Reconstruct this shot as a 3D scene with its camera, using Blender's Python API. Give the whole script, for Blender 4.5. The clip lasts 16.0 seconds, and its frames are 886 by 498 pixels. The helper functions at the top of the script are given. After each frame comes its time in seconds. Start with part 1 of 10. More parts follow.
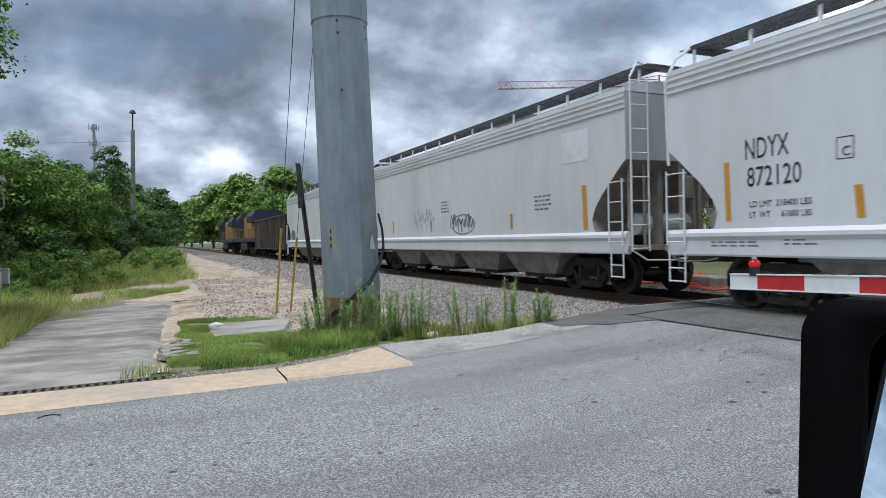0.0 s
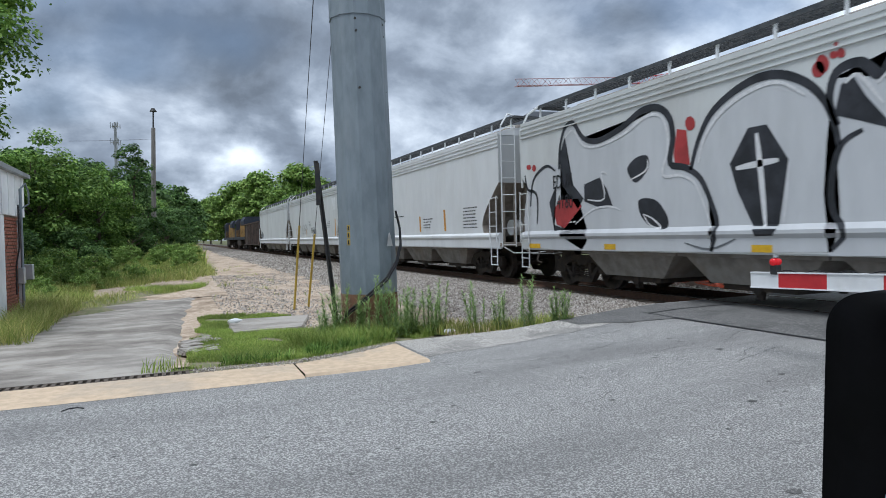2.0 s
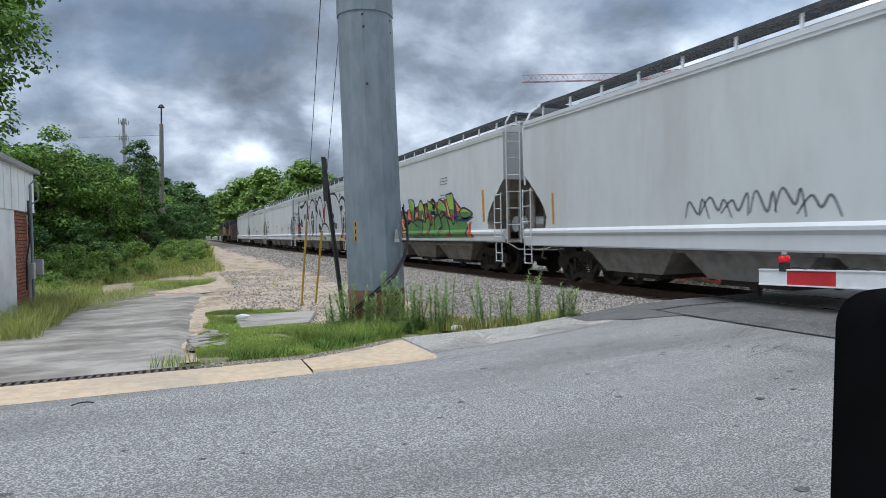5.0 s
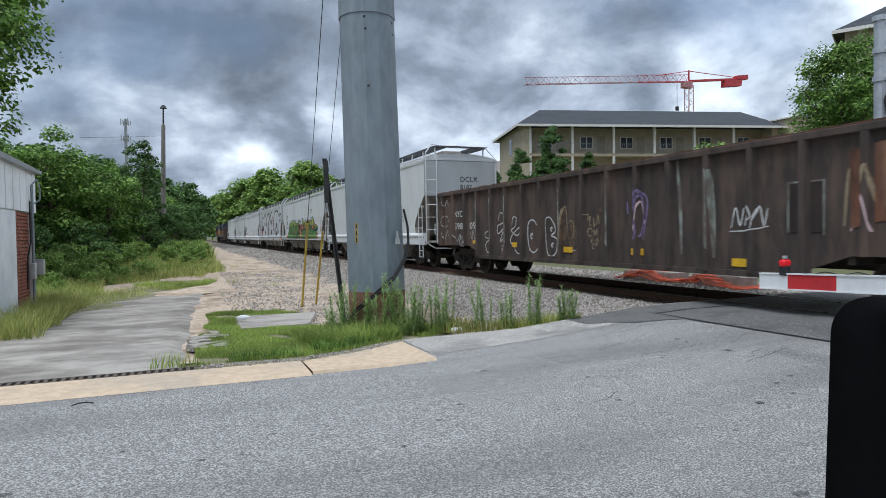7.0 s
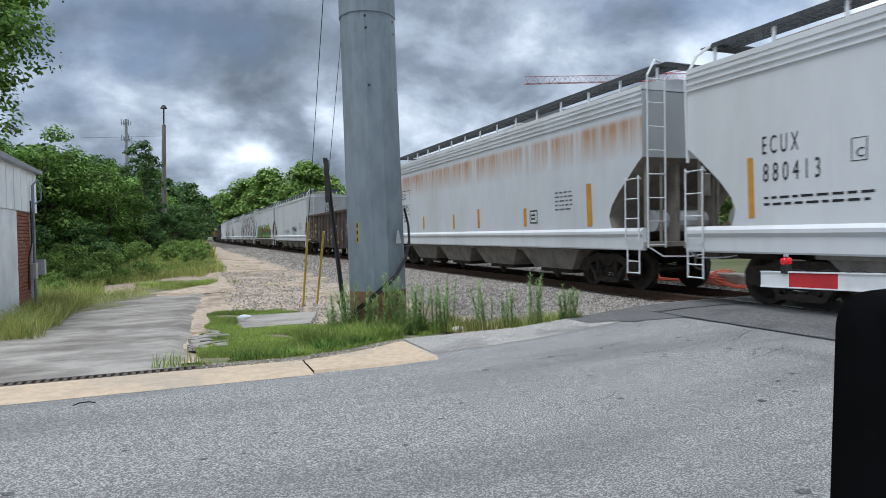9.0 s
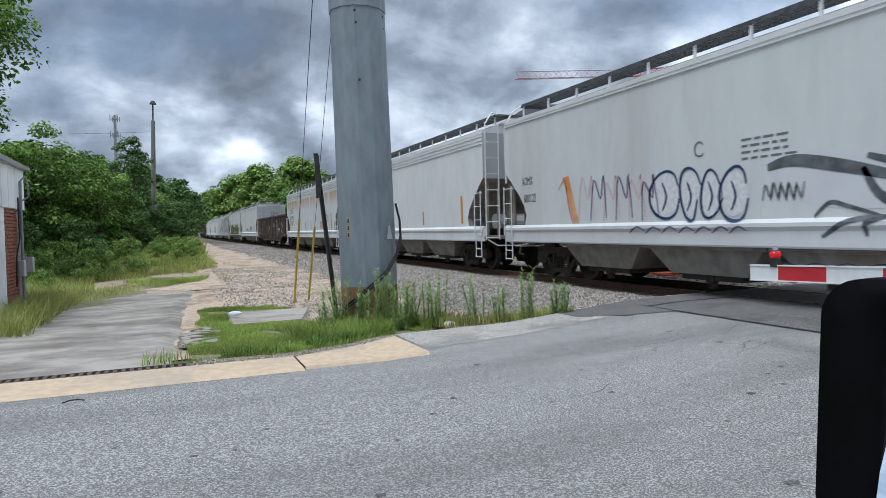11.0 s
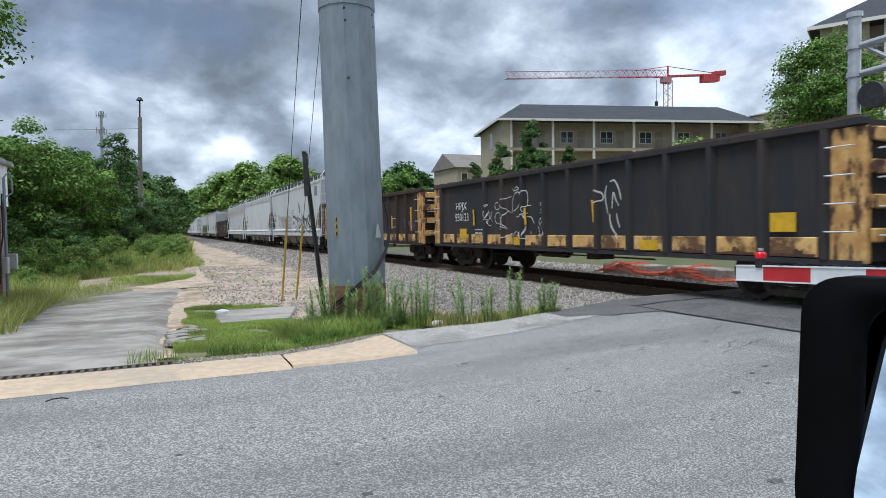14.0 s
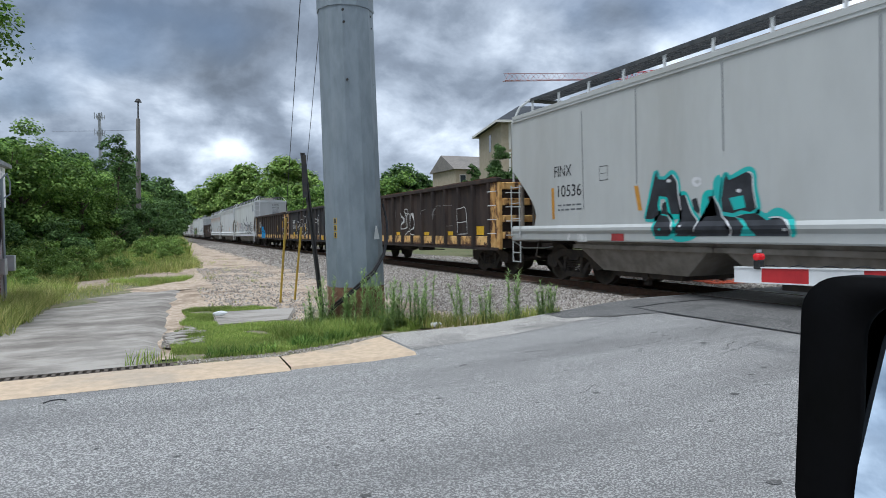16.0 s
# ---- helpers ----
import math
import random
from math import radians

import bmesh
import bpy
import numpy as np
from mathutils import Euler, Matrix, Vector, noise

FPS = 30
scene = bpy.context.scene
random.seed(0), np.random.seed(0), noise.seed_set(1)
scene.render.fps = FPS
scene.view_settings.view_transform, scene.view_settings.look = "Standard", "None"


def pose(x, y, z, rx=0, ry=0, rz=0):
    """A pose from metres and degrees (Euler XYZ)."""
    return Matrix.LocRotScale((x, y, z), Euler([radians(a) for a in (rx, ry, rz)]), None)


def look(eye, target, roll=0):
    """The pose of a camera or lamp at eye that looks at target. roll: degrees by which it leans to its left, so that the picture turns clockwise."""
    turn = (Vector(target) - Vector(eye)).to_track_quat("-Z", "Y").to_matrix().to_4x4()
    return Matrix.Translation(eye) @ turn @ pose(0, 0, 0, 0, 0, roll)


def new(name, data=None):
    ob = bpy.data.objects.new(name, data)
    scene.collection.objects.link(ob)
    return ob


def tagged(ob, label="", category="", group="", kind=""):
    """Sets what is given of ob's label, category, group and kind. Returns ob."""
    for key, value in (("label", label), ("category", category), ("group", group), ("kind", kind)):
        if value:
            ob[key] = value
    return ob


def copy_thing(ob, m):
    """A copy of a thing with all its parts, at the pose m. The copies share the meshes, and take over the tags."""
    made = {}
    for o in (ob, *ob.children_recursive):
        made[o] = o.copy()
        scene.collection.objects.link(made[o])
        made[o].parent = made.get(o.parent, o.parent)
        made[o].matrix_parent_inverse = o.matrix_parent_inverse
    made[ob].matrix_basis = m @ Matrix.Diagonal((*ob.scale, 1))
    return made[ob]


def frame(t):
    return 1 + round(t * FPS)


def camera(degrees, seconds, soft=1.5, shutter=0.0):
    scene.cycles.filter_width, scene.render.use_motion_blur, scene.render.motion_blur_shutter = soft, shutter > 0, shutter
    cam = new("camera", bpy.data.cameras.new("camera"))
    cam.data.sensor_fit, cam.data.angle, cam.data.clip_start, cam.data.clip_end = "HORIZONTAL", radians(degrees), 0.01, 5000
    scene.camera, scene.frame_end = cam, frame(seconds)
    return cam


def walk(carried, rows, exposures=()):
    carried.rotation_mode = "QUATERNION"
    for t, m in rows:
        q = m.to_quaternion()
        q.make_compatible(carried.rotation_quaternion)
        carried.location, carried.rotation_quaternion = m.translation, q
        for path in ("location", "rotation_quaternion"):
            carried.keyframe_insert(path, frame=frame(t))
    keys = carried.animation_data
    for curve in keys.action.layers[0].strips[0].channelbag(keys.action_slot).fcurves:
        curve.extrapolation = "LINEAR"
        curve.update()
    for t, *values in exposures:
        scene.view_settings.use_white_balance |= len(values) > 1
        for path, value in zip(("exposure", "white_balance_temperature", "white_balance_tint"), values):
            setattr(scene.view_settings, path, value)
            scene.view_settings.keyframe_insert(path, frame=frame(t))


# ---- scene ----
def view(yaw, pitch, roll, dx=0, dy=0, dz=0):
    """Camera pose: yaw in degrees to the right of the track's direction (+y)."""
    eye = Vector((-10.4 + dx, dy, 1.35 + dz))
    a, b = radians(yaw), radians(pitch)
    return look(eye, eye + Vector((math.sin(a) * math.cos(b), math.cos(a) * math.cos(b), math.sin(b))), roll)


cam = camera(69.28, 16.0, soft=0.9, shutter=0.12)
walk(cam, [
    (0.0, view(24.441, -1.036, -1.344, 0.008, 0.006, 0.010)),
    (0.5, view(24.098, -1.087, -1.347, 0.006, 0.008, 0.007)),
    (1.0, view(23.566, -1.187, -1.012, -0.001, 0.010, 0.005)),
    (1.5, view(23.107, -1.137, -1.063, -0.007, 0.002, 0.005)),
    (2.0, view(22.951, -1.213, -1.214, -0.003, 0.002, 0.004)),
    (2.5, view(23.042, -1.488, -1.206, -0.003, 0.002, 0.004)),
    (3.0, view(23.054, -1.573, -1.245, 0.002, 0.005, 0.004)),
    (3.5, view(22.960, -1.538, -1.330, -0.002, 0.000, 0.005)),
    (4.0, view(22.703, -1.526, -1.366, -0.010, -0.003, 0.004)),
    (6.5, view(22.083, -1.536, -0.875, -0.007, 0.000, 0.006)),
    (7.0, view(22.259, -1.361, -0.820, -0.005, -0.006, 0.008)),
    (7.5, view(22.367, -1.287, -0.936, -0.004, -0.003, 0.008)),
    (8.0, view(22.331, -1.318, -1.069, -0.006, -0.004, 0.006)),
    (8.5, view(22.278, -1.409, -1.060, -0.009, -0.001, 0.003)),
    (9.0, view(22.201, -1.406, -0.945, -0.009, -0.004, 0.002)),
    (11.5, view(22.993, -1.873, -1.211, 0.002, -0.001, -0.006)),
    (12.0, view(22.871, -1.878, -1.289, 0.001, -0.002, -0.008)),
    (12.5, view(22.810, -1.819, -1.252, 0.002, -0.001, -0.007)),
    (13.0, view(23.242, -1.806, -1.111, 0.007, -0.004, -0.008)),
    (13.5, view(23.823, -1.841, -0.938, 0.009, -0.007, -0.007)),
    (14.0, view(23.924, -1.904, -0.851, 0.005, -0.004, -0.007)),
    (14.5, view(23.974, -1.974, -0.988, 0.009, 0.003, -0.008)),
    (15.0, view(23.968, -1.982, -1.145, 0.014, 0.008, -0.011)),
    (15.5, view(23.894, -1.797, -1.110, 0.003, 0.000, -0.008)),
    (16.0, view(24.066, -1.749, -0.825, 0.004, -0.002, -0.010)),
], exposures=[(0.0, 0.24, 5750, 8), (4.0, 0.26, 5750, 8), (9.0, 0.26, 5750, 8), (11.5, 0.30, 5750, 8), (13.0, 0.37, 5750, 8), (15.0, 0.38, 5750, 8), (16.0, 0.30, 5750, 8)])

# ---- world and sun ----
world = bpy.data.worlds.new("sky")
scene.world = world
world.use_nodes = True


def build_sky():
    nt = world.node_tree
    nt.nodes.clear()
    N = lambda k: nt.nodes.new(k)
    L = nt.links.new
    tc = N("ShaderNodeTexCoord")
    sep = N("ShaderNodeSeparateXYZ")
    L(tc.outputs["Generated"], sep.inputs[0])

    def m(op, a, b=None, c=None):
        n = N("ShaderNodeMath")
        n.operation = op
        for i, v in enumerate((a, b, c)):
            if v is None:
                continue
            if isinstance(v, (int, float)):
                n.inputs[i].default_value = v
            else:
                L(v, n.inputs[i])
        return n.outputs[0]

    z = m("MAXIMUM", sep.outputs[2], 0.0)
    den = m("ADD", z, 0.55)
    cx, cy = m("DIVIDE", sep.outputs[0], den), m("DIVIDE", sep.outputs[1], den)
    comb = N("ShaderNodeCombineXYZ")
    L(cx, comb.inputs[0]), L(cy, comb.inputs[1])

    def cloud_noise(scale, detail, rough, off, dist=0.0):
        mp = N("ShaderNodeMapping")
        mp.inputs["Location"].default_value = off
        L(comb.outputs[0], mp.inputs["Vector"])
        n = N("ShaderNodeTexNoise")
        n.inputs["Scale"].default_value = scale
        n.inputs["Detail"].default_value = detail
        n.inputs["Roughness"].default_value = rough
        n.inputs["Distortion"].default_value = dist
        L(mp.outputs[0], n.inputs["Vector"])
        return n.outputs["Fac"]

    big = cloud_noise(1.3, 2.0, 0.45, (3.1, 1.7, 0.0), 0.3)
    fine = cloud_noise(4.4, 10.0, 0.56, (7.3, 2.2, 0.0), 0.15)
    # the cloud deck's larger masses and breaks: direction, spread, strength
    masses = [
        ((0.104, 0.964, 0.244), 0.2, -0.035),
        ((0.253, 0.921, 0.295), 0.2, -0.03),
        ((0.452, 0.837, 0.308), 0.22, -0.035),
        ((0.661, 0.669, 0.339), 0.2, -0.10),
        ((-0.131, 0.966, 0.224), 0.16, -0.04),
        ((0.177, 0.979, 0.1), 0.1, -0.01),
        ((0.401, 0.888, 0.225), 0.1, -0.05),
        ((0.638, 0.719, 0.276), 0.09, 0.02),
        ((0.708, 0.665, 0.237), 0.11, 0.045),
        ((0.788, 0.569, 0.234), 0.13, 0.07),
        ((-0.003, 0.986, 0.165), 0.04, 0.06),
        ((0.018, 0.995, 0.1), 0.03, 0.07),
        ((0.104, 0.988, 0.112), 0.028, 0.15),
        ((0.060, 0.992, 0.100), 0.03, 0.10),
        ((0.217, 0.96, 0.178), 0.035, 0.14),
        ((0.357, 0.92, 0.16), 0.12, 0.05),
        ((0.537, 0.806, 0.25), 0.08, 0.08),
        ((0.687, 0.706, 0.174), 0.05, 0.09),
        ((-0.17, 0.968, 0.185), 0.1, 0.0),
        ((0.048, 0.998, 0.05), 0.12, 0.03),
        # unseen bright break in the east, added to light the brick building's wall
        ((0.95, 0.05, 0.30), 0.6, 0.28)]
    wob = N("ShaderNodeTexNoise")
    wob.inputs["Scale"].default_value, wob.inputs["Detail"].default_value = 8.0, 7.0
    L(tc.outputs["Generated"], wob.inputs["Vector"])
    cen = N("ShaderNodeVectorMath")
    cen.operation = "SUBTRACT"
    L(wob.outputs["Color"], cen.inputs[0])
    cen.inputs[1].default_value = (0.5, 0.5, 0.5)
    sc = N("ShaderNodeVectorMath")
    sc.operation = "SCALE"
    L(cen.outputs[0], sc.inputs[0])
    sc.inputs["Scale"].default_value = 0.14
    bent = N("ShaderNodeVectorMath")
    L(tc.outputs["Generated"], bent.inputs[0]), L(sc.outputs[0], bent.inputs[1])
    total = m("ADD", m("MULTIPLY", big, 0.30), m("ADD", m("MULTIPLY", fine, 0.66), 0.095))
    for way, size, gain in masses:
        d = N("ShaderNodeVectorMath")
        d.operation = "DISTANCE"
        L(bent.outputs[0], d.inputs[0])
        d.inputs[1].default_value = way
        q = m("DIVIDE", d.outputs["Value"], size)
        total = m("ADD", total, m("MULTIPLY", m("EXPONENT", m("MULTIPLY", m("MULTIPLY", q, q), -1.0)), gain))
    mix = total
    ramp = N("ShaderNodeValToRGB")
    el = ramp.color_ramp.elements
    el[0].position, el[0].color = 0.36, (0.125, 0.14, 0.163, 1)
    el[1].position, el[1].color = 0.80, (1.15, 1.16, 1.17, 1)
    for p, c in ((0.45, (0.165, 0.186, 0.216, 1)), (0.53, (0.26, 0.29, 0.335, 1)), (0.61, (0.45, 0.485, 0.535, 1)), (0.70, (0.78, 0.81, 0.84, 1))):
        e = el.new(p)
        e.color = c
    L(mix, ramp.inputs[0])
    sky = N("ShaderNodeTexSky")
    sky.sky_type = "NISHITA"
    sky.sun_disc = False
    sky.sun_elevation, sky.sun_rotation = radians(60), radians(212)
    dim = N("ShaderNodeVectorMath")
    dim.operation = "SCALE"
    L(sky.outputs[0], dim.inputs[0])
    dim.inputs["Scale"].default_value = 0.10
    # clear gaps low over the horizon, cloud everywhere else
    gap = cloud_noise(1.1, 4.0, 0.5, (1.2, 9.4, 0.0))
    gr = N("ShaderNodeValToRGB")
    gr.color_ramp.elements[0].position, gr.color_ramp.elements[0].color = 0.56, (1, 1, 1, 1)
    gr.color_ramp.elements[1].position, gr.color_ramp.elements[1].color = 0.68, (0.45, 0.45, 0.45, 1)
    L(gap, gr.inputs[0])
    mx = N("ShaderNodeMixRGB")
    L(gr.outputs[0], mx.inputs[0])
    L(dim.outputs[0], mx.inputs[1])
    L(ramp.outputs[0], mx.inputs[2])
    bg = N("ShaderNodeBackground")
    bg.inputs["Strength"].default_value = 1.0
    L(mx.outputs[0], bg.inputs[0])
    out = N("ShaderNodeOutputWorld")
    L(bg.outputs[0], out.inputs[0])


build_sky()
sun = new("sun", bpy.data.lights.new("sun", "SUN"))
sun.data.energy, sun.data.angle, sun.data.color = 2.3, radians(30), (1.0, 0.975, 0.94)
sun.matrix_world = look((-26, -12, 78), (0, 2, 0))


# ---- helpers for meshes and materials ----
def finish(bm, name):
    me = bpy.data.meshes.new(name)
    bmesh.ops.recalc_face_normals(bm, faces=bm.faces)
    bm.to_mesh(me)
    bm.free()
    return me


def link(name, me, materials, parent=None, label="", smooth=False):
    if not isinstance(materials, (list, tuple)):
        materials = [materials]
    if not me.materials:
        for mm in materials:
            me.materials.append(mm)
    if smooth:
        me.polygons.foreach_set("use_smooth", [True] * len(me.polygons))
    ob = new(name, me)
    if parent is not None:
        ob.parent = parent
    if label:
        ob["label"] = label
    return ob


def part(name, bm, material, parent=None, label="", smooth=False):
    """One mesh object under a thing or a part."""
    return link(name, finish(bm, name), material, parent, label, smooth)


def box(bm, x0, x1, y0, y1, z0, z1, mi=0):
    v = [bm.verts.new((x, y, z)) for z in (z0, z1) for y in (y0, y1) for x in (x0, x1)]
    for q in ((0, 1, 3, 2), (4, 6, 7, 5), (0, 4, 5, 1), (2, 3, 7, 6), (0, 2, 6, 4), (1, 5, 7, 3)):
        bm.faces.new([v[i] for i in q]).material_index = mi
    return v


def bevelled_box(bm, x0, x1, y0, y1, z0, z1, w=0.01, seg=2):
    t = bmesh.new()
    box(t, x0, x1, y0, y1, z0, z1)
    bmesh.ops.bevel(t, geom=t.edges[:], offset=w, segments=seg, affect="EDGES", profile=0.5)
    merge(bm, t)


def merge(bm, other, m=None):
    me = bpy.data.meshes.new("tmp")
    other.to_mesh(me)
    other.free()
    if m is not None:
        me.transform(m)
    bm.from_mesh(me)
    bpy.data.meshes.remove(me)


def tube(bm, p0, p1, r, n=8, r1=None, caps=True):
    p0, p1 = Vector(p0), Vector(p1)
    r1 = r if r1 is None else r1
    q = (p1 - p0).to_track_quat("Z", "Y")
    rings = []
    for p, rr in ((p0, r), (p1, r1)):
        rings.append([bm.verts.new(p + q @ Vector((rr * math.cos(2 * math.pi * i / n), rr * math.sin(2 * math.pi * i / n), 0))) for i in range(n)])
    for i in range(n):
        bm.faces.new((rings[0][i], rings[0][(i + 1) % n], rings[1][(i + 1) % n], rings[1][i]))
    if caps:
        bm.faces.new(rings[0][::-1]), bm.faces.new(rings[1])


def pipe(bm, pts, r, n=6):
    """A round bar bent through the points, in one piece."""
    P = [Vector(p) for p in pts]
    rings, q = [], None
    for i, p in enumerate(P):
        d = (P[min(i + 1, len(P) - 1)] - P[max(i - 1, 0)]).normalized()
        q = d.to_track_quat("Z", "Y") if q is None else (q @ Vector((0, 0, 1))).rotation_difference(d) @ q
        rings.append([bm.verts.new(p + q @ Vector((r * math.cos(2 * math.pi * k / n), r * math.sin(2 * math.pi * k / n), 0))) for k in range(n)])
    for a, b in zip(rings[:-1], rings[1:]):
        for k in range(n):
            bm.faces.new((a[k], a[(k + 1) % n], b[(k + 1) % n], b[k]))
    bm.faces.new(rings[0][::-1]), bm.faces.new(rings[-1])


def prism_yz(bm, pts, x0, x1, mi=0):
    """A polygon given in (y, z), run from x0 to x1."""
    a = [bm.verts.new((x0, y, z)) for y, z in pts]
    b = [bm.verts.new((x1, y, z)) for y, z in pts]
    n = len(pts)
    fs = [bm.faces.new(a), bm.faces.new(b[::-1])]
    fs += [bm.faces.new((a[i], b[i], b[(i + 1) % n], a[(i + 1) % n])) for i in range(n)]
    for f in fs:
        f.material_index = mi
    return fs


def prism_xz(bm, pts, y0, y1, mi=0):
    a = [bm.verts.new((x, y0, z)) for x, z in pts]
    b = [bm.verts.new((x, y1, z)) for x, z in pts]
    n = len(pts)
    fs = [bm.faces.new(a), bm.faces.new(b[::-1])]
    fs += [bm.faces.new((a[i], b[i], b[(i + 1) % n], a[(i + 1) % n])) for i in range(n)]
    for f in fs:
        f.material_index = mi


def disc(bm, c, r, x0, x1, n=20, mi=0):
    """A round plate with its axis along x."""
    a = [bm.verts.new((x0, c[0] + r * math.cos(2 * math.pi * i / n), c[1] + r * math.sin(2 * math.pi * i / n))) for i in range(n)]
    b = [bm.verts.new((x1, c[0] + r * math.cos(2 * math.pi * i / n), c[1] + r * math.sin(2 * math.pi * i / n))) for i in range(n)]
    bm.faces.new(a).material_index = mi
    bm.faces.new(b[::-1]).material_index = mi
    for i in range(n):
        bm.faces.new((a[i], b[i], b[(i + 1) % n], a[(i + 1) % n])).material_index = mi


def rgb(c):
    return (*c, 1) if len(c) == 3 else c


def material(name, col, rough=0.7, metal=0.0, col2=None, scale=6.0, col3=None, scale3=0.8, amount3=0.5, bump=0.15, bump_scale=60.0,
             stretch=(1, 1, 1), stretch3=None, edge=(0.4, 0.62), edge3=(0.5, 0.66), dist=0.01, specular=0.4):
    """Base colour with fine grain (col2) and larger stains (col3), roughness variation and relief."""
    m = bpy.data.materials.new(name)
    m.use_nodes = True
    nt = m.node_tree
    b = nt.nodes["Principled BSDF"]
    L = nt.links.new
    b.inputs["Metallic"].default_value = metal
    b.inputs["Specular IOR Level"].default_value = specular
    tc = nt.nodes.new("ShaderNodeTexCoord")

    def noise_fac(sc, st, detail=6.0, rg=0.6):
        mp = nt.nodes.new("ShaderNodeMapping")
        mp.inputs["Scale"].default_value = st
        L(tc.outputs["Object"], mp.inputs["Vector"])
        n = nt.nodes.new("ShaderNodeTexNoise")
        n.inputs["Scale"].default_value, n.inputs["Detail"].default_value, n.inputs["Roughness"].default_value = sc, detail, rg
        L(mp.outputs[0], n.inputs["Vector"])
        return n.outputs["Fac"]

    def ramp(fac, lo, hi, v0=0.0, v1=1.0):
        r = nt.nodes.new("ShaderNodeMapRange")
        for k, v in (("From Min", lo), ("From Max", hi), ("To Min", v0), ("To Max", v1)):
            r.inputs[k].default_value = v
        L(fac, r.inputs["Value"])
        return r.outputs[0]

    def mixc(fac, a, c):
        x = nt.nodes.new("ShaderNodeMixRGB")
        L(fac, x.inputs[0])
        for i, v in ((1, a), (2, c)):
            if isinstance(v, tuple):
                x.inputs[i].default_value = rgb(v)
            else:
                L(v, x.inputs[i])
        return x.outputs[0]

    f1 = noise_fac(scale, stretch)
    out = mixc(ramp(f1, edge[0], edge[1]), tuple(col), tuple(col2 if col2 else [c * 0.8 for c in col]))
    if col3:
        f3 = noise_fac(scale3, stretch3 if stretch3 else stretch, 5.0, 0.65)
        out = mixc(ramp(f3, edge3[0], edge3[1], 0.0, amount3), out, tuple(col3))
    L(out, b.inputs["Base Color"])
    L(ramp(f1, 0.3, 0.7, max(rough - 0.1, 0.02), min(rough + 0.1, 1.0)), b.inputs["Roughness"])
    if bump > 0:
        bp = nt.nodes.new("ShaderNodeBump")
        bp.inputs["Strength"].default_value, bp.inputs["Distance"].default_value = bump, dist
        L(noise_fac(bump_scale, (1, 1, 1), 4.0, 0.6), bp.inputs["Height"])
        L(bp.outputs[0], b.inputs["Normal"])
    return m


def plain(name, col, rough=0.6, metal=0.0):
    return material(name, col, rough, metal, tuple(c * 0.85 for c in col), 12.0, bump=0.05)


M = {}
M["asphalt"] = material("asphalt", (0.175, 0.169, 0.162), 0.9, 0, (0.57, 0.557, 0.53), 74.0, (0.125, 0.122, 0.118), 0.3, 0.55, 0.9, 85.0, edge=(0.455, 0.61), edge3=(0.45, 0.58), dist=0.016, stretch3=(0.22, 1, 1))
M["asphalt_dark"] = material("asphalt_dark", (0.10, 0.097, 0.093), 0.92, 0, (0.34, 0.33, 0.315), 42.0, (0.075, 0.073, 0.07), 1.1, 0.75, 0.6, 80.0, edge=(0.48, 0.7))
M["crossing_concrete"] = material("crossing_concrete", (0.21, 0.198, 0.182), 0.92, 0, (0.66, 0.62, 0.565), 48.0, (0.15, 0.145, 0.135), 0.8, 0.7, 0.9, 60.0, edge=(0.44, 0.60))
M["lot"] = material("lot", (0.40, 0.365, 0.32), 0.92, 0, (0.27, 0.245, 0.215), 2.6, (0.15, 0.13, 0.11), 0.8, 0.75, 0.9, 30.0, stretch=(0.6, 1.1, 1), stretch3=(0.65, 1.05, 1), edge=(0.42, 0.60), edge3=(0.47, 0.62))
M["sandy"] = material("sandy", (0.62, 0.48, 0.335), 0.9, 0, (0.52, 0.40, 0.28), 9.0, (0.36, 0.32, 0.27), 0.8, 0.5, 0.4, 60.0)
M["dirt"] = material("dirt", (0.41, 0.31, 0.22), 0.95, 0, (0.60, 0.49, 0.38), 7.0, (0.20, 0.14, 0.09), 0.9, 0.85, 0.7, 30.0, dist=0.03)
M["earth"] = material("earth", (0.11, 0.13, 0.05), 0.95, 0, (0.17, 0.15, 0.08), 3.0, (0.06, 0.09, 0.03), 0.2, 0.7, 0.6, 20.0, dist=0.05)
M["ballast"] = material("ballast", (0.24, 0.215, 0.185), 0.95, 0, (0.055, 0.046, 0.04), 22.0, (0.24, 0.2, 0.16), 0.5, 0.5, 1.0, 26.0, dist=0.05)
M["tie"] = material("tie", (0.10, 0.075, 0.055), 0.9, 0, (0.17, 0.13, 0.10), 8.0, (0.05, 0.04, 0.03), 2.0, 0.6, 0.5, 30.0, stretch=(0.2, 2, 1))
M["rail"] = material("rail", (0.10, 0.06, 0.042), 0.8, 0.3, (0.16, 0.09, 0.06), 9.0, bump=0.2)
M["rail_top"] = material("rail_top", (0.45, 0.44, 0.43), 0.3, 0.9, (0.3, 0.29, 0.28), 6.0, bump=0.05)
M["rubber"] = material("rubber", (0.018, 0.018, 0.02), 0.75, 0, (0.035, 0.034, 0.033), 8.0, bump=0.3)
M["galv"] = material("galv", (0.24, 0.28, 0.31), 0.62, 0.2, (0.195, 0.23, 0.255), 5.0, (0.28, 0.315, 0.335), 1.6, 0.45, 0.1, 30.0, stretch=(1, 1, 0.35))
M["drain_iron"] = material("drain_iron", (0.085, 0.072, 0.06), 0.85, 0, (0.15, 0.12, 0.095), 12.0, (0.05, 0.04, 0.035), 3.0, 0.5, 0.3)
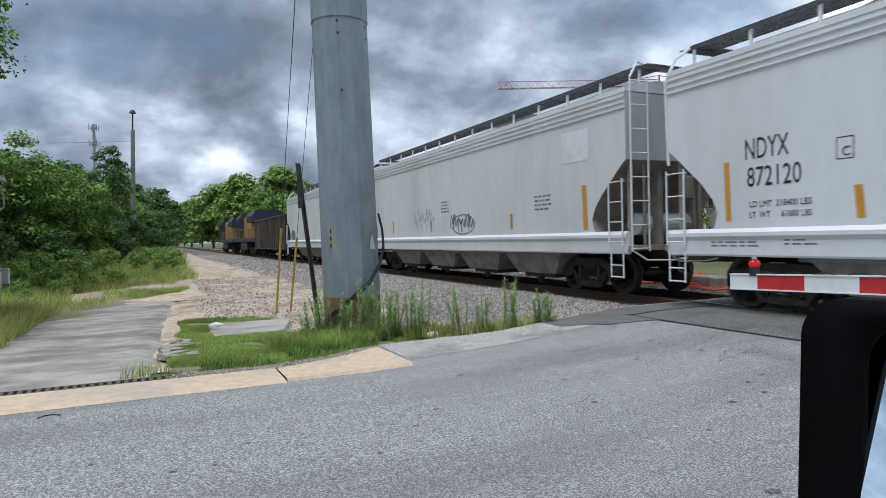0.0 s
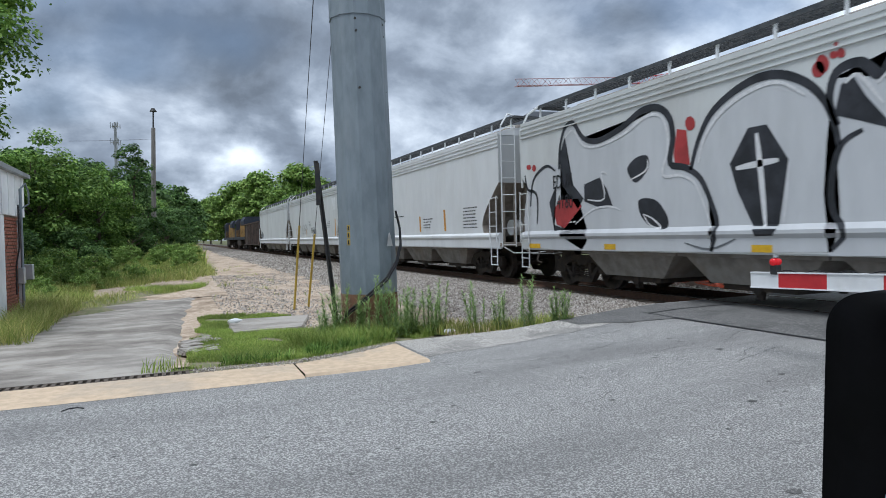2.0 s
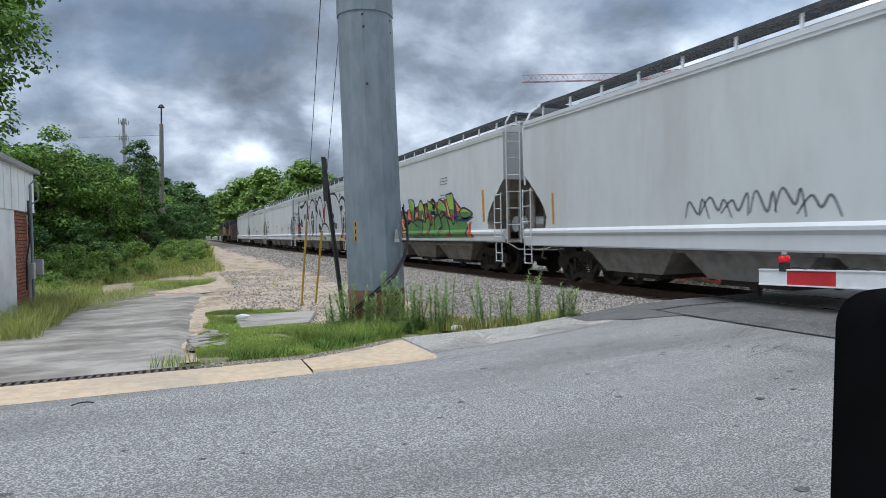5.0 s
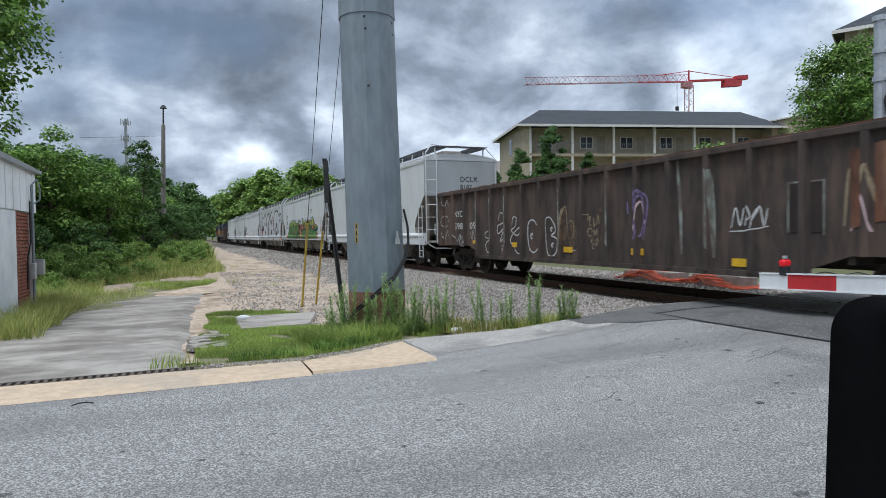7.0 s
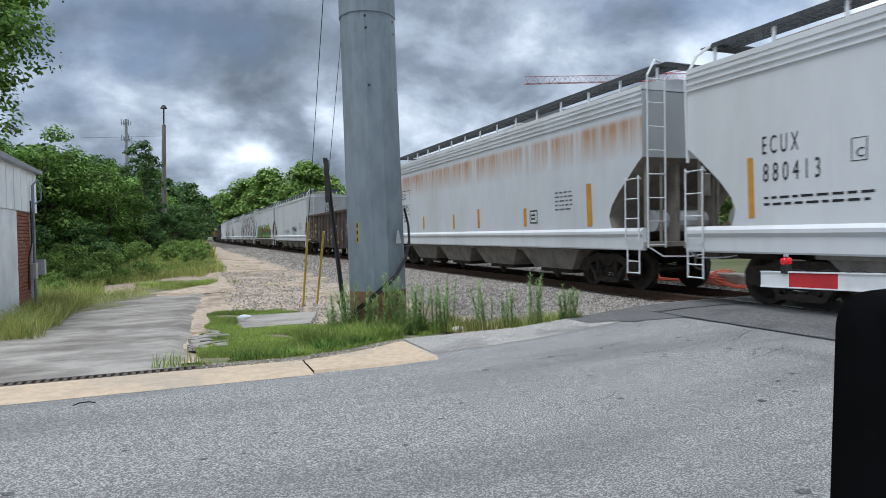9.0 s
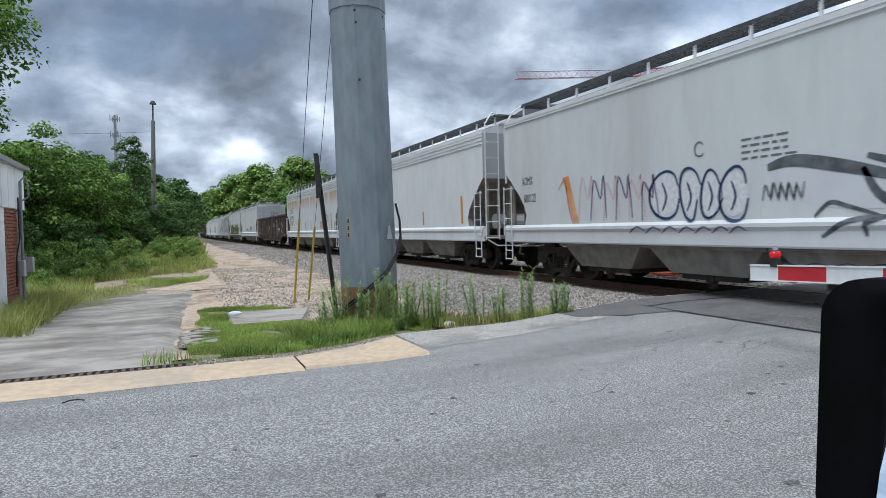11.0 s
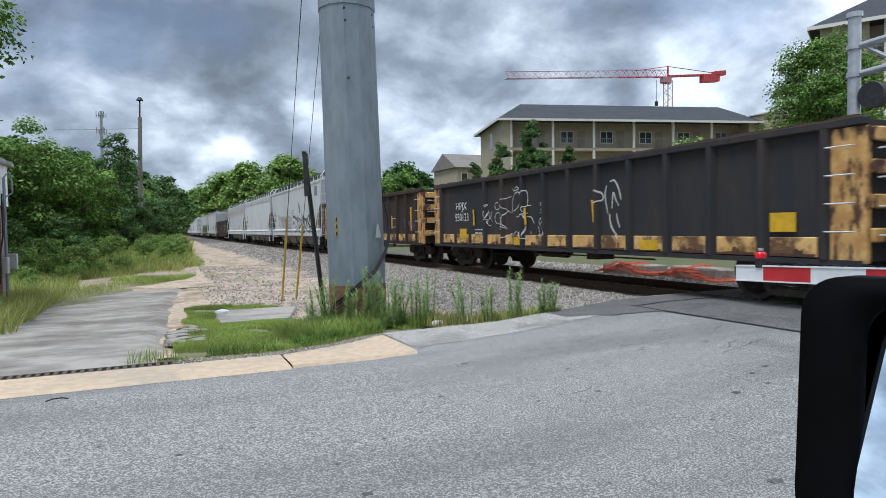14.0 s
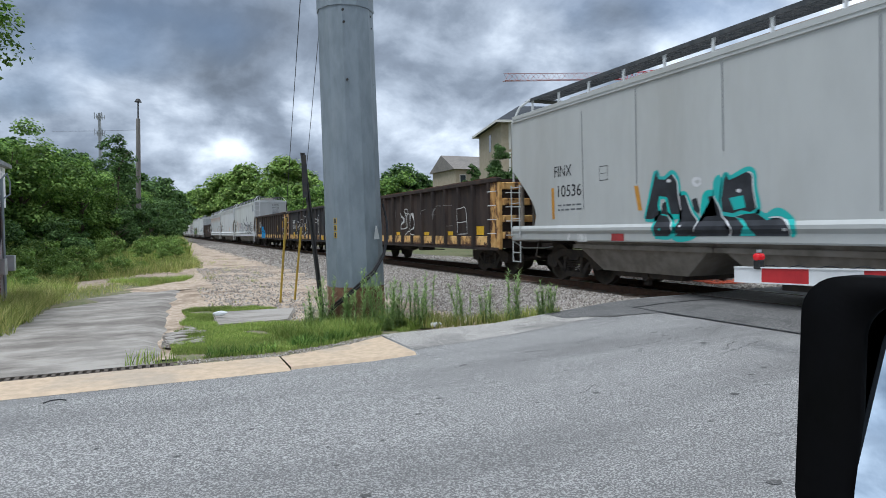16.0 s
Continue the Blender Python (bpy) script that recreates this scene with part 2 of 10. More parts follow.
M["rust"] = material("rust", (0.22, 0.11, 0.065), 0.9, 0, (0.13, 0.07, 0.045), 5.0, (0.30, 0.19, 0.12), 2.0, 0.6, 0.4, 50.0)
M["black_cable"] = plain("black_cable", (0.012, 0.012, 0.014), 0.5)
M["dark_steel"] = material("dark_steel", (0.035, 0.037, 0.04), 0.6, 0.4, (0.06, 0.055, 0.05), 12.0, bump=0.1)
M["yellow_guard"] = material("yellow_guard", (0.50, 0.36, 0.05), 0.55, 0, (0.40, 0.28, 0.06), 4.0, (0.24, 0.2, 0.1), 2.0, 0.5, 0.05)
M["white_paint"] = material("white_paint", (0.76, 0.77, 0.77), 0.5, 0, (0.7, 0.71, 0.71), 4.0, (0.5, 0.48, 0.44), 1.1, 0.3, 0.05)
M["red_paint"] = material("red_paint", (0.50, 0.03, 0.035), 0.45, 0, (0.42, 0.025, 0.03), 6.0, bump=0.05)
M["alu"] = material("alu", (0.52, 0.54, 0.56), 0.45, 0.5, (0.43, 0.45, 0.47), 5.0, bump=0.05)
M["truck"] = material("truck", (0.040, 0.034, 0.030), 0.85, 0.1, (0.07, 0.055, 0.042), 8.0, (0.1, 0.075, 0.055), 2.0, 0.4, 0.4, 40.0)
M["wheel"] = material("wheel", (0.05, 0.042, 0.036), 0.6, 0.4, (0.09, 0.07, 0.055), 7.0, bump=0.1)
M["bay"] = material("bay", (0.30, 0.28, 0.25), 0.8, 0, (0.21, 0.19, 0.17), 3.0, (0.27, 0.21, 0.16), 0.9, 0.5, 0.2)
# dirty brown-grey, darkened to carry the shade under the hopper ends
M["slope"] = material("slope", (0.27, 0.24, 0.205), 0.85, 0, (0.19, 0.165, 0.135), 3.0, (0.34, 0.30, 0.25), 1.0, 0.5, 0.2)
M["grate_dark"] = material("grate_dark", (0.075, 0.08, 0.085), 0.6, 0.5, (0.12, 0.12, 0.12), 8.0, bump=0.1)
M["ink"] = plain("ink", (0.02, 0.02, 0.023), 0.6)
M["ink_white"] = material("ink_white", (0.72, 0.72, 0.7), 0.6, 0, (0.5, 0.5, 0.48), 8.0, bump=0.0)
M["orange_tape"] = material("orange_tape", (0.62, 0.29, 0.035), 0.5, 0, (0.5, 0.25, 0.05), 6.0, bump=0.0)
M["yellow_tape"] = material("yellow_tape", (0.75, 0.45, 0.02), 0.45, 0, (0.6, 0.36, 0.02), 6.0, bump=0.0)
M["mirror_black"] = material("mirror_black", (0.0025, 0.0025, 0.003), 0.7, 0, (0.002, 0.002, 0.002), 12.0, bump=0.0, specular=0.08)


# ---- ground ----
def interp(x, xs, ys):
    return float(np.interp(x, xs, ys))


def road_z(x):
    return interp(x, [-8.0, -2.0, 2.0, 12.0], [-0.25, -0.01, -0.01, -0.25])


def sheet(name, xs, ys, zf, mat, label, wobble=0.0, cat="ground"):
    """A grid over the given x and y lines, as a piece of the setting."""
    bm = bmesh.new()
    rows = [[bm.verts.new((x + wobble * noise.noise((x * 1.7, y * 1.7, 5)), y + wobble * noise.noise((x * 1.7, y * 1.7, 9)), zf(x, y))) for x in xs] for y in ys]
    for a, b in zip(rows[:-1], rows[1:]):
        for i in range(len(xs) - 1):
            bm.faces.new((a[i], a[i + 1], b[i + 1], b[i]))
    ob = part(name, bm, mat, smooth=True)
    return tagged(ob, label, cat, kind="structure")


def spread(lo, hi, near, step, grow=1.35):
    """Grid lines with even steps near the middle and growing ones towards the horizon."""
    a, b = near
    v = list(np.arange(a, b + step * 0.5, step))
    s = step
    while v[-1] < hi:
        s *= grow
        v.append(v[-1] + s)
    s = step
    while v[0] > lo:
        s *= grow
        v.insert(0, v[0] - s)
    return v


def terrain_z(x, y):
    z = -0.31
    if x < -13 or y > 60:
        z += 0.12 * noise.noise((x * 0.15, y * 0.15, 2))
    if y > 26:
        z += 0.9 * interp(x, [-30, -12, -8.5], [1.0, 0.8, 0.0]) * interp(y, [26, 40, 90], [0.0, 1.0, 0.9])
    return z


ground = sheet("ground", spread(-2500, 2500, (-30, 30), 1.5), spread(-2500, 3000, (-15, 60), 1.5), terrain_z, M["earth"], "grassy earth reaching to the horizon")

road_edge = lambda x: interp(x, [-9.0, -7.42, -7.38, -5.6, -2.5, 4.0], [7.5, 7.54, 9.1, 8.85, 9.5, 9.8])
bm = bmesh.new()
xs = spread(-80, 80, (-14, 6), 0.5, 1.3)
xs = sorted(xs + [-7.42, -7.38])
prev = None
for x in xs:
    e = road_edge(x) + 0.03 * noise.noise((x * 3, 1, 1))
    col = [bm.verts.new((x, y, road_z(x) - (0.06 if y > 7.2 and x < -7.4 else 0.0) * (y - 7.2))) for y in (-40, -14, -8, -4, -2, 0, 1.5, 3, 4.5, 6, 7, e)]
    if prev:
        for i in range(len(col) - 1):
            bm.faces.new((prev[i], col[i], col[i + 1], prev[i + 1]))
    prev = col
road = part("road", bm, M["asphalt"], smooth=True)
tagged(road, "worn light-grey asphalt road rising gently to the crossing", "road", kind="structure")

# paler worn strip beside the apron, and the darker patch before the rails
approach = sheet("crossing_approach", list(np.arange(-7.36, -3.0, 0.3)), list(np.linspace(0, 1, 8)),
                 lambda x, y: 0.0, M["crossing_concrete"], "pale worn asphalt edge beside the crossing", cat="road")
for v in approach.data.vertices:
    x, f = v.co.x, v.co.y
    lo = interp(x, [-7.4, -5.6, -3.0], [7.75, 7.9, 8.5]) + 0.10 * noise.noise((x * 2.5, 3, 1))
    v.co = (x, lo + f * (road_edge(x) + 0.02 - lo), road_z(x) + 0.004)
patch = sheet("crossing_patch", list(np.arange(-2.95, -0.84, 0.3)) + [-0.84], list(np.arange(-14, 9.01, 0.5)) + [9.45],
              lambda x, y: road_z(x) + 0.006, M["asphalt_dark"], "dark patched asphalt beside the rails", cat="road")
far_patch = sheet("crossing_patch_far", [0.84, 1.4, 2.0, 2.8], list(np.arange(-14, 9.01, 0.5)) + [9.7],
                  lambda x, y: road_z(x) + 0.006, M["asphalt_dark"], "dark patched asphalt beyond the rails", cat="road")
rough_patch = sheet("rough_patch", list(np.linspace(-4.5, -2.97, 10)), list(np.linspace(0, 1, 6)), lambda x, y: 0.0, M["asphalt_dark"], "dark ragged asphalt patch at the crossing's corner", cat="road")
for v in rough_patch.data.vertices:
    x, f = v.co.x, v.co.y
    lo = interp(x, [-4.5, -3.7, -2.97], [8.55, 8.1, 7.95]) + 0.12 * noise.noise((x * 3.5, 1, 6))
    v.co = (x, lo + f * (road_edge(x) + 0.01 - lo), road_z(x) + 0.009)
seam = sheet("road_joint", [-3.03, -2.97], list(np.arange(-14, 8.9, 0.25)), lambda x, y: road_z(x) + 0.011, M["rubber"], "dark tar joint across the road", 0.06, "road")
seam2 = sheet("road_joint_edge", list(np.arange(-3.0, -0.8, 0.2)), [8.62, 8.68], lambda x, y: road_z(x) + 0.012, M["rubber"], "dark tar joint along the crossing", 0.08, "road")

# concrete lot, gutter strip and apron
lot = sheet("concrete_lot", list(np.arange(-46, -9.8, 0.4)), list(np.arange(8.46, 23.0, 0.2)),
            lambda x, y: -0.245 + 0.012 * noise.noise((x * 0.6, y * 0.6, 1)), M["lot"], "old stained concrete lot with weeds in its cracks", cat="pavement")
for v in lot.data.vertices:
    if v.co.x > -10.25:
        v.co.z = -0.36
    edge_x = interp(v.co.y, [8, 10, 13, 17, 23], [-10.2, -10.0, -9.85, -9.7, -9.2])
    if v.co.x > -16:
        v.co.x = -16 + (v.co.x + 16) * (edge_x + 16 + 0.16 * noise.noise((v.co.y * 0.9, 4, 4)) + 0.05 * noise.noise((v.co.y * 4.1, 4, 4))) / 6.2
    if v.co.y > 22.3:
        v.co.y = interp(v.co.x, [-14, -12.3, -9.9], [15.5, 17.6, 20.6]) + 0.3 * noise.noise((v.co.x, 2, 8))
    elif v.co.y > 14:
        top = interp(v.co.x, [-14, -12.3, -9.9], [15.5, 17.6, 20.6])
        v.co.y = 14 + (v.co.y - 14) * (top - 14) / 8.6

gutter = new("gutter_strip")
tagged(gutter, "sandy concrete gutter strip along the road", "pavement", kind="structure")
bm = bmesh.new()
for x0, x1 in ((-46, -31), (-30.99, -21), (-20.99, -15.0), (-14.99, -9.02)):
    xs_ = np.linspace(x0, x1, 14)
    lo = [[bm.verts.new((x, y, z)) for x in xs_] for y, z in ((7.42, -0.262), (7.5, -0.245), (8.24, -0.235), (8.26, -0.30))]
    for a, b in zip(lo[:-1], lo[1:]):
        for i in range(13):
            bm.faces.new((a[i], a[i + 1], b[i + 1], b[i]))
part("slab", bm, M["sandy"], gutter)
bm = bmesh.new()
xs_ = np.linspace(-9.0, -7.42, 8)
rows = []
for f in (0, 0.05, 0.5, 0.95, 1.0):
    rows.append([bm.verts.new((x, 7.5 + f * (interp(x, [-9, -8.2, -7.42], [8.26, 8.6, 9.0]) - 7.5), road_z(x) + 0.012 - (0.06 if f in (0, 1.0) else 0))) for x in xs_])
for a, b in zip(rows[:-1], rows[1:]):
    for i in range(7):
        bm.faces.new((a[i], a[i + 1], b[i + 1], b[i]))
part("apron_slab", bm, M["sandy"], gutter, "sandy concrete apron slab")

# trench drain: frame and bars
drain = new("trench_drain")
tagged(drain, "rusty iron trench drain grate along the lot", "drain", kind="structure")
bm = bmesh.new()
box(bm, -22, -9.95, 8.262, 8.282, -0.33, -0.235), box(bm, -22, -9.95, 8.44, 8.46, -0.33, -0.235)
part("frame", bm, M["drain_iron"], drain)
bm = bmesh.new()
box(bm, -22, -9.95, 8.28, 8.44, -0.40, -0.33)
part("channel", bm, M["rubber"], drain)
bm = bmesh.new()
box(bm, -0.022, 0.022, -0.078, 0.078, -0.012, 0.012)
bar_mesh = finish(bm, "bar")
for i in range(130):
    o = link("bar", bar_mesh, M["drain_iron"], drain)
    o.location = (-10.0 - i * 0.088, 8.361, -0.25)

# dirt yard beside the track, and the ballast bed
yard = sheet("dirt_yard", list(np.arange(-11.0, -4.5, 0.35)), list(np.arange(9.0, 60, 0.6)) + list(np.arange(60, 420, 12)),
             lambda x, y: -0.262 + 0.03 * noise.noise((x * 0.8, y * 0.8, 3)) + interp(x, [-11, -9.9, -9.6, -5], [-0.045, -0.03, -0.01, 0.02]), M["dirt"], "stony tan dirt yard beside the track", 0.0)


def ballast_z(x, y):
    return interp(abs(x), [0, 1.6, 2.2, 5.2, 6.0], [-0.17, -0.17, -0.19, -0.24, -0.33]) + 0.015 * noise.noise((x * 3, y * 3, 7))


bal_y = list(np.arange(9.3, 60, 0.5)) + list(np.arange(60, 620, 10))
ballast = sheet("ballast_bed", list(np.arange(-6.0, 6.01, 0.4)), bal_y, ballast_z, M["ballast"], "grey crushed-stone ballast bed")
ballast_s = sheet("ballast_bed_south", list(np.arange(-6.0, 6.01, 1.0)), list(np.arange(-160, -13.9, 6)), ballast_z, M["ballast"], "grey crushed-stone ballast bed")

# tan dirt washed over the end of the lot
wash = sheet("dirt_wash", list(np.linspace(0, 1, 26)), list(np.arange(18.6, 31.0, 0.35)), lambda x, y: 0.0, M["dirt"], "tan dirt and gravel washed over the end of the lot")
for v in wash.data.vertices:
    f, y = v.co.x, v.co.y
    lo = interp(y, [18.6, 20.5, 24.0, 28.0, 31.0], [-11.3, -12.6, -13.2, -11.2, -9.6]) + 0.5 * noise.noise((y * 0.9, 3, 2))
    x = lo + f * (-8.8 - lo)
    y += (interp(x, [-11.6, -9.5], [0.0, 1.1]) + 0.35 * noise.noise((x * 1.4, 6, 2))) * interp(y, [18.6, 22.6], [1.0, 0.0])
    edge_ = min(f, 1 - f, (v.co.y - 18.6) / 3.0 + 0.02)
    v.co = (x, y, -0.225 - 0.05 * max(0.0, 1 - edge_ / 0.06) + 0.012 * noise.noise((x * 1.1, y * 1.1, 4)))

# loose stones on the ballast and the yard
rng = random.Random(4)


def stones(name, count, area, size, mat, zf, label):
    verts, faces = [], []
    for _ in range(count):
        x, y = area(rng)
        s = size * rng.uniform(0.6, 1.5)
        z = zf(x, y)
        a = rng.uniform(0, 6.28)
        k = len(verts)
        for i in range(4):
            r = s * rng.uniform(0.75, 1.2)
            verts.append((x + r * math.cos(a + i * 1.57), y + r * math.sin(a + i * 1.57), z + rng.uniform(-0.1, 0.25) * s))
        verts.append((x + rng.uniform(-0.3, 0.3) * s, y + rng.uniform(-0.3, 0.3) * s, z + s * rng.uniform(0.6, 1.35)))
        faces += [(k + i, k + (i + 1) % 4, k + 4) for i in range(4)]
    me = bpy.data.meshes.new(name)
    me.from_pydata(verts, [], faces)
    ob = link(name, me, mat)
    return tagged(ob, label, "gravel", kind="stuff")


def stone_material():
    m = bpy.data.materials.new("stone")
    m.use_nodes = True
    nt = m.node_tree
    g = nt.nodes.new("ShaderNodeNewGeometry")
    r = nt.nodes.new("ShaderNodeValToRGB")
    r.color_ramp.elements[0].color = (0.12, 0.10, 0.085, 1)
    r.color_ramp.elements[1].color = (0.50, 0.465, 0.42, 1)
    e = r.color_ramp.elements.new(0.45)
    e.color = (0.28, 0.245, 0.208, 1)
    nt.links.new(g.outputs["Random Per Island"], r.inputs[0])
    nt.links.new(r.outputs[0], nt.nodes["Principled BSDF"].inputs["Base Color"])
    nt.nodes["Principled BSDF"].inputs["Roughness"].default_value = 0.9
    return m


M["stone"] = stone_material()


def near_band(r):
    y = 9.4 + 22 * r.random() ** 1.7
    return r.uniform(-5.9 if y > 10 else -4.6, -1.25), y


stones("ballast_stones", 42000, near_band, 0.028, M["stone"], lambda x, y: ballast_z(x, y) + 0.006, "loose grey ballast stones beside the track")
stones("ballast_stones_far", 9000, lambda r: (r.uniform(1.3, 6.0), 9.6 + 25 * r.random() ** 1.5), 0.045, M["stone"], lambda x, y: ballast_z(x, y) - 0.004, "loose grey ballast stones beyond the track")
stones("ballast_stones_distant", 9000, lambda r: (r.uniform(-5.9, -1.3), 30 + 60 * r.random() ** 1.5), 0.06, M["stone"], lambda x, y: ballast_z(x, y) - 0.01, "loose grey ballast stones beside the track")
stones("yard_stones", 12000, lambda r: (-5.2 - 4.2 * r.random() ** 1.5, 10.8 + 20 * r.random() ** 1.3), 0.024, M["stone"], lambda x, y: -0.262, "scattered pale stones on the dirt yard")

# ---- track ----
track = new("railway_track")
tagged(track, "railway track with rusty rails on dark wooden ties", "railway track", kind="structure")


def rail_mesh(y0, y1):
    bm = bmesh.new()
    prof = [(-0.07, -0.172), (0.07, -0.172), (0.07, -0.158), (0.012, -0.14), (0.012, -0.045), (0.036, -0.035), (0.036, -0.004), (0.03, 0.0), (-0.03, 0.0), (-0.036, -0.004), (-0.036, -0.035), (-0.012, -0.045), (-0.012, -0.14), (-0.07, -0.158)]
    prism_xz(bm, prof, y0, y1)
    for f in bm.faces:
        if f.calc_center_median().z > -0.003:
            f.material_index = 1
    return finish(bm, "rail")


rm = rail_mesh(-160, 620)
for x in (-0.755, 0.755):
    link("rail", rm, [M["rail"], M["rail_top"]], track).location = (x, 0, 0)
bm = bmesh.new()
bevelled_box(bm, -1.3, 1.3, -0.115, 0.115, -0.09, 0.09, 0.015, 1)
tie_mesh = finish(bm, "tie")
for i in range(150):
    o = link("tie", tie_mesh, M["tie"], track)
    o.location = (rng.uniform(-0.03, 0.03), 9.75 + i * 0.5, -0.245 + rng.uniform(0, 0.012))
    o.rotation_euler = (0, 0, rng.uniform(-0.012, 0.012))
bm = bmesh.new()
for i in range(300):
    box(bm, -1.3, 1.3, 85 + i * 0.5, 85.23 + i * 0.5, -0.3, -0.155)
tagged(part("far_ties", bm, M["tie"], track), kind="stuff")
for x0, x1, nm in ((-0.68, 0.68, "crossing_panel"), (-0.84, -0.80, "flange_filler"), (0.80, 0.84, "flange_filler")):
    bm = bmesh.new()
    for k in range(10):
        bevelled_box(bm, x0, x1, 9.4 - (k + 1) * 2.3 + 0.01, 9.4 - k * 2.3, -0.16, -0.012, 0.008, 1)
    part(nm, bm, M["rubber"], track)

# ---- steel pole ----
pole = new("steel_utility_pole")
pole.location = (-7.19, 10.95, -0.24)
tagged(pole, "tall tapered galvanised steel utility pole with rusty base", "utility pole")


def taper(bm, z0, z1, r0, r1, n=12, lean=0.0, caps=True, turn=0.13):
    ring = []
    for z, r in ((z0, r0), (z1, r1)):
        ring.append([bm.verts.new((lean * z + r * math.cos(turn + 2 * math.pi * i / n), r * math.sin(turn + 2 * math.pi * i / n), z)) for i in range(n)])
    for i in range(n):
        bm.faces.new((ring[0][i], ring[0][(i + 1) % n], ring[1][(i + 1) % n], ring[1][i]))
    if caps:
        bm.faces.new(ring[0][::-1]), bm.faces.new(ring[1])


POLE_LEAN = -0.021
bm = bmesh.new()
taper(bm, 0.62, 5.45, 0.50, 0.478, lean=POLE_LEAN)
part("shaft", bm, M["galv"], pole)
bm = bmesh.new()
taper(bm, 5.35, 15.0, 0.494, 0.38, lean=POLE_LEAN)
part("upper_shaft", bm, M["galv"], pole, "galvanised upper shaft sleeved over the lower one")
bm = bmesh.new()
taper(bm, -0.1, 0.62, 0.503, 0.5001, lean=POLE_LEAN)
part("rusty_base", bm, M["rust"], pole, "rust-stained pole base")
bm = bmesh.new()
tube(bm, (0, 0, 0), (0, -0.03, 0), 0.02, 8)
bolt_mesh = finish(bm, "bolt")
for z, xs_ in ((5.25, (-0.13, 0.40)), (5.05, (-0.12, 0.41)), (4.1, (-0.10, 0.42)), (3.2, (0.43,)), (2.35, (0.44,)), (1.55, (0.45,)), (0.8, (0.46,))):
    for dx in xs_:
        o = link("bolt", bolt_mesh, M["dark_steel"], pole)
        o.location = (dx + POLE_LEAN * z - 0.05, -math.sqrt(0.485 ** 2 - min(abs(dx), 0.45) ** 2), z)
bm = bmesh.new()
bm_pts = [(0.50, -0.04, 2.05), (0.53, -0.14, 1.78), (0.49, -0.29, 1.48), (0.36, -0.44, 1.18), (0.14, -0.55, 0.90), (-0.12, -0.56, 0.68), (-0.34, -0.47, 0.48), (-0.49, -0.27, 0.32), (-0.54, -0.08, 0.08)]
for off in (0.0, 0.045):
    bm = bmesh.new()
    pipe(bm, [(x, y - off * 0.5, z - off) for x, y, z in bm_pts], 0.02)
    part("cable", bm, M["black_cable"], pole, "black cable looped round the pole")
bm = bmesh.new()
pipe(bm, [(-0.48, 0.02, 4.25), (-0.50, 0.05, 4.8), (-0.53, 0.08, 5.6), (-0.56, 0.08, 7.5)], 0.022)
part("riser_cable", bm, M["black_cable"], pole, "black riser cable")
bm = bmesh.new()
q = [(-0.065, 0), (0.075, 0), (0.05, 0.10), (0.02, 0.20), (0.015, 0.23), (-0.02, 0.23), (-0.04, 0.15)]
f = bm.faces.new([bm.verts.new((x, 0, z)) for x, z in q])
bmesh.ops.extrude_face_region(bm, geom=[f])
o = part("tag", bm, M["white_paint"], pole, "torn white tag")
o.location, o.rotation_euler = (0.235, -0.466, 1.43), (0, 0, 0.5)
for i, zz in enumerate((1.75, 1.63, 1.51)):
    bm = bmesh.new()
    box(bm, -0.032, 0.032, -0.006, 0.006, -0.052, 0.052)
    o = part("number_plate", bm, M["yellow_guard"], pole, "small yellow tag with a dark bar")
    o.location, o.rotation_euler = (-0.432, -0.285, zz), (0, 0, -0.95)
    bm = bmesh.new()
    box(bm, -0.014, 0.014, -0.01, -0.006, -0.035, 0.035)
    part("bar", bm, M["ink"], o)

# guy wires with yellow guards
for (x0, y0), (x1, y1, z1), gl in (((-7.86, 14.8), (-7.30, 11.1, 14.0), 1.9), ((-7.86, 14.86), (-7.36, 11.1, 13.0), 0.0), ((-7.50, 15.0), (-7.10, 11.1, 10.5), 1.75)):
    guy = new("guy_wire")
    guy.location = (x0, y0, -0.3)
    tagged(guy, "thin steel guy wire with a yellow ground guard" if gl else "thin steel guy wire anchored in the dirt", "guy wire")
    d = Vector((x1 - x0, y1 - y0, z1 + 0.3))
    bm = bmesh.new()
    tube(bm, (0, 0, 0), d, 0.006, 5)
    part("wire", bm, M["dark_steel"], guy)
    if gl:
        bm = bmesh.new()
        tube(bm, (0, 0, 0), d.normalized() * (gl + 0.1), 0.026, 10)
        part("guard", bm, M["yellow_guard"], guy, "faded yellow plastic guard")

# leaning sign post
post = new("leaning_sign_post")
post.location = (-7.86, 10.6, -0.3)
tagged(post, "bare dark green steel U-channel sign post leaning over", "sign post")
bm = bmesh.new()
prism = [(-0.035, 0.0), (-0.035, -0.03), (-0.015, -0.034), (-0.012, -0.004), (0.012, -0.004), (0.015, -0.034), (0.035, -0.03), (0.035, 0.0)]
a = [bm.verts.new((x, y, 0)) for x, y in prism]
b = [bm.verts.new((x - 0.31, y, 2.93)) for x, y in prism]
bm.faces.new(a), bm.faces.new(b[::-1])
for i in range(8):
    bm.faces.new((a[i], b[i], b[(i + 1) % 8], a[(i + 1) % 8]))
part("channel", bm, M["dark_steel"], post)
bm = bmesh.new()
box(bm, -0.28, -0.20, -0.05, -0.034, 2.2, 2.9)
o = part("upper_piece", bm, M["dark_steel"], post)
o.rotation_euler = (0, -0.02, 0)

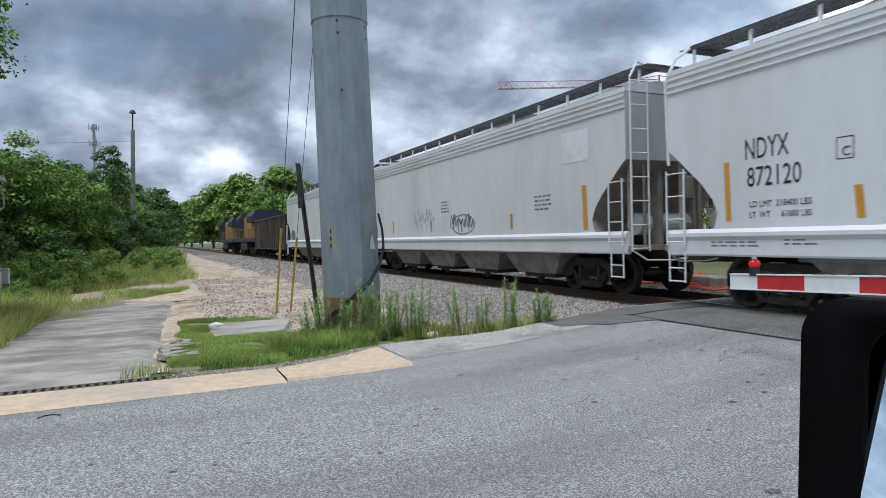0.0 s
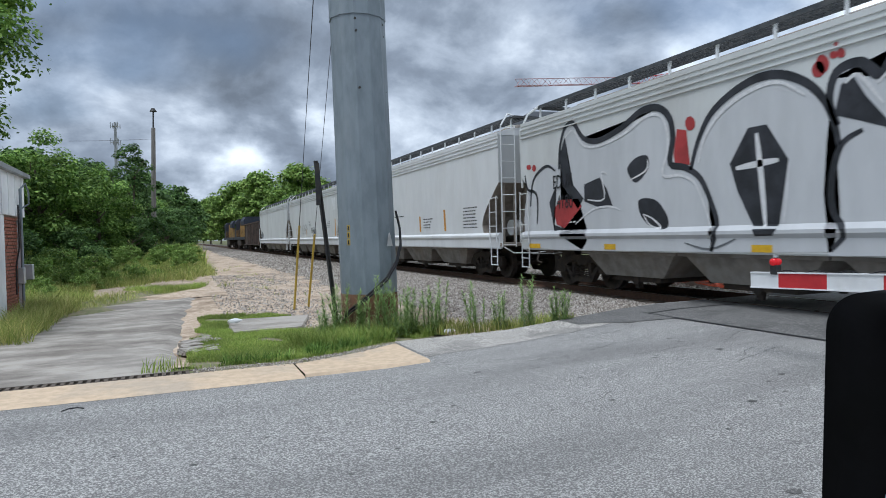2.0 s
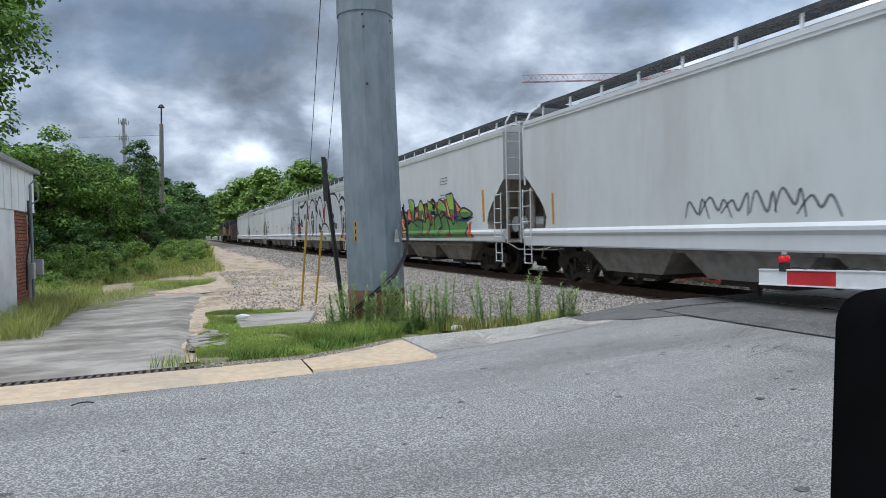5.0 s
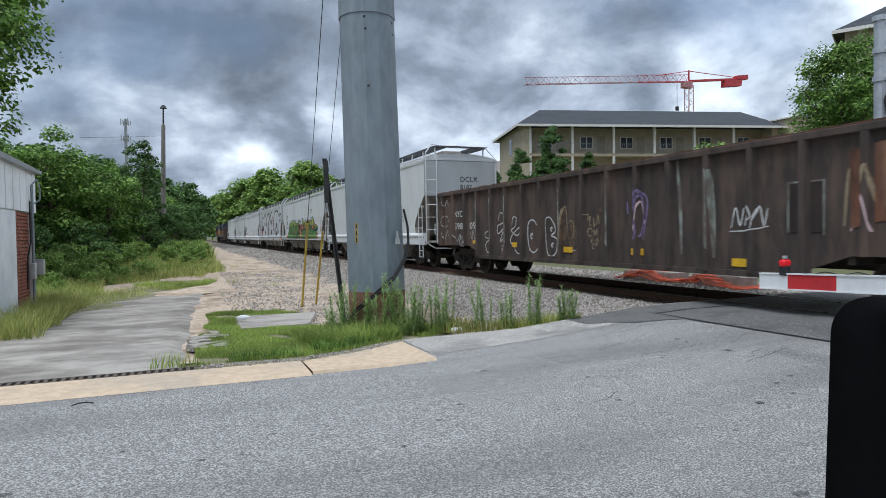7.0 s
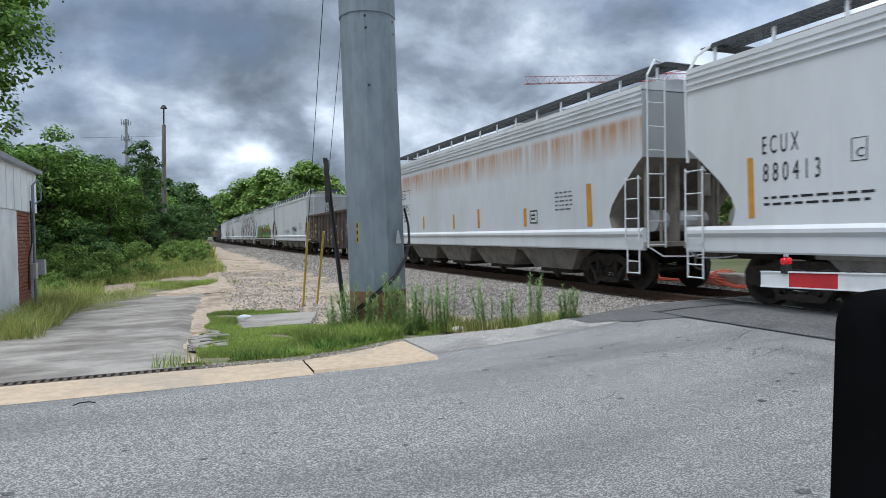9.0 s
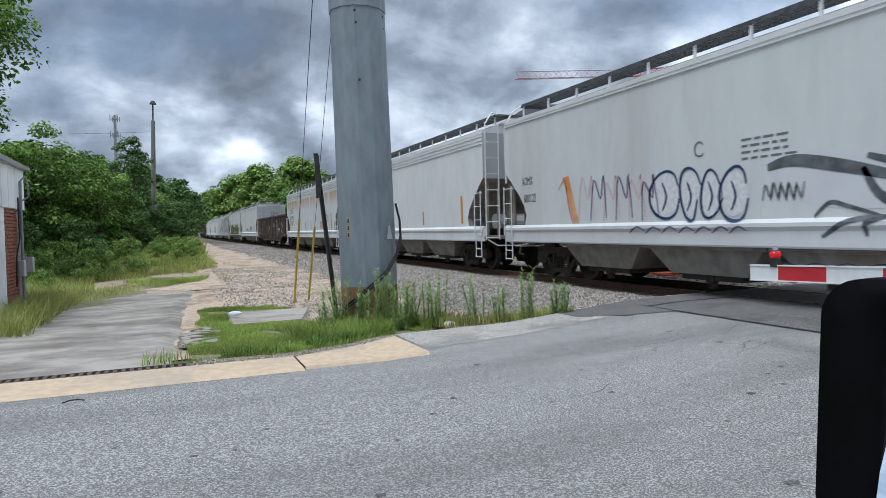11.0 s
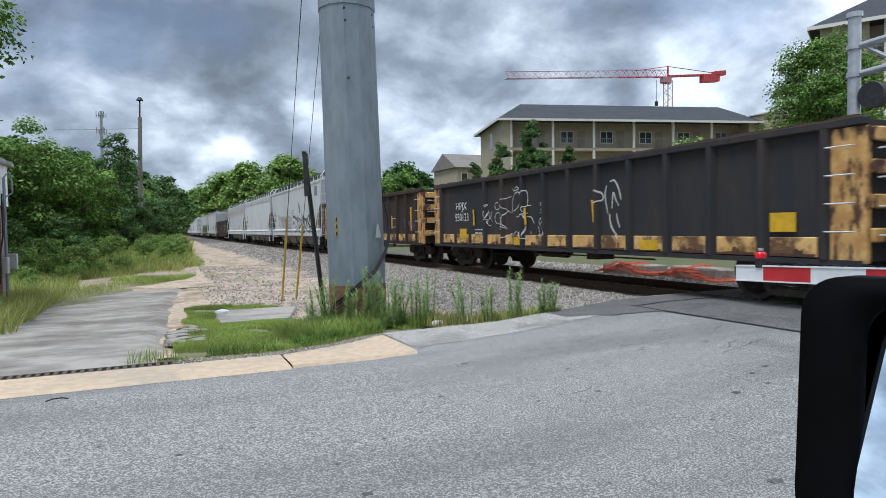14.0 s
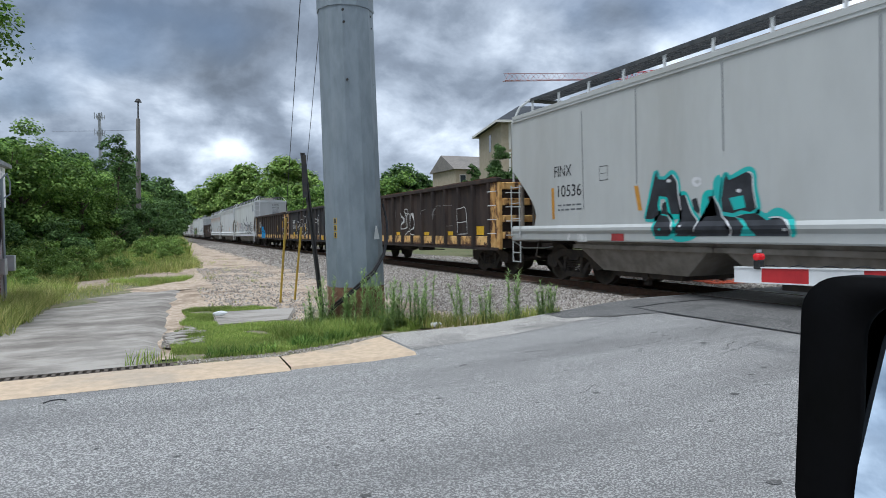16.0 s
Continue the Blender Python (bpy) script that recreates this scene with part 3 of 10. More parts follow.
# broken concrete pad
pad = new("concrete_pad")
tagged(pad, "low square concrete pad in the grass", "concrete pad")
bm = bmesh.new()
v = [bm.verts.new(p) for p in ((-9.50, 11.3, -0.30), (-8.30, 11.4, -0.30), (-7.85, 13.1, -0.30), (-9.45, 13.15, -0.30))]
f = bm.faces.new(v)
r = bmesh.ops.extrude_face_region(bm, geom=[f])
for g in r["geom"]:
    if isinstance(g, bmesh.types.BMVert):
        g.co.z = -0.20
bmesh.ops.bevel(bm, geom=[e for e in bm.edges], offset=0.02, segments=2, affect="EDGES")
part("slab", bm, M["lot"], pad)

# ---- crossing gate ----
gate = new("crossing_gate_arm")
gate.location = (-4.2, 0, 0)
tagged(gate, "lowered red and white striped railway crossing gate arm", "crossing gate")
seg = 0.57
ys_ = [5.46 - 0.37] + [5.46 - 0.37 - seg * (i + 1) for i in range(16)]
y_prev = 5.46
for i, y in enumerate(ys_):
    bm = bmesh.new()
    zc = 0.765 + (5.46 - y_prev) * 0.03
    zc2 = 0.765 + (5.46 - y) * 0.03
    prism_yz(bm, [(y_prev, zc - 0.078), (y_prev, zc + 0.078), (y, zc2 + 0.078), (y, zc2 - 0.078)], -0.02, 0.02)
    part("arm_stripe", bm, M["red_paint"] if i % 2 else M["white_paint"], gate)
    y_prev = y
bm = bmesh.new()
for s in (0.078, -0.092):
    prism_yz(bm, [(5.46, 0.765 + s), (5.46, 0.779 + s), (y_prev, 0.779 + s + (5.46 - y_prev) * 0.03), (y_prev, 0.765 + s + (5.46 - y_prev) * 0.03)], -0.03, 0.025)
part("arm_rail", bm, M["white_paint"], gate, "white edge rails of the arm")
M["lamp_red"] = bpy.data.materials.new("lamp_red")
M["lamp_red"].use_nodes = True
b_ = M["lamp_red"].node_tree.nodes["Principled BSDF"]
b_.inputs["Base Color"].default_value = (0.5, 0.01, 0.015, 1)
b_.inputs["Roughness"].default_value = 0.15
b_.inputs["Emission Color"].default_value = (1.0, 0.02, 0.03, 1)
b_.inputs["Emission Strength"].default_value = 0.18
lamp = new("gate_lamp")
lamp.location = (0, 5.14, 0.86)
lamp.parent = gate
bm = bmesh.new()
bevelled_box(bm, -0.04, 0.04, -0.045, 0.045, -0.02, 0.085, 0.012)
part("lamp_base", bm, M["dark_steel"], lamp, "dark lamp base")
bm = bmesh.new()
for s in (-0.062, 0.062):
    tube(bm, (s * 0.2, 0, 0.12), (s * 0.8, 0, 0.12), 0.040, 16)
bmesh.ops.create_uvsphere(bm, u_segments=16, v_segments=10, radius=0.044, matrix=Matrix.Translation((0, 0, 0.12)))
part("lens", bm, M["lamp_red"], lamp, "glowing red lens", True)
bm = bmesh.new()
tube(bm, (0, 0, 0.17), (0, 0, 0.20), 0.03, 10)
part("cap", bm, M["alu"], lamp)
bm = bmesh.new()
pts = [(0.0, 5.08 - i * 0.06, 0.875 + 0.016 * math.sin(i * 1.1) + i * 0.06 * 0.03) for i in range(80)]
pipe(bm, pts, 0.006, 5)
part("wire", bm, M["black_cable"], gate, "coiled black wire along the arm")
bm = bmesh.new()
prism_yz(bm, [(-3.9, -0.3), (-3.9, 1.6), (-4.2, 1.6), (-4.2, -0.3)], -0.1, 0.1)
part("mast", bm, M["alu"], gate)

# ---- car wing mirror ----
mirror = new("car_wing_mirror")
mirror.location = (-9.706, 0.520, 1.13)
mirror.rotation_euler = (0, 0, radians(8))
tagged(mirror, "black car wing mirror housing with reflecting glass", "wing mirror")


def rounded(w, h, r, n=8):
    pts = []
    for cx, cz, a0 in ((-r, h / 2 - r, 0), (-w + r, h / 2 - r, 90), (-w + r, -h / 2 + r, 180), (-r, -h / 2 + r, 270)):
        for i in range(n + 1):
            a = radians(a0 + 90 * i / n)
            pts.append((cx + r * math.cos(a), cz + r * math.sin(a)))
    return pts


W, H = 0.30, 0.30
outer, inner = rounded(W, H, 0.045), [(p[0] * 0.70 - 0.071, p[1] * 0.82) for p in rounded(W, H, 0.05)]
bm = bmesh.new()
loops = []
for pts, dx in ((inner, 0.012), (inner, 0.0), (outer, 0.006), (outer, 0.05), ([(p[0] * 0.9 - 0.015, p[1] * 0.9) for p in outer], 0.12)):
    loops.append([bm.verts.new((dx + p[1] * 0.06, p[0], p[1])) for p in pts])
n = len(outer)
for a, b in zip(loops[:-1], loops[1:]):
    for i in range(n):
        bm.faces.new((a[i], a[(i + 1) % n], b[(i + 1) % n], b[i]))
bm.faces.new(loops[-1])
part("housing", bm, M["mirror_black"], mirror, "black plastic housing", True)
M["mirror_glass"] = bpy.data.materials.new("mirror_glass")
M["mirror_glass"].use_nodes = True
b_ = M["mirror_glass"].node_tree.nodes["Principled BSDF"]
b_.inputs["Base Color"].default_value, b_.inputs["Metallic"].default_value, b_.inputs["Roughness"].default_value = (0.75, 0.85, 0.95, 1), 1.0, 0.01
bm = bmesh.new()
bm.faces.new([bm.verts.new((0.012 + p[1] * 0.27, p[0], p[1])) for p in inner])
part("glass", bm, M["mirror_glass"], mirror, "mirror glass")
bm = bmesh.new()
bevelled_box(bm, 0.02, 0.10, -0.55, -0.28, -0.12, -0.02, 0.02)
part("arm", bm, M["mirror_black"], mirror)


# ---- train ----
# distance that the train has run, by time
def run(t):
    return t * (12.3958 + 1.5948 * (t / 16) + -3.013 * (t / 16) ** 2 + 1.8418 * (t / 16) ** 3)


SIDE = -1.585


def text_mesh(body, size):
    cu = bpy.data.curves.new("text", "FONT")
    cu.body, cu.size, cu.extrude = body, size, 0.0015
    cu.resolution_u = 3
    tmp = bpy.data.objects.new("tmp", cu)
    scene.collection.objects.link(tmp)
    bpy.context.view_layer.update()
    me = bpy.data.meshes.new_from_object(tmp.evaluated_get(bpy.context.evaluated_depsgraph_get()))
    bpy.data.objects.remove(tmp)
    bpy.data.curves.remove(cu)
    return me


ON_SIDE = Matrix(((0, 0, -1, 0), (-1, 0, 0, 0), (0, 1, 0, 0), (0, 0, 0, 1)))


def lettering(car, body, d, z, cap, mat, half, x=SIDE, squeeze=1.0, width=0.0):
    """Writing on the near side, starting d metres behind the front end, its baseline at z, cap metres high."""
    me = text_mesh(body, cap / 0.69)
    if width:
        squeeze = width / max(v.co.x for v in me.vertices)
    me.transform(Matrix.Translation((x - 0.004, half - d, z)) @ ON_SIDE @ Matrix.Diagonal((squeeze, 1, 1, 1)))
    return link("lettering", me, mat, car, "stencilled lettering")


def smooth_loop(pts, closed=True, n=5):
    """Catmull-Rom through the points."""
    out, k = [], len(pts)
    P = [Vector(p) for p in pts]
    last = k if closed else k - 1
    for i in range(last):
        p0, p1, p2, p3 = (P[(i - 1) % k], P[i], P[(i + 1) % k], P[(i + 2) % k]) if closed else (P[max(i - 1, 0)], P[i], P[i + 1], P[min(i + 2, k - 1)])
        for j in range(n):
            t = j / n
            out.append(0.5 * ((2 * p1) + (p2 - p0) * t + (2 * p0 - 5 * p1 + 4 * p2 - p3) * t * t + (3 * p1 - p0 - 3 * p2 + p3) * t ** 3))
    if not closed:
        out.append(P[-1])
    return out


def fill(bm, loop, half, x):
    try:
        f = bm.faces.new([bm.verts.new((x, half - p[0], p[1])) for p in loop])
        bmesh.ops.triangulate(bm, faces=[f])
    except ValueError:
        pass


def stroke(bm, line, width, half, x, closed=False):
    """A painted line, widest in its middle."""
    n = len(line)
    L, R = [], []
    for i, p in enumerate(line):
        a = line[(i - 1) % n] if (closed or i) else line[0]
        b = line[(i + 1) % n] if (closed or i < n - 1) else line[-1]
        t = Vector((b[0] - a[0], b[1] - a[1]))
        if t.length < 1e-6:
            t = Vector((1, 0))
        t.normalize()
        w = width * 0.5 * (1 if closed else 0.55 + 0.45 * math.sin(math.pi * i / max(n - 1, 1)))
        L.append(bm.verts.new((x, half - (p[0] - t.y * w), p[1] + t.x * w)))
        R.append(bm.verts.new((x, half - (p[0] + t.y * w), p[1] - t.x * w)))
    for i in range(n if closed else n - 1):
        j = (i + 1) % n
        bm.faces.new((L[i], L[j], R[j], R[i]))


def painted(car, half, layers, label, x=SIDE):
    """Spray paint in layers: (shapes, material, width or 0 for filled, closed, smooth)."""
    g = new("graffiti")
    g.parent = car
    g["label"] = label
    for i, (shapes, mat, width, closed, soft) in enumerate(layers):
        bm = bmesh.new()
        for s in shapes:
            if len(shapes) <= 16 and bm.verts:
                part("paint", bm, mat, g)
                bm = bmesh.new()
            ends = closed and len(s) > 2
            line = smooth_loop(s, ends) if soft else [Vector(p) for p in s]
            if width:
                stroke(bm, line, width, half, x - 0.003 - 0.002 * i, ends)
            else:
                fill(bm, line, half, x - 0.003 - 0.002 * i)
        o = part("paint", bm, mat, g)
        if len(shapes) > 16:
            o["kind"] = "stuff"
    return g


def graffiti(car, label):
    g = new("graffiti")
    g.parent = car
    g["label"] = label
    return g


def hopper_skin(y, z):
    """How far out a hopper's near side and sill stand."""
    return interp(z, [1.20, 1.27, 1.33, 1.42], [-1.612, -1.65, -1.65, -1.585])


def spray(g, half, level, colour, width, soft, pts, skin=hopper_skin, cuts=()):
    """One sprayed shape (width 0) or line on a car's near side, laid on its relief; pts: (distance behind the front end, height)."""
    bm = bmesh.new()
    closed = not width
    line = smooth_loop(pts, closed, 4) if soft else [Vector(p) for p in pts]
    if width:
        stroke(bm, line, width, half, 0.0)
    else:
        fill(bm, line, half, 0.0)
    for plane, way in [((0, 0, z), (0, 0, 1)) for z in (1.20, 1.27, 1.33, 1.42)] if skin is hopper_skin else cuts:
        bmesh.ops.bisect_plane(bm, geom=bm.verts[:] + bm.edges[:] + bm.faces[:], plane_co=plane, plane_no=way)
    for v in bm.verts:
        v.co.z = max(v.co.z, 0.94 if skin is hopper_skin else 0.74)
        v.co.x = skin(v.co.y, v.co.z) - 0.003 - 0.002 * level
    return part("paint", bm, M[colour], g)


def gondola_relief(h, posts, inset, panels):
    """The skin of a gondola's near side: posts stand proud of the wall, the lower panels a little."""
    ys = [-h + inset + 2 * (h - inset) * i / (posts - 1) for i in range(posts)]

    def skin(y, z):
        near = min(abs(y - p) for p in ys if panels is False or not 1.2 < h - p < 2.7)
        x = interp(near, [0.055, 0.10], [-1.60, -1.50])
        return min(x, -1.545) if panels and z < 1.125 and near > 0.10 else x

    cuts = [((0, p + k, 0), (0, 1, 0)) for p in ys for k in (-0.10, -0.055, 0.055, 0.10)]
    if panels:
        cuts += [((0, 0, 1.12), (0, 0, 1)), ((0, 0, 1.13), (0, 0, 1))]
    return skin, cuts


# wheelset, axle along x
bm = bmesh.new()
for s in (-1, 1):
    disc(bm, (0, 0), 0.457, s * 0.70, s * 0.815, 28)
    disc(bm, (0, 0), 0.485, s * 0.675, s * 0.70, 28)
    disc(bm, (0, 0), 0.36, s * 0.815, s * 0.79, 28)
    disc(bm, (0, 0), 0.13, s * 0.815, s * 1.03, 16)
    for k in range(5):
        a = 2 * math.pi * k / 5
        disc(bm, (0.24 * math.cos(a), 0.24 * math.sin(a)), 0.035, s * 0.79, s * 0.822, 8)
tube(bm, (-0.7, 0, 0), (0.7, 0, 0), 0.085, 12)
WHEELSET = finish(bm, "wheelset")
WHEELSET.materials.append(M["wheel"])
# truck side frame, with its window openings
SIDEFRAME = []
for s in (-1, 1):
    bm = bmesh.new()
    x0, x1 = sorted((s * 0.93, s * 1.07))
    prism_yz(bm, [(-1.12, 0.58), (-1.08, 0.66), (-0.72, 0.70), (-0.48, 0.80), (0.48, 0.80), (0.72, 0.70), (1.08, 0.66), (1.12, 0.58), (1.10, 0.36), (0.70, 0.36), (0.68, 0.52), (0.50, 0.62), (-0.50, 0.62), (-0.68, 0.52), (-0.70, 0.36), (-1.10, 0.36)], x0, x1)
    prism_yz(bm, [(-0.70, 0.52), (-0.58, 0.52), (-0.32, 0.26), (0.32, 0.26), (0.58, 0.52), (0.70, 0.52), (0.42, 0.14), (-0.42, 0.14)], x0, x1)
    for y in (-0.34, 0.34):
        box(bm, x0, x1, y - 0.05, y + 0.05, 0.24, 0.66)
    SIDEFRAME.append(finish(bm, "side_frame"))
    SIDEFRAME[-1].materials.append(M["truck"])
bm = bmesh.new()
for s in (-1, 1):
    for y in (-0.2, 0.0, 0.2):
        for k in range(6):
            tube(bm, (s * 1.0, y, 0.27 + k * 0.045), (s * 1.0, y, 0.295 + k * 0.045), 0.085, 10)
box(bm, -1.05, 1.05, -0.2, 0.2, 0.54, 0.7)
SPRINGS = finish(bm, "spring_nest")
SPRINGS.materials.append(M["truck"])
bm = bmesh.new()
prism_yz(bm, [(0.0, 0.75), (0.0, 0.95), (0.45, 0.95), (0.62, 1.0), (0.66, 0.90), (0.64, 0.72), (0.45, 0.75)], -0.13, 0.13)
tube(bm, (0.25, 0.1, 0.95), (0.55, 0.42, 0.55), 0.025, 6), tube(bm, (0.55, 0.42, 0.55), (0.5, 0.6, 0.5), 0.025, 6)
pipe(bm, [(-1.35, 0.12, 0.98), (-0.6, 0.16, 0.93), (0.0, 0.18, 0.95), (0.1, 0.14, 1.05)], 0.014, 5)
COUPLER = finish(bm, "coupler")
COUPLER.materials.append(M["truck"])
wheelsets = []


def add_trucks(car, centres, wheelbase=1.78, lift=0.0):
    for y in centres:
        t = new("truck")
        t.parent = car
        t.location = (0, y, 0)
        for nm, me in (("side_frame", SIDEFRAME[0]), ("side_frame", SIDEFRAME[1]), ("spring_nest", SPRINGS)):
            o = new(nm, me)
            o.parent = t
        for dy in (-wheelbase / 2, wheelbase / 2):
            w = new("wheelset", WHEELSET)
            w.parent = t
            w.matrix_parent_inverse = Matrix.Translation((0, dy, 0.457))
            wheelsets.append(w)


def add_couplers(car, half, reach=0.0):
    for s in (-1, 1):
        o = new("coupler", COUPLER)
        o.parent = car
        o.matrix_local = Matrix.Translation((0, s * (half - reach), 0)) @ Matrix.Rotation(0 if s > 0 else math.pi, 4, "Z")


def ladder(bm, x, y, z0, z1, width, rungs, along="y", r=0.02, standoff=0.07, wall=True):
    """Two rails and rungs, spread along y (on the side) or x (on the end)."""
    d = Vector((0, width, 0)) if along == "y" else Vector((width, 0, 0))
    off = Vector((-standoff, 0, 0)) if along == "y" else Vector((0, -standoff, 0))
    p = Vector((x, y, 0)) + off
    for q in (p, p + d):
        tube(bm, q + Vector((0, 0, z0)), q + Vector((0, 0, z1)), r, 6)
    for i in range(rungs):
        z = z0 + 0.06 + (z1 - z0 - 0.12) * i / (rungs - 1)
        tube(bm, p + Vector((0, 0, z)), p + d + Vector((0, 0, z)), r * 0.75, 6)


def paint_material(name, col, stain, amount=0.35, streak=None):
    return material(name, col, 0.55, 0, tuple(c * 0.93 for c in col), 2.2, stain, 0.55, amount, 0.04, 30.0, stretch=(1, 0.6, 0.25), stretch3=(1, 1.6, 0.22), edge3=(0.48, 0.72))


def streak_material(name, col, rust_col):
    """White paint with rust runs that start under the eave."""
    m = paint_material(name, col, (0.45, 0.42, 0.36), 0.3)
    nt = m.node_tree
    b = nt.nodes["Principled BSDF"]
    src = b.inputs["Base Color"].links[0].from_socket
    tc = nt.nodes.new("ShaderNodeTexCoord")
    sep = nt.nodes.new("ShaderNodeSeparateXYZ")
    nt.links.new(tc.outputs["Object"], sep.inputs[0])
    mp = nt.nodes.new("ShaderNodeMapping")
    mp.inputs["Scale"].default_value = (1, 1.9, 0.10)
    nt.links.new(tc.outputs["Object"], mp.inputs[0])
    n = nt.nodes.new("ShaderNodeTexNoise")
    n.inputs["Scale"].default_value, n.inputs["Detail"].default_value, n.inputs["Roughness"].default_value = 1.6, 4, 0.7
    nt.links.new(mp.outputs[0], n.inputs["Vector"])

    def rng_(src_, a, b_, c, d):
        r = nt.nodes.new("ShaderNodeMapRange")
        for k, v in zip(("From Min", "From Max", "To Min", "To Max"), (a, b_, c, d)):
            r.inputs[k].default_value = v
        nt.links.new(src_, r.inputs[0])
        return r.outputs[0]

    def mul(a, b_):
        x = nt.nodes.new("ShaderNodeMath")
        x.operation = "MULTIPLY"
        nt.links.new(a, x.inputs[0]), nt.links.new(b_, x.inputs[1])
        return x.outputs[0]

    top = mul(rng_(sep.outputs[2], 2.85, 3.55, 0, 1), rng_(sep.outputs[2], 3.66, 3.78, 1, 0))
    fac = mul(top, rng_(n.outputs["Fac"], 0.34, 0.58, 0.0, 0.9))
    mx = nt.nodes.new("ShaderNodeMixRGB")
    nt.links.new(fac, mx.inputs[0]), nt.links.new(src, mx.inputs[1])
    mx.inputs[2].default_value = rgb(rust_col)
    nt.links.new(mx.outputs[0], b.inputs["Base Color"])
    return m


M["white_a"] = paint_material("hopper_white", (0.70, 0.71, 0.71), (0.52, 0.50, 0.46))
M["white_b"] = paint_material("hopper_pale_grey", (0.645, 0.66, 0.645), (0.42, 0.40, 0.37))
M["white_c"] = paint_material("hopper_warm_grey", (0.52, 0.53, 0.51), (0.36, 0.35, 0.31))
M["white_d"] = streak_material("hopper_rusty_white", (0.63, 0.65, 0.66), (0.43, 0.23, 0.11))
# stained pale paint, its base darkened for the shade between cars
M["shaded_end_sheet"] = paint_material("shaded_end_sheet", (0.47, 0.48, 0.48), (0.30, 0.28, 0.25), 0.6)
M["sill_white"] = paint_material("sill_white", (0.74, 0.75, 0.75), (0.5, 0.48, 0.44))


def hopper(label, front, back, paint, sill_paint, eave=4.25, roof_mat="grate_dark", bays=4, bay_mat="bay", ribs=True, low=0.93, group="covered hopper cars"):
    """A covered hopper car between two places along the train (metres, at the clip's start)."""
    L_, mid = front - back, (front + back) / 2
    h = L_ / 2
    car = new("covered_hopper_car")
    tagged(car, label, "railway car", group)
    cut = 1.15
    bm = bmesh.new()
    pts = [(-h, eave), (-h, 2.86), (-h + 0.16, 2.74), (-h + 0.78, 2.18), (-h + 1.02, 1.90), (-h + 1.12, 1.66), (-h + 1.06, 1.46), (-h + 0.98, 1.30)]
    loop = pts + [(-y, z) for y, z in pts[::-1]]
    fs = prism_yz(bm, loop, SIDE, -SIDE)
    # slope faces and ends take darker materials, with shade in their colour
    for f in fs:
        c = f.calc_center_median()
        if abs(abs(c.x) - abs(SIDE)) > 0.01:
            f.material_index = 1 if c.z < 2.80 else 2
    part("body", bm, [paint, M["slope"], M["shaded_end_sheet"]], car)
    # weld seams of the side sheets
    for k in range(1, 6):
        bm = bmesh.new()
        y = -h + L_ * k / 6
        box(bm, SIDE - 0.0022, SIDE, y - 0.012, y + 0.012, 1.42, eave - (0.36 if ribs else 0.12))
        part("weld_seam", bm, paint, car)
    # roof
    bm = bmesh.new()
    prism_xz(bm, [(-1.60, eave - 0.02), (-1.60, eave + 0.07), (-1.3, eave + 0.17), (-0.7, eave + 0.26), (0, eave + 0.29), (0.7, eave + 0.26), (1.3, eave + 0.17), (1.60, eave + 0.07), (1.60, eave - 0.02)], -h, h)
    part("roof", bm, sill_paint, car)
    for s in (-1, 1):
        for z in ((eave - 0.10, eave - 0.22, eave - 0.33) if ribs else (eave - 0.08,)):
            bm = bmesh.new()
            x = s * 1.585
            prism_xz(bm, [(x, z - 0.02), (x + s * 0.028, z - 0.012), (x + s * 0.028, z + 0.012), (x, z + 0.02)], -h, h)
            part("eave_rib", bm, sill_paint, car)
    # running boards on brackets, with the hatch coaming between
    bm = bmesh.new()
    for s in (-1, 1):
        for k in range(5):
            x = s * (0.55 + k * 0.13)
            box(bm, x - 0.012, x + 0.012, -h + 0.1, h - 0.1, eave + 0.52, eave + 0.56)
        box(bm, s * 1.09 - 0.012, s * 1.09 + 0.012, -h + 0.1, h - 0.1, eave + 0.50, eave + 0.58)
        y = -h + 0.15
        while y < h - 0.1:
            box(bm, min(s * 0.53, s * 1.10), max(s * 0.53, s * 1.10), y, y + 0.012, eave + 0.525, eave + 0.555)
            y += 0.11
    for y in (-h + 0.06, h - 0.06):
        box(bm, -1.1, 1.1, y - 0.22, y + 0.22, eave + 0.535, eave + 0.555)
    part("running_board", bm, M[roof_mat], car, "open steel grating walkway")
    n = int(L_ / 1.25)
    for i in range(n + 1):
        y = -h + 0.15 + (L_ - 0.3) * i / n
        for s in (-1, 1):
            o = link("bracket", BRACKET, sill_paint, car)
            o.location = (s * 1.05, y, eave + 0.345)
    bm = bmesh.new()
    bevelled_box(bm, -0.42, 0.42, -h + 0.9, h - 0.9, eave + 0.2, eave + 0.50, 0.03, 1)
    part("hatch_cover", bm, M["bay"], car)
    # side sills
    for s in (-1, 1):
        bm = bmesh.new()
        x = s * 1.60
        prism_xz(bm, [(x - s * 0.10, low), (x, low), (x + s * 0.012, low + 0.03), (x + s * 0.012, 1.20), (x + s * 0.05, 1.27), (x + s * 0.05, 1.33), (x - s * 0.02, 1.40), (x - s * 0.10, 1.40)], -h - 0.02, h + 0.02)
        part("side_sill", bm, sill_paint, car)
    # discharge bays
    span = (L_ - 5.0) / bays
    for k in range(bays):
        y0 = -h + 2.5 + k * span
        bm = bmesh.new()
        top = [(-1.42, y0 + 0.02), (1.42, y0 + 0.02), (1.42, y0 + span - 0.02), (-1.42, y0 + span - 0.02)]
        yc = y0 + span / 2
        wide = span * 0.30
        lowr = [(-1.22, yc - wide), (1.22, yc - wide), (1.22, yc + wide), (-1.22, yc + wide)]
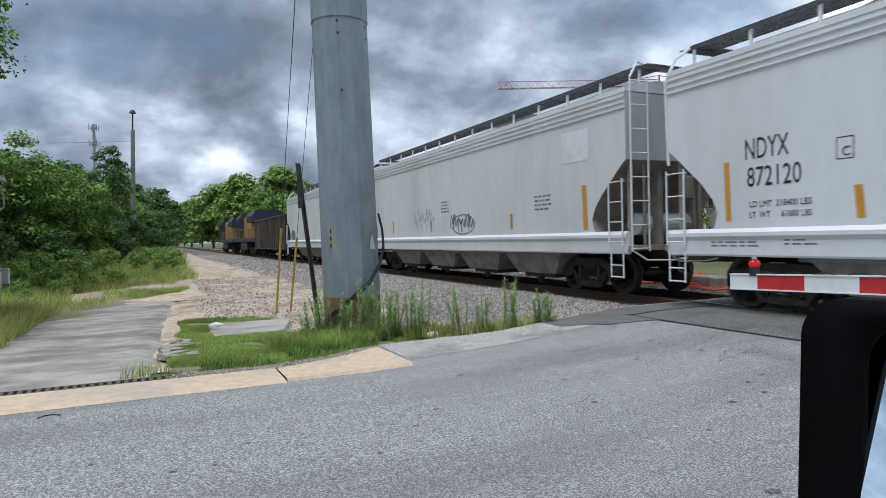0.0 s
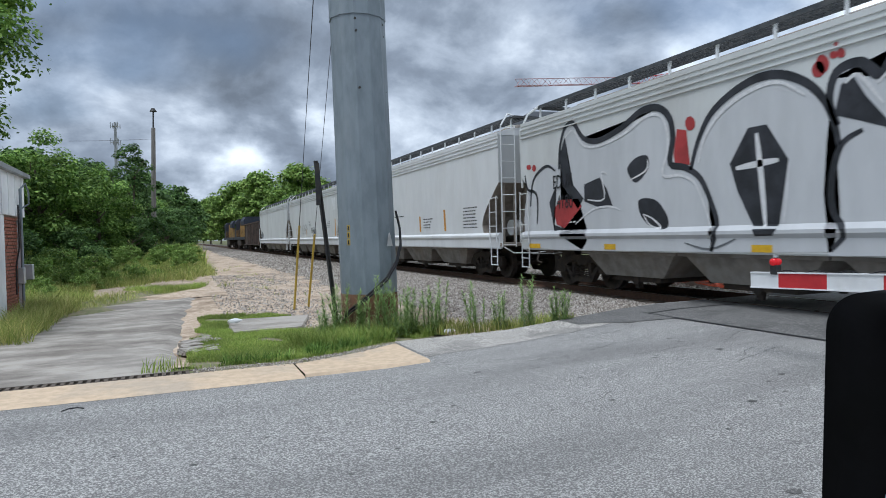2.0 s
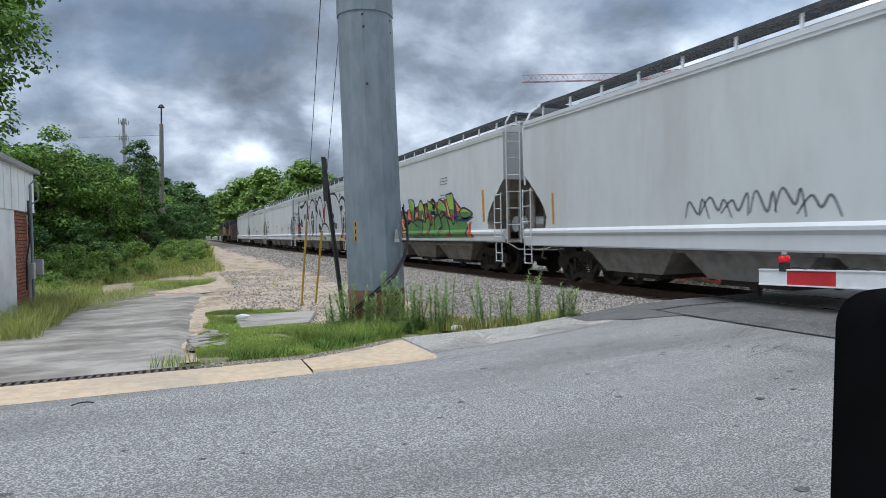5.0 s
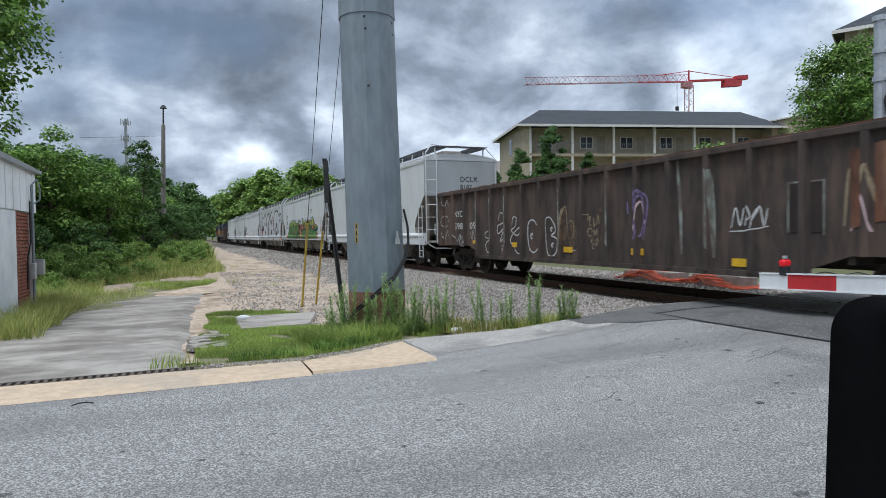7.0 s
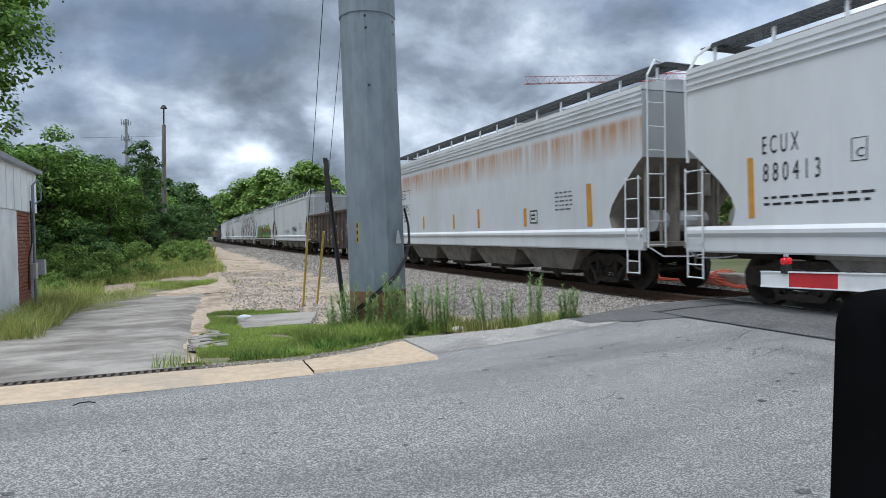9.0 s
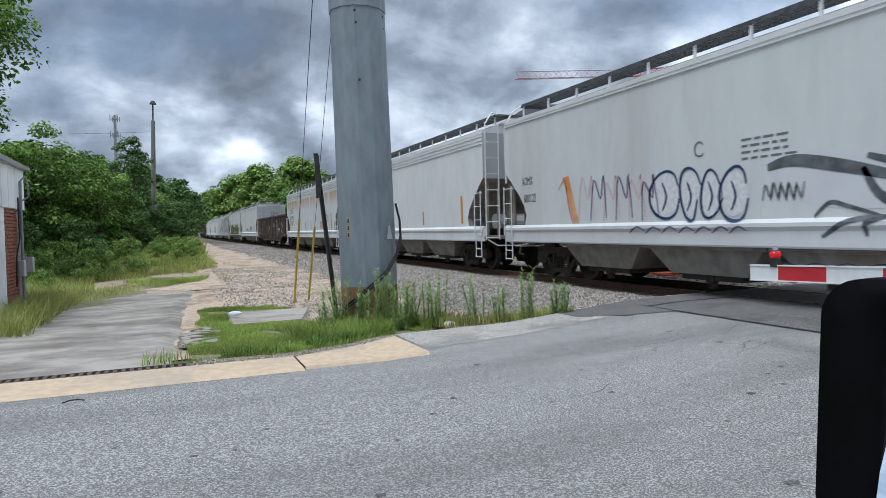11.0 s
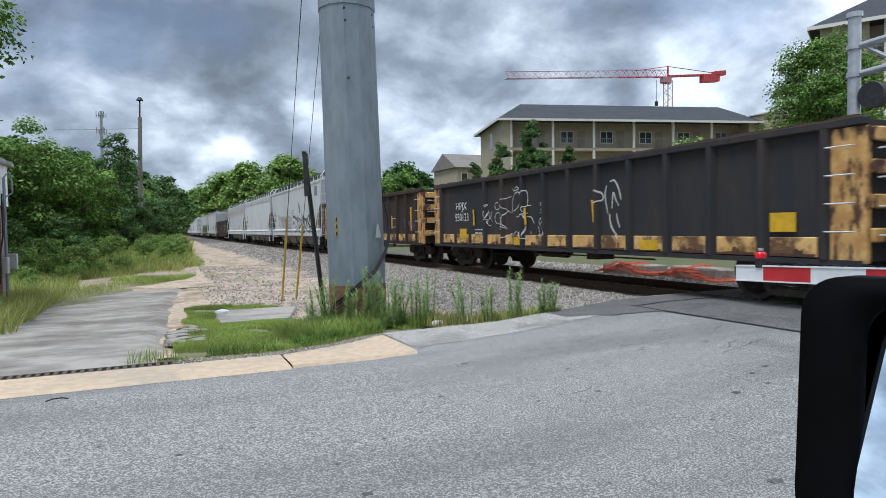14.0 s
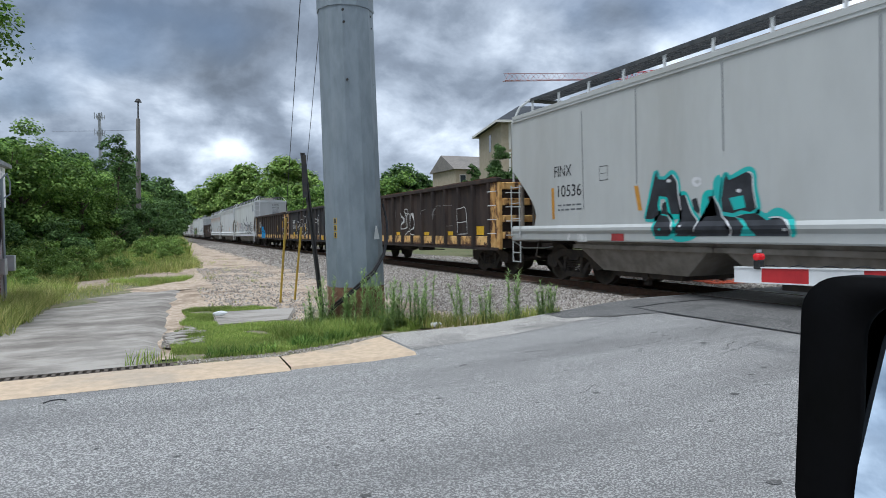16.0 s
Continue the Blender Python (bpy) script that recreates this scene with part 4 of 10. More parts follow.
        a = [bm.verts.new((x, y, 1.0)) for x, y in top]
        b = [bm.verts.new((x, y, 0.38)) for x, y in lowr]
        bm.faces.new(a), bm.faces.new(b[::-1])
        for i in range(4):
            bm.faces.new((a[i], a[(i + 1) % 4], b[(i + 1) % 4], b[i]))
        for s in (-1, 1):
            box(bm, min(s * 1.40, s * 1.46), max(s * 1.40, s * 1.46), y0 + 0.02, y0 + span - 0.02, 0.86, 0.95)
        box(bm, -1.42, 1.42, y0 + 0.02, y0 + span - 0.02, 1.0, 1.3)
        o = part("discharge_bay", bm, M[bay_mat], car)
        bm = bmesh.new()
        box(bm, -1.12, 1.12, yc - wide * 0.8, yc + wide * 0.8, 0.27, 0.38)
        for s in (-1, 1):
            disc(bm, (yc, 0.30), 0.10, s * 1.0, s * 1.15, 12)
            box(bm, s * 1.05 - 0.05, s * 1.05 + 0.05, yc - 0.06, yc + 0.06, 0.12, 0.40)
        part("outlet_gate", bm, M["truck"], o)
    bm = bmesh.new()
    box(bm, -0.3, 0.3, -h - 0.05, h + 0.05, 0.78, 1.12)
    part("centre_sill", bm, M["truck"], car)
    # ends: posts, platforms, ladders
    for s in (-1, 1):
        bm = bmesh.new()
        ya, yb = sorted((s * (h - cut), s * (h + 0.12)))
        box(bm, -1.58, 1.58, ya, yb, 1.0, 1.1)
        yb_ = s * (h - 0.12)
        for x in (-1.38, 1.38):
            tube(bm, (x, yb_, 1.05), (x, yb_, 2.95), 0.055, 8)
        for x in (-0.55, 0.55):
            box(bm, x - 0.05, x + 0.05, min(yb_, s * (h - 0.5)), max(yb_, s * (h - 0.5)), 1.05, 2.75)
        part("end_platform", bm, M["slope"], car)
        bm = bmesh.new()
        tube(bm, (-0.9, s * (h - 0.55), 1.55), (0.6, s * (h - 0.55), 1.55), 0.24, 14)
        part("brake_reservoir", bm, sill_paint, car)
    for s in (-1, 1):
        bm = bmesh.new()
        y_ = s * (h - 0.24) - 0.21
        ladder(bm, -1.60, y_, 1.12, 2.48, 0.42, 4, r=0.017)
        for k in (0, 0.42):
            tube(bm, (-1.60, y_ + k, 2.40), (-1.67, y_ + k, 2.46), 0.014, 5)
        part("side_ladder", bm, sill_paint, car, "low side ladder")
    for s in (-1, 1):
        bm = bmesh.new()
        y_ = s * (h - 0.24) - 0.19
        for k in (0, 0.38):
            tube(bm, (-1.64, y_ + k, 0.44), (-1.64, y_ + k, 1.0), 0.017, 6)
        for z in (0.46, 0.70):
            tube(bm, (-1.64, y_, z), (-1.64, y_ + 0.38, z), 0.015, 6)
        part("stirrup_step", bm, sill_paint, car, "hanging corner step")
        bm = bmesh.new()
        pipe(bm, [(-1.5, s * (h + 0.12), 0.98), (-1.2, s * (h + 0.16), 0.80), (-0.5, s * (h + 0.18), 0.78), (0.3, s * (h + 0.14), 0.86)], 0.018, 6)
        part("uncoupling_lever", bm, sill_paint, car, "bent rod to the coupler")
        # frame posts and diagonal braces in the open end
        for x in (-1.02, 1.02):
            bm = bmesh.new()
            tube(bm, (x, s * (h - 0.10), 1.05), (x, s * (h - 0.10), 2.86), 0.035, 6)
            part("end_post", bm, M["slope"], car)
    bm = bmesh.new()
    bevelled_box(bm, -0.16, 0.16, -h - 0.10, -h - 0.02, 2.05, 2.55, 0.02, 1)
    part("brake_housing", bm, M["bay"], car)
    bm = bmesh.new()
    ladder(bm, -1.55, -h - 0.02, 0.98, eave + 0.25, 0.45, 8, "x", 0.02, 0.10)
    pipe(bm, [(-1.55, -h - 0.12, eave + 0.25), (-1.25, -h + 0.0, eave + 0.62), (-1.0, -h + 0.1, eave + 0.60)], 0.024)
    part("end_ladder", bm, sill_paint, car, "tall end ladder up to the roof")
    bm = bmesh.new()
    pipe(bm, [(1.5, -h - 0.05, 2.9), (1.5, -h - 0.05, eave + 0.1), (1.1, -h + 0.05, eave + 0.55)], 0.024)
    part("grab_iron", bm, sill_paint, car)
    bm = bmesh.new()
    pipe(bm, [(-1.55, h + 0.03, 2.6), (-1.57, h + 0.06, eave - 0.1), (-1.35, h + 0.02, eave + 0.35), (-1.05, h - 0.1, eave + 0.58)], 0.03)
    part("grab_iron", bm, sill_paint, car)
    add_trucks(car, (-h + 1.95, h - 1.95))
    add_couplers(car, h, 0.05)
    cars.append((car, mid))
    return car, h


cars = []
bm = bmesh.new()
box(bm, -0.02, 0.02, -0.025, 0.025, -0.195, 0.195)
BRACKET = finish(bm, "bracket")


def tape(car, half, items, mat, x=SIDE):
    """Flat strips, reflective tape and grey seams: (distance behind the front end, low z, width, height, slant)."""
    for d, z, w, hh, sl in items:
        bm = bmesh.new()
        a = [(half - d, z), (half - d - w, z), (half - d - w + sl, z + hh), (half - d + sl, z + hh)]
        bm.faces.new([bm.verts.new((x - 0.005, y, zz)) for y, zz in a])
        part("side_strip", bm, mat, car)


def small_print(car, half, d, z, w, rows, mat, x=SIDE, lh=0.07, seed=1):
    """Unreadable small stencils, as bars."""
    r = random.Random(seed)
    bm = bmesh.new()
    for i in range(rows):
        dd = d
        while dd < d + w:
            l = r.uniform(0.08, 0.22)
            y = half - dd
            bm.faces.new([bm.verts.new((x - 0.004, yy, zz)) for yy, zz in ((y, z - i * lh * 1.5), (y - l, z - i * lh * 1.5), (y - l, z - i * lh * 1.5 + lh * 0.55), (y, z - i * lh * 1.5 + lh * 0.55))])
            dd += l + 0.05
    part("small_stencil", bm, mat, car)["kind"] = "stuff"


def gondola(label, front, back, body_mat, low_mat, end_mat, top=2.77, posts=14, belly=False, group="open gondola cars"):
    L_, mid = front - back, (front + back) / 2
    h = L_ / 2
    car = new("open_gondola_car")
    tagged(car, label, "railway car", group)
    lo, inset = (0.95, 0.40) if belly else (0.78, 0.55)
    for s in (-1, 1):
        x0, x1 = sorted((s * 1.50, s * 1.46))
        bm = bmesh.new()
        if belly:
            pts = [(-h, top), (-h, 0.95), (-h + 2.6, 0.95), (-h + 3.6, 0.62), (h - 3.6, 0.62), (h - 2.6, 0.95), (h, 0.95), (h, top)]
        else:
            pts = [(-h, top), (-h, 0.80), (h, 0.80), (h, top)]
        prism_yz(bm, pts, x0, x1)
        part("side_wall", bm, body_mat, car)
        bm = bmesh.new()
        bevelled_box(bm, min(s * 1.44, s * 1.60), max(s * 1.44, s * 1.60), -h - 0.02, h + 0.02, top - 0.10, top + 0.02, 0.015, 1)
        part("top_chord", bm, body_mat, car)
        bm = bmesh.new()
        rim = random.Random(int(mid * 3))
        ys_ = [-h + 0.05 + (L_ - 0.1) * k / 60 for k in range(61)]
        prism_yz(bm, [(y, top + 0.018) for y in ys_] + [(y, top + 0.03 + rim.uniform(0, 0.025)) for y in ys_[::-1]], min(s * 1.47, s * 1.59), max(s * 1.47, s * 1.59))
        part("rim", bm, M["gon_rust_dark"], car, "battered rusty rim")
        for i in range(posts):
            y = -h + inset + (L_ - 2 * inset) * i / (posts - 1)
            lettered = s < 0 and 1.2 < h - y < 2.7
            bm = bmesh.new()
            zb = 0.80 if not belly else (0.95 if abs(y) > h - 3.0 else 0.62)
            x_in, x_out = s * 1.50, s * 1.60
            a = [(y - 0.10, x_in), (y - 0.055, x_out), (y + 0.055, x_out), (y + 0.10, x_in)]
            va = [bm.verts.new((xx, yy, zb)) for yy, xx in a]
            vb = [bm.verts.new((xx, yy, top - 0.08)) for yy, xx in a]
            bm.faces.new(va), bm.faces.new(vb)
            for k in range(4):
                bm.faces.new((va[k], va[(k + 1) % 4], vb[(k + 1) % 4], vb[k]))
            if lettered and not belly:
                bm.free()
            else:
                part("side_post", bm, body_mat, car)
            if low_mat is not None and i < posts - 1:
                step = (L_ - 2 * inset) / (posts - 1)
                bm = bmesh.new()
                bevelled_box(bm, min(s * 1.50, s * 1.545), max(s * 1.50, s * 1.545), y + 0.13, y + step - 0.13, 0.82, 1.12, 0.012, 1)
                part("lower_panel", bm, low_mat, car, "scuffed yellow lower panel")
                if s < 0:
                    rg = random.Random(int(mid * 7) + i)
                    for k in range(3):
                        bm = bmesh.new()
                        w_, d_ = rg.uniform(0.05, 0.22), rg.uniform(0.0, step - 0.7)
                        zt = rg.uniform(0.86, 1.0)
                        line = [(d_, 0.822), (d_ + w_, 0.822), (d_ + w_ * 1.1, zt * 0.97), (d_ + w_ * 0.7, zt), (d_ + w_ * 0.4, zt * 0.95), (d_ + w_ * 0.1, zt)] if k else [(0, 0.822), (step - 0.3, 0.822), (step - 0.3, 0.85), (step * 0.5, 0.845 + rg.uniform(0, 0.03)), (step * 0.25, 0.86), (0, 0.87)]
                        bm.faces.new([bm.verts.new((-1.547 - 0.0015 * k, y + 0.15 + a_, z_)) for a_, z_ in line])
                        part("rust_scab", bm, M["gon_rust_dark"], car)
        bm = bmesh.new()
        if belly:
            box(bm, min(s * 1.44, s * 1.58), max(s * 1.44, s * 1.58), -h + 3.5, h - 3.5, 0.56, 0.66)
        else:
            box(bm, min(s * 1.44, s * 1.58), max(s * 1.44, s * 1.58), -h, h, 0.72, 0.80)
        part("bottom_chord", bm, body_mat, car)
    for s in (-1, 1):
        bm = bmesh.new()
        ya, yb = sorted((s * (h - 0.04), s * h))
        box(bm, -1.46, 1.46, ya, yb, lo, top - 0.02)
        part("end_wall", bm, body_mat, car)
        for z in (1.15, 1.62, 2.1, 2.55):
            bm = bmesh.new()
            ya, yb = sorted((s * h, s * (h + 0.10)))
            bevelled_box(bm, -1.44, 1.44, ya, yb, z - 0.10, z + 0.10, 0.02, 1)
            part("end_beam", bm, end_mat, car, "ribbed end beam")
        for x in (-1.49, 1.49):
            bm = bmesh.new()
            ya, yb = sorted((s * (h - 0.5), s * (h + 0.05)))
            box(bm, x - 0.035 - 0.02 * (x < 0), x + 0.035 + 0.02 * (x > 0), ya, yb, lo - 0.02, top - 0.11)
            part("corner_plate", bm, end_mat, car, "corner plate with worn paint")
        bm = bmesh.new()
        for k in range(4):
            z = 1.2 + k * 0.4
            y = s * (h + 0.16)
            pipe(bm, [(-1.35, s * (h + 0.08), z - 0.05), (-1.35, y, z - 0.05), (-0.85, y, z - 0.05), (-0.85, s * (h + 0.08), z - 0.05)], 0.014, 5)
            pipe(bm, [(-1.56, s * (h - 0.12), z), (-1.63, s * (h - 0.12), z), (-1.63, s * (h - 0.5), z), (-1.56, s * (h - 0.5), z)], 0.012, 5)
        part("grab_iron", bm, M["ink_white"] if end_mat is not body_mat else body_mat, car)
    bm = bmesh.new()
    box(bm, -1.46, 1.46, -h + 0.04, h - 0.04, 1.0, 1.08)
    part("floor", bm, M["truck"], car)
    bm = bmesh.new()
    box(bm, -0.32, 0.32, -h, h, 0.72, 1.0)
    for i in range(11):
        y = -h + 1.0 + (L_ - 2.0) * i / 10
        box(bm, -1.44, 1.44, y - 0.06, y + 0.06, 0.82, 1.0)
    tube(bm, (-0.8, 0.6, 0.72), (-0.8, 1.7, 0.72), 0.2, 12)
    box(bm, -1.1, -0.6, -1.0, -0.6, 0.55, 0.95)
    tube(bm, (-1.0, -2.8, 0.62), (-1.0, 2.4, 0.62), 0.02, 6)
    part("underframe", bm, M["truck"], car)
    add_trucks(car, (-h + 1.45, h - 1.45))
    add_couplers(car, h, 0.05)
    cars.append((car, mid))
    return car, h

# ---- the consist ----
M["gon_dark"] = material("gondola_black", (0.026, 0.019, 0.0165), 0.85, 0, (0.050, 0.035, 0.028), 4.0, (0.085, 0.055, 0.043), 0.9, 0.6, 0.2, 40.0, stretch=(1, 1, 0.3), stretch3=(1, 1.4, 0.25))
M["gon_brown"] = material("gondola_brown", (0.045, 0.0345, 0.030), 0.85, 0, (0.085, 0.063, 0.052), 4.0, (0.16, 0.105, 0.075), 1.1, 0.6, 0.25, 40.0, stretch=(1, 1, 0.3), stretch3=(1, 1.4, 0.25))
M["gon_rust_dark"] = material("dark_rust", (0.075, 0.04, 0.026), 0.9, 0, (0.12, 0.06, 0.035), 8.0, bump=0.2)
M["gon_rust"] = material("bare_rust", (0.20, 0.085, 0.045), 0.9, 0, (0.09, 0.045, 0.03), 4.0, (0.40, 0.26, 0.18), 1.2, 0.5, 0.3, 40.0, stretch=(1, 1, 0.3))
M["gon_yellow"] = material("gondola_yellow", (0.78, 0.50, 0.19), 0.75, 0, (0.64, 0.37, 0.12), 4.0, (0.085, 0.042, 0.026), 1.7, 0.9, 0.2, 40.0, edge3=(0.46, 0.57))
M["gon_rusty_yellow"] = material("gondola_rusty_yellow", (0.68, 0.42, 0.15), 0.75, 0, (0.50, 0.26, 0.08), 4.0, (0.10, 0.048, 0.03), 3.2, 1.0, 0.25, 40.0, edge3=(0.5, 0.57), stretch3=(1, 1.5, 0.5))
M["rubble_paint"] = material("worn_pale_paint", (0.26, 0.29, 0.25), 0.8, 0, (0.13, 0.11, 0.09), 5.0, bump=0.0, stretch=(1, 1, 0.4), edge=(0.42, 0.56))
M["gr_silver"] = material("spray_silver", (0.57, 0.58, 0.59), 0.5, 0.0, (0.52, 0.53, 0.54), 2.0, (0.64, 0.65, 0.66), 0.7, 0.5, bump=0.0, stretch=(1, 1, 0.3))
M["gr_white"] = plain("spray_white", (0.72, 0.72, 0.72), 0.6)
M["gr_black"] = material("spray_black", (0.02, 0.022, 0.026), 0.6, 0, (0.04, 0.042, 0.05), 3.0, bump=0.0)
M["gr_red"] = material("spray_red", (0.42, 0.05, 0.05), 0.6, 0, (0.30, 0.04, 0.04), 3.0, bump=0.0)
M["gr_green"] = material("spray_green", (0.085, 0.20, 0.06), 0.6, 0, (0.14, 0.27, 0.07), 1.3, (0.05, 0.13, 0.055), 1.0, 0.6, bump=0.0)
M["gr_lime"] = material("spray_lime", (0.36, 0.47, 0.09), 0.6, 0, (0.22, 0.36, 0.07), 1.1, bump=0.0)
M["gr_orange"] = material("spray_orange", (0.62, 0.22, 0.06), 0.6, 0, (0.72, 0.40, 0.20), 1.4, (0.45, 0.06, 0.03), 1.2, 0.7, bump=0.0)
M["gr_lilac"] = material("spray_lilac", (0.55, 0.57, 0.67), 0.6, 0, (0.60, 0.61, 0.62), 1.6, bump=0.0)
M["gr_blue"] = material("spray_blue", (0.02, 0.24, 0.52), 0.6, 0, (0.03, 0.30, 0.60), 2.0, bump=0.0)
M["gr_navy"] = plain("spray_navy", (0.02, 0.05, 0.12), 0.6)
M["gr_teal"] = material("spray_teal", (0.03, 0.50, 0.44), 0.6, 0, (0.05, 0.42, 0.40), 2.0, bump=0.0)
M["gr_rust"] = plain("spray_rust", (0.30, 0.09, 0.05), 0.6)
M["gr_grey"] = plain("spray_grey", (0.16, 0.17, 0.18), 0.6)
M["gr_pink"] = plain("spray_pink", (0.70, 0.50, 0.50), 0.6)
M["gr_maroon"] = material("spray_maroon", (0.10, 0.035, 0.045), 0.6, 0, (0.18, 0.05, 0.05), 2.0, bump=0.0)
M["gr_peach"] = material("spray_peach", (0.66, 0.42, 0.28), 0.6, 0, (0.72, 0.55, 0.42), 3.0, bump=0.0)
M["gr_coal"] = material("spray_coal", (0.075, 0.08, 0.09), 0.65, 0, (0.15, 0.16, 0.17), 5.0, bump=0.0)
M["gr_haze"] = material("spray_overspray", (0.60, 0.60, 0.62), 0.6, 0, (0.64, 0.65, 0.66), 1.0, bump=0.0)
M["gr_chalk"] = material("chalk", (0.24, 0.23, 0.22), 0.8, 0, (0.10, 0.09, 0.08), 12.0, bump=0.0)
M["gr_chalk_ochre"] = material("chalk_ochre", (0.34, 0.27, 0.17), 0.8, 0, (0.24, 0.18, 0.11), 12.0, bump=0.0)
M["gr_ochre"] = material("worn_ochre", (0.055, 0.041, 0.033), 0.85, 0, (0.15, 0.095, 0.055), 9.0, bump=0.0, stretch=(1, 1, 0.4), edge=(0.46, 0.62))
M["gr_violet"] = plain("spray_violet", (0.20, 0.15, 0.28), 0.6)


def tag_scrawl(seed, d0, z0, w, hh, n):
    """Loose handwriting strokes."""
    r = random.Random(seed)
    out = []
    for i in range(n):
        d = d0 + w * (i + 0.5) / n
        k = w / n
        out.append([(d - k * r.uniform(0.3, 0.7), z0 + hh * r.uniform(0.0, 0.3)), (d - k * 0.2, z0 + hh * r.uniform(0.7, 1.0)), (d + k * r.uniform(0.0, 0.3), z0 + hh * r.uniform(0.2, 0.5)),
                    (d + k * 0.45, z0 + hh * r.uniform(0.6, 1.0)), (d + k * r.uniform(0.4, 0.8), z0 + hh * r.uniform(0.0, 0.25))])
    return out


def ring(d, z, rx, rz, n=12, a0=0, a1=360):
    return [(d + rx * math.cos(radians(a0 + (a1 - a0) * i / n)), z + rz * math.sin(radians(a0 + (a1 - a0) * i / n))) for i in range(n + (a1 - a0 != 360))]


ORANGE = M["orange_tape"]
W_ = M["ink_white"]
K_ = M["ink"]

# pale hopper behind the engines' gondola
car, h = hopper("white covered hopper car with a grey cloud-shaped tag", 45.9, 28.3, M["white_b"], M["white_a"])
painted(car, h, [([ring(2.0, 1.75, 0.7, 0.35, 10)], M["gr_grey"], 0, True, True)], "grey spray-painted cloud")
car, h = hopper("white covered hopper car with faint grey tags", 27.15, 10.33, M["white_b"], M["white_a"])
painted(car, h, [(tag_scrawl(3, 5.2, 1.5, 1.9, 0.9, 5), M["gr_grey"], 0.025, False, True), (tag_scrawl(5, 8.4, 1.5, 1.6, 0.6, 6), M["gr_grey"], 0.05, False, True), ([ring(9.3, 1.75, 0.8, 0.3)], M["gr_grey"], 0.03, True, True)], "faint grey scrawled tags")
tape(car, h, [(3.0, 1.55, 0.12, 0.5, 0.02), (6.8, 1.55, 0.12, 0.4, 0.02), (12.2, 1.55, 0.12, 0.4, 0.02), (15.4, 1.45, 0.16, 1.0, 0.05)], ORANGE)
small_print(car, h, 7.7, 2.5, 0.5, 4, M["gr_grey"], seed=2)
small_print(car, h, 13.4, 2.3, 0.6, 4, M["gr_grey"], seed=3)
bm = bmesh.new()
bm.faces.new([bm.verts.new((SIDE - 0.004, h - d, z)) for d, z in ((14.6, 3.0), (15.6, 3.0), (15.6, 3.7), (14.6, 3.7))])
part("paint_patch", bm, M["white_paint"], car, "fresh white paint patch")

# white hopper with large black stencils
car, h = hopper("clean white covered hopper car with black stencilled marks", 9.15, -8.53, M["white_a"], M["sill_white"])
lettering(car, "NDYX", 1.68, 2.50, 0.33, K_, h, width=0.8)
lettering(car, "872120", 1.72, 2.06, 0.31, K_, h, width=0.96)
lettering(car, "LD LMT  218400 LBS", 1.76, 1.73, 0.095, K_, h, width=1.08)
lettering(car, "LT  WT      61600 LBS", 1.76, 1.56, 0.095, K_, h, width=1.08)
painted(car, h, [([[(3.22, 2.33), (3.46, 2.33), (3.46, 2.63), (3.22, 2.63)]], K_, 0.02, True, False)], "square stencil frame")
lettering(car, "C", 3.29, 2.37, 0.13, K_, h)
tape(car, h, [(1.30, 1.52, 0.11, 0.98, 0.03), (3.5, 1.5, 0.12, 0.45, 0.04), (5.8, 1.5, 0.12, 0.5, 0.04), (8.7, 1.5, 0.13, 0.55, 0.04), (11.2, 1.5, 0.14, 0.6, 0.05), (13.6, 1.5, 0.16, 0.75, 0.06)], ORANGE)
small_print(car, h, 11.6, 1.95, 0.7, 4, K_, seed=5)
small_print(car, h, 8.2, 2.15, 1.0, 1, K_, seed=6)
small_print(car, h, 15.2, 2.2, 0.9, 7, K_, seed=7)
small_print(car, h, 1.0, 1.22, 0.8, 3, M["gr_grey"], x=-1.613, seed=8, lh=0.04)
small_print(car, h, 2.4, 1.25, 0.35, 3, M["gr_grey"], x=-1.613, seed=9, lh=0.04)

# silver bubble-letter graffiti on a white hopper
car, h = hopper("white covered hopper car covered in silver bubble-letter graffiti", -9.87, -27.38, M["white_b"], M["white_b"], roof_mat="grate_dark")
lettering(car, "EDUX", 1.55, 2.45, 0.33, K_, h, x=SIDE - 0.014, width=0.85)
lettering(car, "14180", 1.55, 1.95, 0.33, K_, h, x=SIDE - 0.014, width=0.85)
small_print(car, h, 1.5, 1.7, 0.9, 2, W_, seed=21)
g = graffiti(car, "silver and black bubble-letter graffiti with red drips")
spray(g, h, 0, "gr_silver", 0, 1, [(0.34, 1.13), (0.22, 2.31), (0.6, 2.86), (1.3, 3.08), (1.83, 2.92), (2.22, 2.3), (2.69, 1.96), (2.8, 0.98)])
spray(g, h, 0, "gr_silver", 0, 0, [(1.88, 3.08), (2.11, 3.85), (2.51, 3.93), (2.84, 3.54), (3.38, 3.39), (4.21, 3.54), (4.83, 3.78), (5.33, 3.75), (5.63, 3.5), (5.71, 3.1), (5.63, 2.6), (6.02, 2.49), (6.38, 2.28), (6.6, 1.86), (6.76, 1.45), (6.61, 0.96), (2.8, 0.9), (1.88, 1.29), (2.06, 2.31)])
spray(g, h, 0, "gr_silver", 0, 0, [(6.2, 2.46), (6.33, 2.94), (6.63, 3.38), (7.08, 3.65), (7.59, 3.79), (8.06, 3.75), (8.5, 3.52), (8.79, 3.19), (8.94, 2.8), (8.99, 2.53), (8.89, 2.07), (8.89, 1.67), (9.01, 1.4), (8.9, 0.99), (6.64, 0.96), (6.76, 1.45), (6.55, 2.02)])
